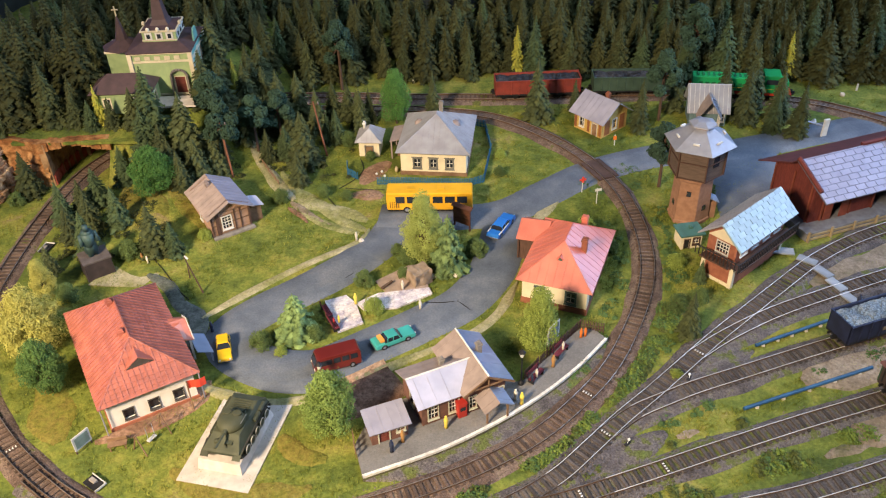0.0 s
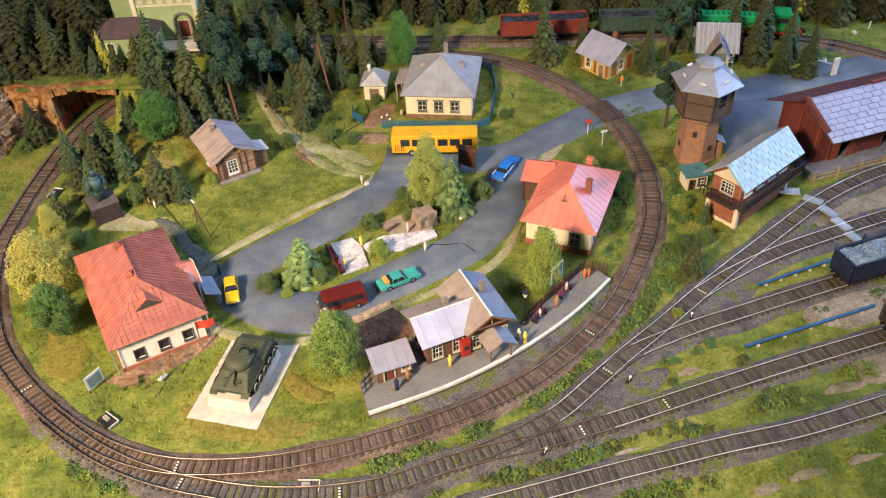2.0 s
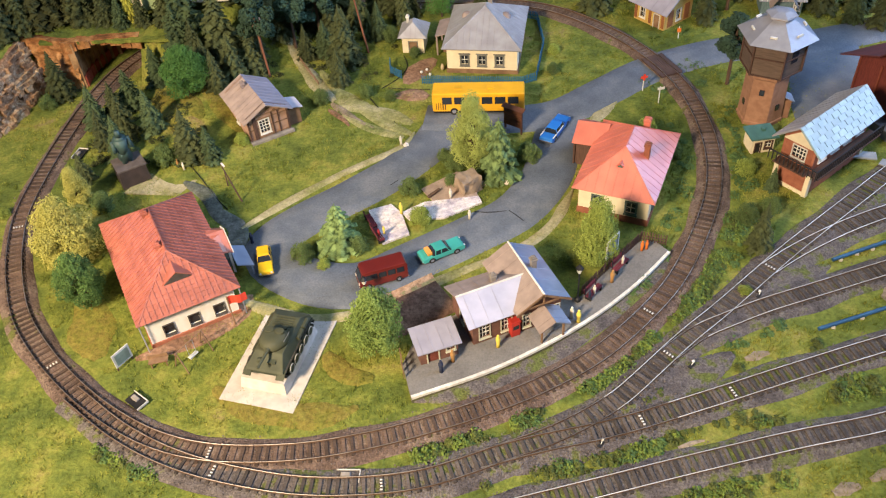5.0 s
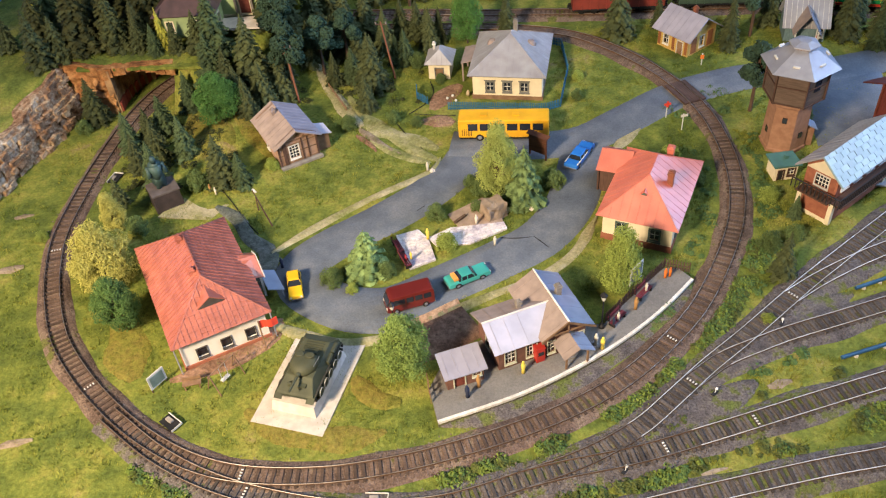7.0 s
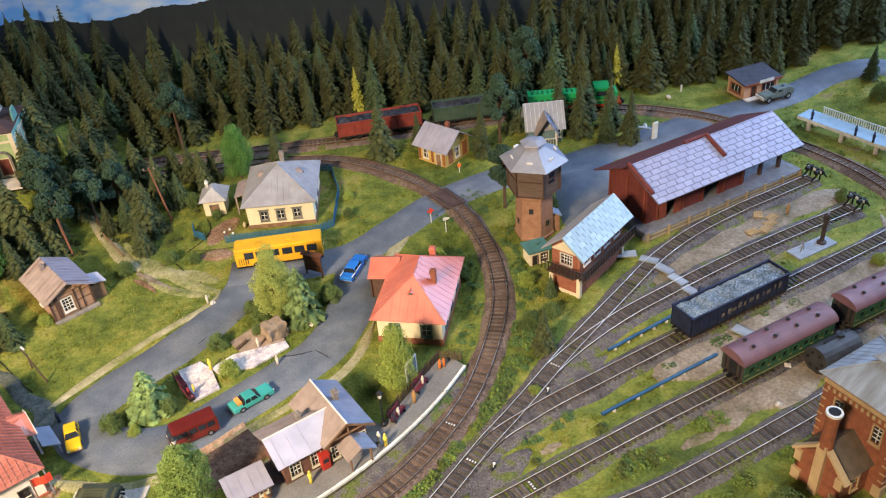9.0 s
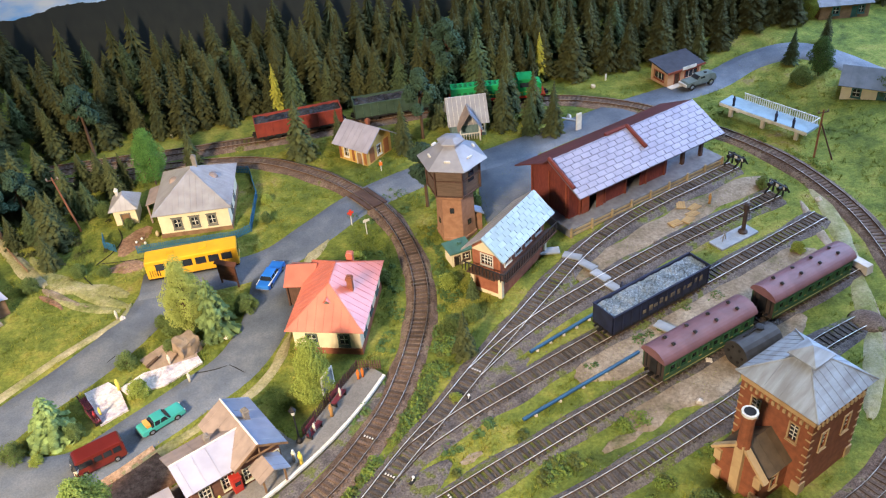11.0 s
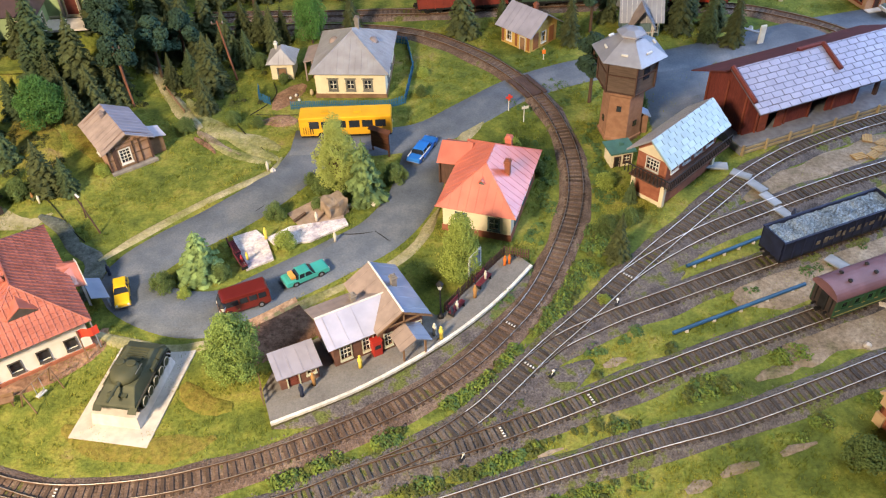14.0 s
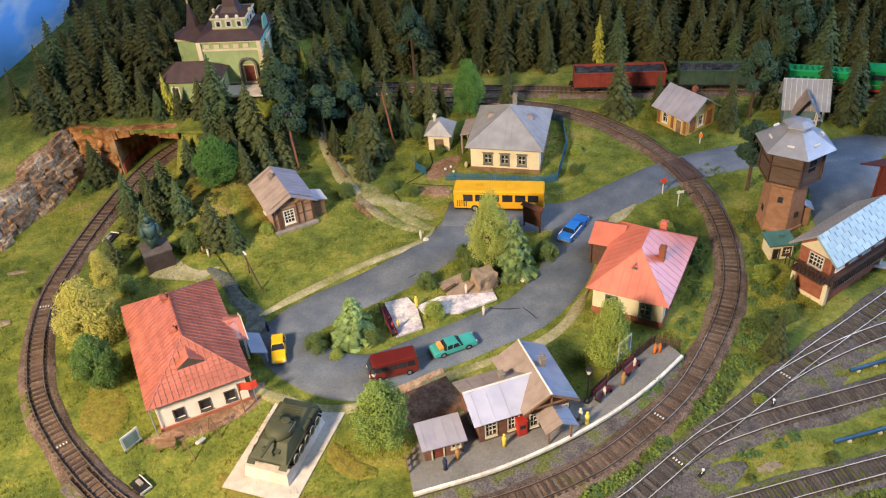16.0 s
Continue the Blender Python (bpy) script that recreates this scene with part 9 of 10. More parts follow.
def pole(x, y, h, lean, label, strut=True, lampy=False, arms=1):
    t = thing("telegraph_pole", x, y, height(x, y) - 0.1, 0, label, "pole", "poles")
    bm = bmesh.new()
    rod(bm, (0, 0, 0), (lean, 0, h), 0.1 if lampy else 0.16, 7, 0.07 if lampy else 0.11)
    part("shaft", bm, red_pole_wood if not lampy else dark_wood, t)
    if strut:
        bm = bmesh.new()
        rod(bm, (2.0, -1.4, 0), (lean * 0.8, 0, h * 0.75), 0.07 if lampy else 0.11, 6)
        part("strut", bm, dark_wood, t)
    for i in range(arms):
        bm = bmesh.new()
        rod(bm, (lean - 0.8, 0, h - 0.4 - i * 0.7), (lean + 0.8, 0, h - 0.4 - i * 0.7), 0.08, 5)
        arm = part("crossarm", bm, dark_wood, t)
        bm = bmesh.new()
        for s in (-0.7, 0.7):
            lathe(bm, [(0.1, h - 0.35 - i * 0.7), (0.12, h - 0.1 - i * 0.7), (0.05, h - i * 0.7)], 6, lean + s, 0)
        part_each("insulator", bm, stone, arm)
    if lampy:
        bm = bmesh.new()
        box(bm, lean + 0.2, 0, h - 0.1, 0.75, 0.2, 0.13, -50)
        part("lamp_head", bm, white_paint, t)


pole(-18.4, 109.4, 9.0, -1.1, "leaning red-brown telegraph pole beside the cream house", False)
pole(-29.4, 77.8, 5.4, -1.2, "slim dark leaning lamp pole on the meadow", False, True, 0)
bm = bmesh.new()
rod(bm, (0, 0, -0.2), (0.1, 0, 2.2), 0.09, 6, 0.07)
solid("post", bm, dark_wood, -31.7, 80.6, 0.1, 0, "short dark wooden post on the meadow", "post")
for x, y, h in ((66.0, 127.4, 1.4), (34.4, 133.6, 1.5), (-6.5, 133.4, 1.3)):
    bm = bmesh.new()
    box(bm, 0, 0, -0.2, 0.28, 0.16, h, 0, 0.85)
    solid("marker_post", bm, white_paint, x, y, height(x, y), 10, "small white marker post before the forest", "marker post", "marker posts")
pole(-31.0, 103.0, 9.0, -0.4, "dark telegraph pole beside the footpath", False)
pole(83.2, 93.2, 7.6, 0.0, "telegraph pole with strut beside the outer track")


def sign(x, y, h, m, board, label, rz=0):
    t = thing("railway_sign", x, y, 0.1, rz, label, "sign", "signs")
    bm = bmesh.new()
    rod(bm, (0, 0, 0), (0, 0, h), 0.07, 5)
    part("post", bm, white_paint, t)
    bm = bmesh.new()
    for b in board:
        box(bm, *b)
    part("board", bm, m, t)


sign(17.9, 98.2, 2.4, paint("sign_red", (0.65, 0.06, 0.04)), [(0, -0.1, 1.9, 0.9, 0.06, 0.3), (0, -0.12, 1.6, 0.3, 0.06, 0.9)], "red and white level crossing sign", 15)
sign(19.5, 95.4, 2.4, white_paint, [(0.1, -0.1, 2.0, 0.9, 0.06, 0.35)], "white railway marker sign", 15)
sign(24.2, 110.8, 1.8, orange_c, [(0, -0.1, 1.0, 0.5, 0.06, 0.6)], "small orange marker beside the cabin")


# ---- yard things ----
def yard():
    pm = mat("blue_pipe_paint", (0.03, 0.10, 0.20), (0.02, 0.07, 0.15), 80, 0.5)
    for a, b in (((29.0, 58.1), (43.6, 63.6)), ((32.7, 67.1), (41.6, 70.9))):
        t = thing("pipeline", 0, 0, 0, 0, "blue painted pipe lying between the sidings", "pipe", "pipes")
        bm = bmesh.new()
        rod(bm, (*a, 0.42), (*b, 0.42), 0.2, 8)
        part("pipe", bm, pm, t)
        for i in range(5):
            f = 0.1 + i * 0.2
            bm = bmesh.new()
            box(bm, a[0] + (b[0] - a[0]) * f, a[1] + (b[1] - a[1]) * f, 0, 0.3, 0.5, 0.3)
            part("support", bm, concrete, t)
    sm = mat("blue_grey_slab", (0.33, 0.36, 0.41), (0.25, 0.28, 0.32), 120, 0.8)
    for x, y, rz, w, d in ((40.6, 83.6, -10, 2.6, 1.3), (42.9, 81.7, -38, 2.3, 1.2), (44.0, 79.4, -60, 2.3, 1.2), (44.7, 77.0, -65, 2.4, 1.2), (45.4, 74.4, -65, 2.4, 1.2), (47.9, 66.2, -55, 2.4, 1.3)):
        bm = bmesh.new()
        box(bm, 0, 0, 0, w, d, 0.22)
        bevelled(bm, 0.04, 1)
        solid("crossing_slab", bm, sm, x, y, 0.42, rz, "blue-grey slab of the yard crossing", "slab", "crossing slabs")
    t = thing("water_crane", 64.8, 79.9, 0.15, 19, "dark iron water crane on its post", "water crane")
    bm = bmesh.new()
    lathe(bm, [(0.6, 0), (0.6, 0.3), (0.28, 0.5), (0.26, 3.4), (0.4, 3.5), (0.36, 4.2), (0.15, 4.4)], 10)
    part("column", bm, mat("rusty_dark_iron", (0.06, 0.04, 0.035), (0.04, 0.03, 0.03), 90, 0.6), t)
    bm = bmesh.new()
    rod(bm, (0, 0, 3.9), (1.4, 0.9, 4.1), 0.14, 6), rod(bm, (1.4, 0.9, 4.1), (1.4, 0.9, 3.4), 0.12, 6)
    part("spout", bm, stone, t)
    bm = bmesh.new()
    box(bm, -1.6, 0, -0.1, 6.4, 2.2, 0.35)
    solid("crane_base", bm, sm, 64.8, 79.9, 0.0, 19, "blue-grey slab under the water crane", "slab")
    t = thing("sack_truck", 61.6, 78.8, 0.3, 30, "small grey hand trolley on the slab", "trolley")
    bm = bmesh.new()
    rod(bm, (-0.4, 0, 0.1), (0, 0, 1.3), 0.06, 4), rod(bm, (0.4, 0, 0.1), (0, 0, 1.3), 0.06, 4), rod(bm, (-0.5, 0.2, 0.6), (0.5, 0.2, 0.6), 0.06, 4)
    part("frame", bm, stone, t)
    wood = mat("pallet_wood", (0.45, 0.29, 0.12), (0.36, 0.22, 0.09), 100, 0.8)
    for x, y, rz in ((57.9, 84.4, 15), (59.8, 84.6, 35), (60.9, 85.6, 20), (61.8, 86.9, 30), (60.4, 88.0, 70)):
        t = thing("pallet", x, y, 0.12, rz, "pale wooden pallet lying beside the track", "pallet", "pallets")
        for i in range(4):
            bm = bmesh.new()
            box(bm, 0, -0.45 + i * 0.3, 0.12, 1.7, 0.24, 0.07)
            part("board", bm, wood, t)
        for i in range(3):
            bm = bmesh.new()
            box(bm, -0.7 + i * 0.7, 0, 0, 0.16, 1.15, 0.12)
            part("bearer", bm, wood, t)
    for ln, x in (("lead", 71.6), ("b", 73.4)):
        px, py, rz = on(ln, x)
        t = thing("buffer_stop", px, py, 0.3, rz, "black iron buffer stop with white panels", "buffer stop", "buffer stops")
        for s in (-1, 1):
            bm = bmesh.new()
            rod(bm, (-1.2, s * 0.8, 0.3), (0.6, s * 0.8, 1.7), 0.13, 5), rod(bm, (0.6, s * 0.8, 1.7), (1.8, s * 0.8, 0.1), 0.13, 5), rod(bm, (0.5, s * 0.8, 0), (0.5, s * 0.8, 1.7), 0.13, 5)
            part("frame", bm, black_iron, t)
            bm = bmesh.new()
            rod(bm, (0.0, s * 0.75, 1.45), (-0.6, s * 0.75, 1.45), 0.3, 8)
            part("buffer", bm, black_iron, t)
        bm = bmesh.new()
        box(bm, 0.3, 0, 1.15, 0.3, 2.8, 0.6)
        part("beam", bm, black_iron, t)
        bm = bmesh.new()
        for s in (-0.95, 0.0, 0.95):
            box(bm, 0.12, s, 1.25, 0.06, 0.45, 0.4)
        part_each("white_panel", bm, white_paint, t)
    px, py, rz = on("d", 73.0)
    bm = bmesh.new()
    box(bm, 0, 0, 0, 1.2, 3.2, 1.1, 0, 0.9)
    solid("stop_block", bm, concrete, px + 0.6, py, 0.1, rz, "pale concrete stop block behind the coaches", "stop block")
    px, py, rz = on("e", 68.0)
    bm = bmesh.new()
    lathe(bm, [(2.1, 0), (1.7, 0.35), (1.3, 0.6), (0.5, 0.72), (0.1, 0.75)], 14)
    solid("earth_mound", bm, ballast, px + 0.6, py, 0.1, 0, "brown earth mound at the siding end", "mound", smooth=True)
    bm = bmesh.new()
    box(bm, 0, 0, 0, 3.2, 2.0, 1.2)
    # halt platform beside the outer track
    t = thing("halt_platform", 82.0, 103.8, 0, -63, "blue-decked wooden halt platform with white railing", "platform")
    bm = bmesh.new()
    box(bm, 0, 0, 1.75, 14.6, 3.2, 0.35)
    part("deck", bm, mat("blue_deck", (0.30, 0.42, 0.52), (0.25, 0.36, 0.45), 120, 0.7), t)
    bm = bmesh.new()
    box(bm, 0, -1.62, 1.6, 14.6, 0.1, 0.45)
    part("edge_board", bm, white_paint, t)
    for x in (-5.5, 0, 5.5):
        for y in (-1.0, 1.0):
            bm = bmesh.new()
            box(bm, x, y, -0.1, 0.5, 0.5, 1.9)
            part("leg", bm, concrete, t)
    for i in range(34):
        bm = bmesh.new()
        box(bm, -4.9 + i * 0.36, 1.5, 2.1, 0.14, 0.08, 1.1)
        part("baluster", bm, white_paint, t)
    bm = bmesh.new()
    box(bm, 1.1, 1.5, 3.15, 12.4, 0.14, 0.12), box(bm, 7.2, 0.5, 3.15, 0.14, 2.0, 0.12)
    part_each("handrail", bm, white_paint, t)
    t = thing("crossing_barrier", 55.4, 112.3, 0, 20, "white level crossing board and arm", "barrier")
    bm = bmesh.new()
    box(bm, 0, 0, 0, 1.0, 0.3, 3.0)
    bevelled(bm, 0.06, 1)
    part("board", bm, white_paint, t)
    bm = bmesh.new()
    rod(bm, (-0.3, 0, 1.9), (-2.8, 1.6, 2.6), 0.14, 5)
    part("arm", bm, blue_cool_lit_tin, t)
    for x, y, rz in ((-32.9, 49.9, -35), (-12.6, 42.4, 0), (-54.0 + 2.2, 87, 80)):
        t = thing("point_motor", x, y, 0.2, rz, "black point motor box with a white-edged tray", "point motor", "point motors")
        for a in ((0, 0.6, 2.0, 0.07), (0.97, 0, 0.07, 1.2)):
            bm = bmesh.new()
            box(bm, a[0], a[1], 0, a[2], a[3], 0.22)
            part("frame_side", bm, white_paint, t)
        bm = bmesh.new()
        box(bm, 0, 0, -0.05, 1.9, 1.15, 0.14)
        part("tray", bm, black_iron, t)
        bm = bmesh.new()
        box(bm, -0.2, 0.1, 0.09, 0.8, 0.45, 0.25)
        bevelled(bm, 0.05, 1)
        part("motor", bm, stone, t)
    for x, y in ((24.6, 62.4), (16.9, 53.9), (8.2, 45.6)):
        t = thing("point_lever", x, y, 0.3, random.uniform(0, 90), "small black point lever with white weight", "point lever", "point levers")
        bm = bmesh.new()
        box(bm, 0, 0, 0, 0.7, 0.32, 0.12)
        part("base", bm, black_iron, t)
        bm = bmesh.new()
        rod(bm, (0, 0, 0.1), (0.4, 0.1, 0.25), 0.04, 4), lathe(bm, [(0.13, 0.14), (0.13, 0.3)], 6, 0.4, 0.1)
        part("lever", bm, white_paint, t)
    for ln, xs in (("inner", (-24.5, -42.5, 14.0, -53.8)), ("lead", (-24.0, 15.0, 26.6, -10.0)), ("d", (12.0, 20.0))):
        for x in xs:
            px, py, rz = on(ln, x)
            t = thing("track_marker", px, py, 0.5, rz + 90, "row of small white studs across the sleepers", "marker", "track markers")
            for i in range(4):
                bm = bmesh.new()
                box(bm, -0.45 + i * 0.3, 0, 0, 0.12, 0.2, 0.06)
                part("stud", bm, white_paint, t)
    # timber deck of the level crossing
    p, w = min(LINES["inner"], key=lambda q: (q[0] - V3((21.3, 103.2, 0))).length)
    t = thing("crossing_deck", p.x, p.y, 0.34, math.degrees(math.atan2(w.y, w.x)), "brown timber level crossing deck", "crossing deck", kind="structure")
    dm = mat("brown_deck_boards", (0.10, 0.06, 0.048), (0.07, 0.042, 0.035), 100, 0.8)
    for i in range(5):
        bm = bmesh.new()
        box(bm, 0, -0.62 + i * 0.31, 0, 5.0, 0.28, 0.26)
        part("plank", bm, dm, t)
    for s in (-1, 1):
        bm = bmesh.new()
        box(bm, 0, s * 1.25, 0, 5.0, 0.6, 0.24)
        part("plank", bm, dm, t)


yard()


def far_house(x, y, rz, wm, rm, label, z, w=7.5, d=5.0, door_m=None):
    t = thing("house", x, y, z, rz, label, "house")
    walls(t, w, d, 3.0, wm, mat("teal_shutter", (0.06, 0.16, 0.15)), {"S": [(-1.6, 1.0, 1.0, 1.2), (1.8, 0.1, 0.9, 2.0, "door"), (3.0, 1.0, 0.8, 1.2)]}, "x", 1.8, trim=0.2, door_m=mat("teal_shutter", (0.06, 0.16, 0.15)))
    gable_roof(t, w, d, 3.0, 1.8, 0.5, rm, "seam", 1.0, "x")


far_house(98.8, 104.0, -40, cream, mat("slate_grey_roof", (0.17, 0.19, 0.23), (0.12, 0.14, 0.17), 80, 0.6), "cream house with a slate-grey roof beyond the track", 1.6)
far_house(113.0, 133.5, -10, log_wood, mat("old_tin_roof", (0.24, 0.24, 0.26), (0.17, 0.17, 0.18), 80, 0.6), "brown log house with a pale tin roof", 2.4, 9, 6)

cable_m = mat("black_cable_and_crack", (0.02, 0.018, 0.016), (0.012, 0.011, 0.01), 90, 0.7)
# second run and the one by the ditch stand for dark ground cracks
for pts in ([(-14.8, 100.3), (-12.3, 99.9), (-8.8, 99.6)], [(-16.9, 97.9), (-15.0, 94.8), (-13.2, 92.6), (-12.2, 90.6)], [(-15.6, 100.2), (-13.6, 102.6), (-12.6, 105.4), (-13.4, 108.4)], [(-40.0, 86.8), (-37.4, 84.4), (-35.2, 81.9), (-32.6, 78.4), (-30.4, 76.0)]):
    bm = bmesh.new()
    line = spline(pts, 0.7)
    for (p, _), (q, _) in zip(line, line[1:]):
        rod(bm, (p.x, p.y, height(p.x, p.y) + 0.08), (q.x, q.y, height(q.x, q.y) + 0.08), 0.06, 5)
    solid("cable", bm, cable_m, 0, 0, 0, 0, "thin black tube across the grass, for cable and ground crack", "cable", "cables")

# loose stones
rs = random.Random(12)
for x, y in ((-2.2, 80.0), (0.6, 80.2), (-11.4, 87.6), (55.6, 116.8), (63, 125.5), (50, 60.4), (46.4, 55.4), (77.6, 83.4)):
    bm = bmesh.new()
    lathe(bm, [(0.3, 0), (0.42, 0.2), (0.3, 0.45), (0.08, 0.55)], 7)
    for v in bm.verts:
        v.co *= 1 + rs.uniform(-0.25, 0.25)
    solid("stone", bm, concrete, x, y, height(x, y), rs.uniform(0, 360), "small pale stone on the grass", "stone", "stones")

# ---- grass tufts and gravel ----
COARSE = [p for name in LINES for p, w in LINES[name][::3]]
GRID = {}
for p in COARSE:
    GRID.setdefault((int(p.x // 4), int(p.y // 4)), []).append(p)


def by_track(x, y, d):
    i, j = int(x // 4), int(y // 4)
    return any((p.x - x) ** 2 + (p.y - y) ** 2 < d * d for a in (i - 1, i, i + 1) for b in (j - 1, j, j + 1) for p in GRID.get((a, b), ()))


ROADS = [[p for p, w in spline(pts, 1.5)] for pts in ([(-14, 61.9), (-20, 64.3), (-24.3, 67), (-24.6, 70.5), (-21.4, 74.8), (-16.6, 78.6), (-12, 83), (-8.2, 88.2), (-6.6, 92), (-3, 94.6)], [(-24, 67.5), (-20.5, 64.3), (-14.5, 63.6), (-8.5, 68.2), (-2.5, 72.2), (1.8, 75.6), (5, 81), (6.5, 87), (7.5, 92.5)], [(-9.5, 93.2), (-2, 92.6), (6.5, 93.5), (13, 98.2), (19, 103), (25, 106), (31, 107.8), (38, 108.2), (46, 110.2), (56, 113.6), (68, 117)])]
blade_m = ramp_mat("grass_fibre", [(0.0, (0.06, 0.10, 0.02)), (0.4, (0.15, 0.19, 0.03)), (0.7, (0.28, 0.28, 0.05)), (1.0, (0.38, 0.34, 0.10))], 300, 0.3, 0.9, (7.0, 60.0), 0.5)


def grass_stuff(n, x0, x1, y0, y1, seed, size):
    rr = random.Random(seed)
    verts, faces = [], []
    while len(faces) < n:
        x, y = rr.uniform(x0, x1), rr.uniform(y0, y1)
        if noise.noise((x * 0.22, y * 0.22, 7.0)) < -0.15 or by_track(x, y, 2.5) or any((p.x - x) ** 2 + (p.y - y) ** 2 < 8.4 for r in ROADS for p in r):
            continue
        z = height(x, y)
        for _ in range(7):
            a, b = x + rr.gauss(0, 0.22), y + rr.gauss(0, 0.22)
            ang, h, w = rr.random() * 6.28, size * rr.uniform(0.5, 1.2), 0.05
            dx, dy = math.cos(ang) * w, math.sin(ang) * w
            k = len(verts)
            verts += [((a - dx) * U, (b - dy) * U, (z - 0.05) * U), ((a + dx) * U, (b + dy) * U, (z - 0.05) * U), ((a + rr.gauss(0, 0.14)) * U, (b + rr.gauss(0, 0.14)) * U, (z + h) * U)]
            faces.append((k, k + 1, k + 2))
    me = bpy.data.meshes.new("grass")
    me.from_pydata(verts, [], faces)
    me.materials.append(blade_m)
    tagged(new("grass", me), "short yellow-green model grass fibres", "grass", kind="stuff")


grass_stuff(70000, -66, 40, 38, 128, 3, 0.32)
grass_stuff(26000, 14, 100, 40, 128, 4, 0.32)

rr = random.Random(8)
pv, pf = [], []
for name, line in LINES.items():
    for p, w in line:
        if p.y > 100 or p.x > 84:
            continue
        for _ in range(7):
            s = V3((-w.y, w.x, 0)) * rr.uniform(-1.9, 1.9) + V3((w.x, w.y, 0)) * rr.uniform(-0.4, 0.4)
            q = p + s
            d = 0.36 - max(0.0, abs((q - p).dot(V3((-w.y, w.x, 0)))) - 2.0) * 0.8
            r = rr.uniform(0.05, 0.12)
            k = len(pv)
            pv += [((q.x + r * math.cos(a)) * U, (q.y + r * math.sin(a)) * U, (d - 0.02) * U) for a in (0.3, 2.4, 4.5)] + [(q.x * U, q.y * U, (d + r) * U)]
            pf += [(k, k + 1, k + 3), (k + 1, k + 2, k + 3), (k + 2, k, k + 3)]
me = bpy.data.meshes.new("ballast_stones")
me.from_pydata(pv, [], pf)
me.materials.append(mat("ballast_stone", (0.22, 0.18, 0.15), (0.12, 0.10, 0.09), 300, 0.95, 0, 0.4))
tagged(new("ballast_stones", me), "loose brown-grey ballast stones", "gravel", kind="stuff")


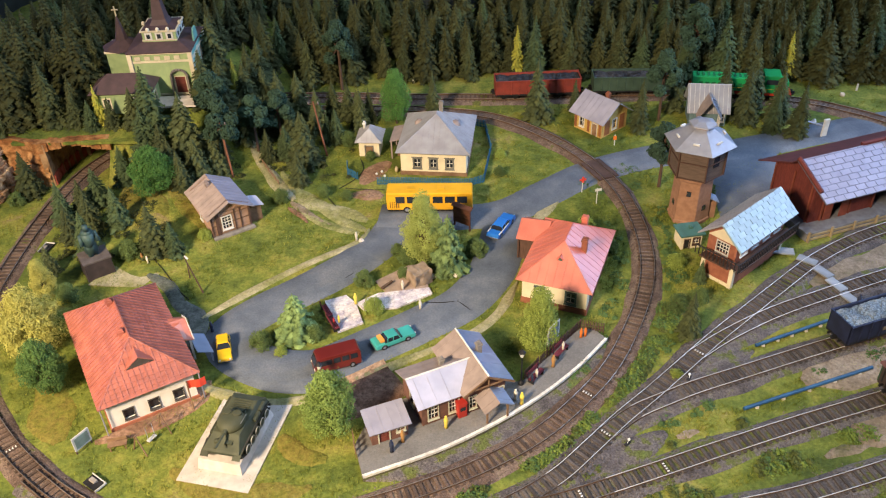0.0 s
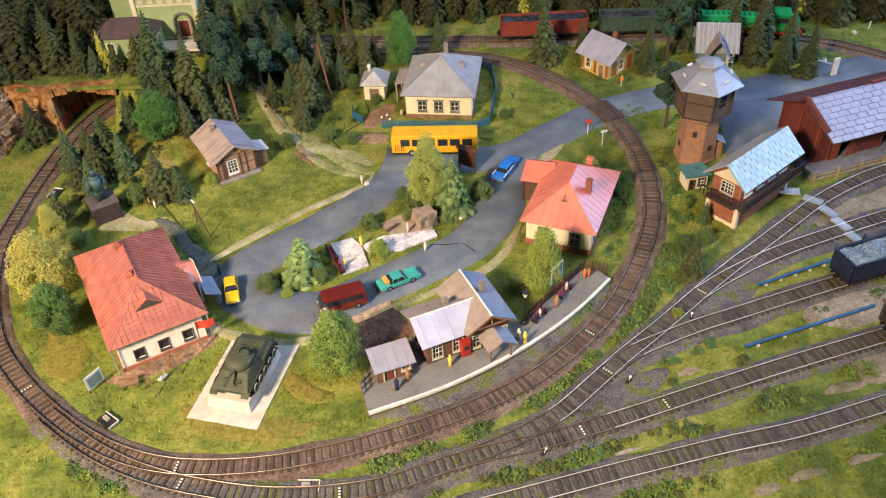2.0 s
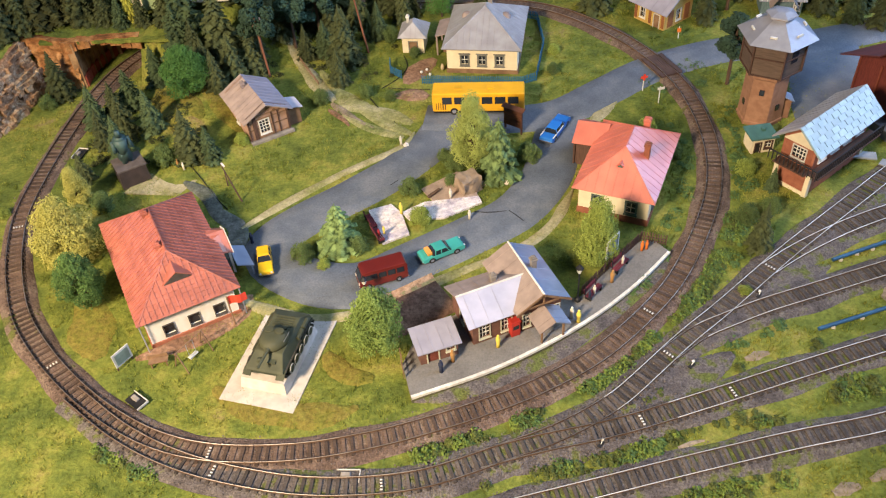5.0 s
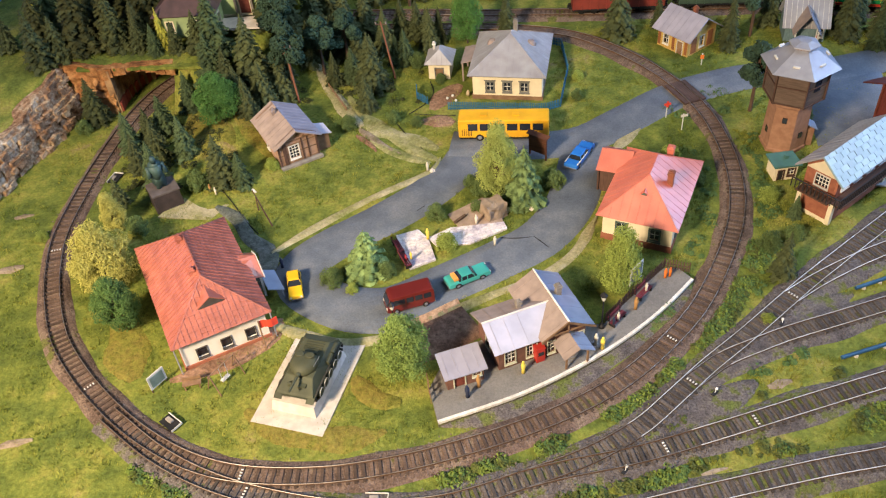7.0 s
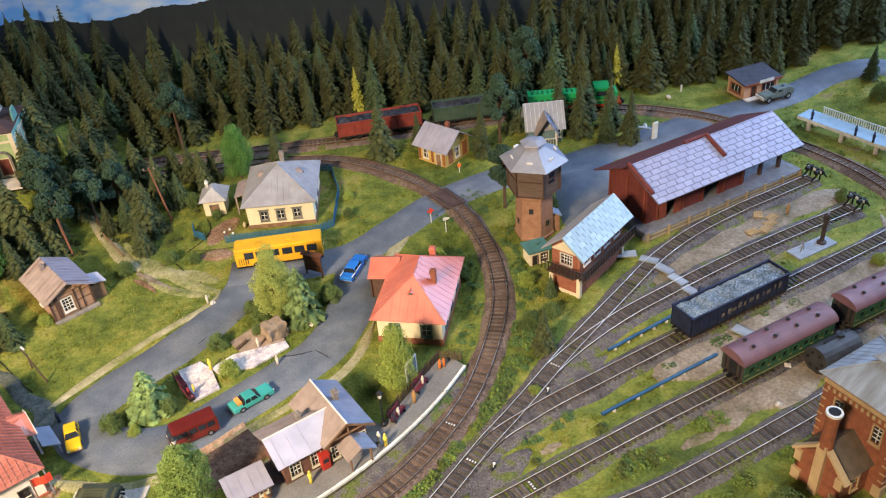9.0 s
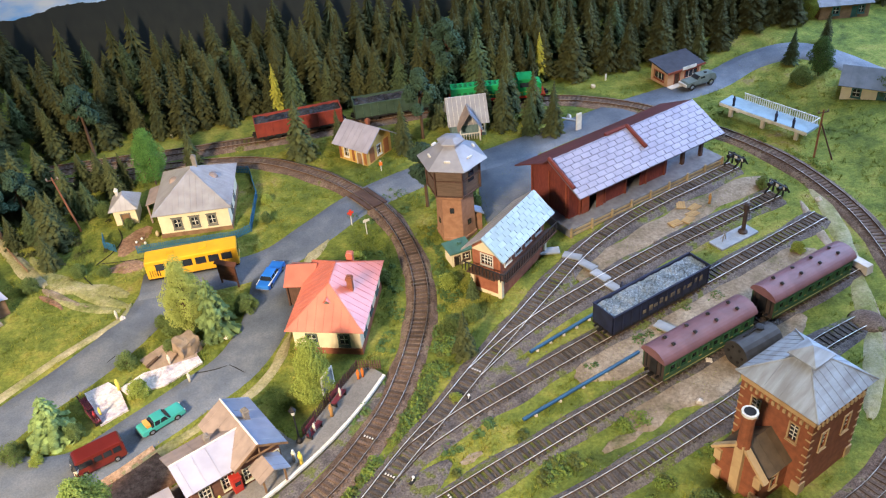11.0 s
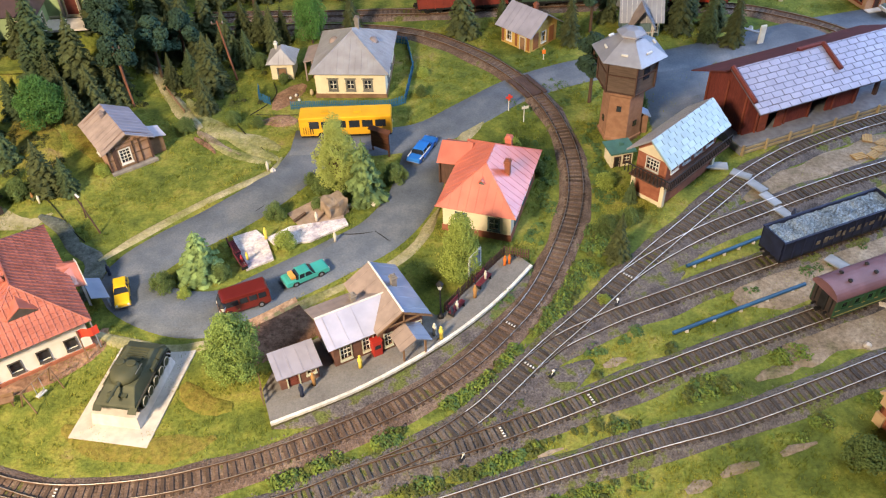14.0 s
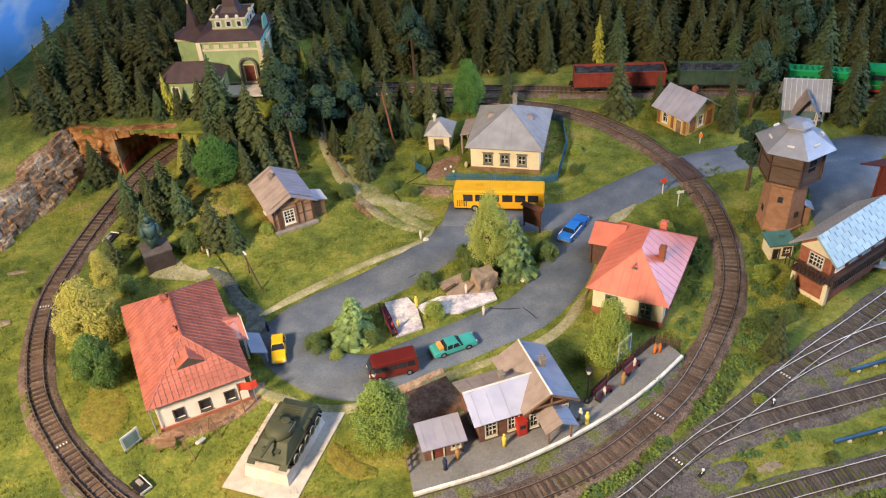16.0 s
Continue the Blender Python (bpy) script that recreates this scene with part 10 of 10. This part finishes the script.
# ---- painted backdrop, table edge and hall ----
def backdrop():
    m = bpy.data.materials.new("painted_panorama")
    m.use_nodes = True
    nt = m.node_tree
    b = nt.nodes["Principled BSDF"]
    b.inputs["Roughness"].default_value = 0.9
    geo = nt.nodes.new("ShaderNodeNewGeometry")
    sep = nt.nodes.new("ShaderNodeSeparateXYZ")
    nt.links.new(geo.outputs["Position"], sep.inputs[0])

    def noise_of(s, scale_z):
        mp = nt.nodes.new("ShaderNodeMapping")
        mp.inputs["Scale"].default_value = (1, 1, scale_z)
        nt.links.new(geo.outputs["Position"], mp.inputs[0])
        n = nt.nodes.new("ShaderNodeTexNoise")
        n.inputs["Scale"].default_value, n.inputs["Detail"].default_value = s, 6
        nt.links.new(mp.outputs[0], n.inputs["Vector"])
        return n

    def math_of(op, a, c):
        n = nt.nodes.new("ShaderNodeMath")
        n.operation = op
        for i, v in enumerate((a, c)):
            if isinstance(v, (int, float)):
                n.inputs[i].default_value = v
            else:
                nt.links.new(v, n.inputs[i])
        return n.outputs[0]

    def mix(f, a, c):
        n = nt.nodes.new("ShaderNodeMix")
        n.data_type = "RGBA"
        nt.links.new(f, n.inputs[0])
        for i, v in ((6, a), (7, c)):
            if isinstance(v, tuple):
                n.inputs[i].default_value = (*v, 1)
            else:
                nt.links.new(v, n.inputs[i])
        return n.outputs[2]

    clouds = noise_of(9, 2.2)
    cl = nt.nodes.new("ShaderNodeMapRange")
    cl.inputs[1].default_value, cl.inputs[2].default_value = 0.45, 0.65
    nt.links.new(clouds.outputs["Fac"], cl.inputs[0])
    sky = mix(cl.outputs[0], (0.16, 0.42, 0.85), (0.62, 0.70, 0.78))
    ridge = noise_of(4, 0.0)
    wood = noise_of(60, 0.6)
    east = math_of("MULTIPLY", math_of("MAXIMUM", math_of("ADD", sep.outputs[0], 0.05), 0.0), 0.5)
    line = math_of("ADD", math_of("ADD", math_of("MULTIPLY", math_of("SUBTRACT", ridge.outputs["Fac"], 0.5), 0.12), 0.145), east)
    line = math_of("ADD", line, math_of("MULTIPLY", math_of("SUBTRACT", wood.outputs["Fac"], 0.5), 0.012))
    line = math_of("SUBTRACT", line, math_of("MULTIPLY", math_of("MAXIMUM", math_of("SUBTRACT", 1.46, sep.outputs[1]), 0.0), 0.9))
    over = math_of("GREATER_THAN", sep.outputs[2], line)
    hills = mix(wood.outputs["Fac"], (0.012, 0.015, 0.018), (0.028, 0.036, 0.03))
    nt.links.new(mix(over, hills, sky), b.inputs["Base Color"])
    bm = bmesh.new()
    pts = [(-81, 70), (-81, 146)] + [(-69 - 12 * math.cos(a), 146 + 16 * math.sin(a)) for a in (0.4, 0.8, 1.2)] + [(-69, 162.5), (30, 162.5), (149, 162.5)]
    rows = [[bm.verts.new((x, y, z)) for z in (-6, 46)] for x, y in pts]
    for a, c in zip(rows, rows[1:]):
        bm.faces.new((a[0], a[1], c[1], c[0]))
    thicken(bm, 0.6)
    solid("backdrop", bm, m, 0, 0, 0, 0, "painted panorama of hills and cloudy sky", "backdrop", kind="structure")


backdrop()
bm = bmesh.new()
box(bm, 33, 21.6, -14, 236, 0.8, 14)
solid("table_fascia", bm, log_wood, 0, 0, 0, 0, "plain wooden edge board of the layout table", "edge board", kind="structure")
table = thing("layout_table", 33, 93, 0, 0, "long wooden trestle table under the model landscape", "table", kind="structure")
bm = bmesh.new()
box(bm, 0, 0, -14, 232, 140, 3)
part("table_board", bm, log_wood, table)
for x in (-108, -36, 36, 108):
    for y in (-62, 62):
        bm = bmesh.new()
        box(bm, x, y, -90, 6, 6, 76)
        part("leg", bm, log_wood, table)
for nm, c, sz in (("floor", (0, 100, -92), (700, 700, 2)), ("ceiling", (0, 100, 262), (700, 700, 2))):
    bm = bmesh.new()
    box(bm, c[0], c[1], c[2], *sz)
    solid(nm, bm, mat("hall_" + nm, (0.34, 0.32, 0.30), (0.28, 0.265, 0.25), 4, 0.8), 0, 0, 0, 0, "plain %s of the exhibition hall" % nm, nm, kind="structure")
for nm, x, y, sx, sy in (("wall_north", 0, 451, 700, 2), ("wall_south", 0, -251, 700, 2), ("wall_west", -351, 100, 2, 700), ("wall_east", 351, 100, 2, 700)):
    bm = bmesh.new()
    box(bm, x, y, -92, sx, sy, 356)
    solid(nm, bm, mat("hall_wall", (0.42, 0.41, 0.39), (0.36, 0.35, 0.335), 4, 0.85), 0, 0, 0, 0, "plain pale wall of the exhibition hall", "wall", kind="structure")
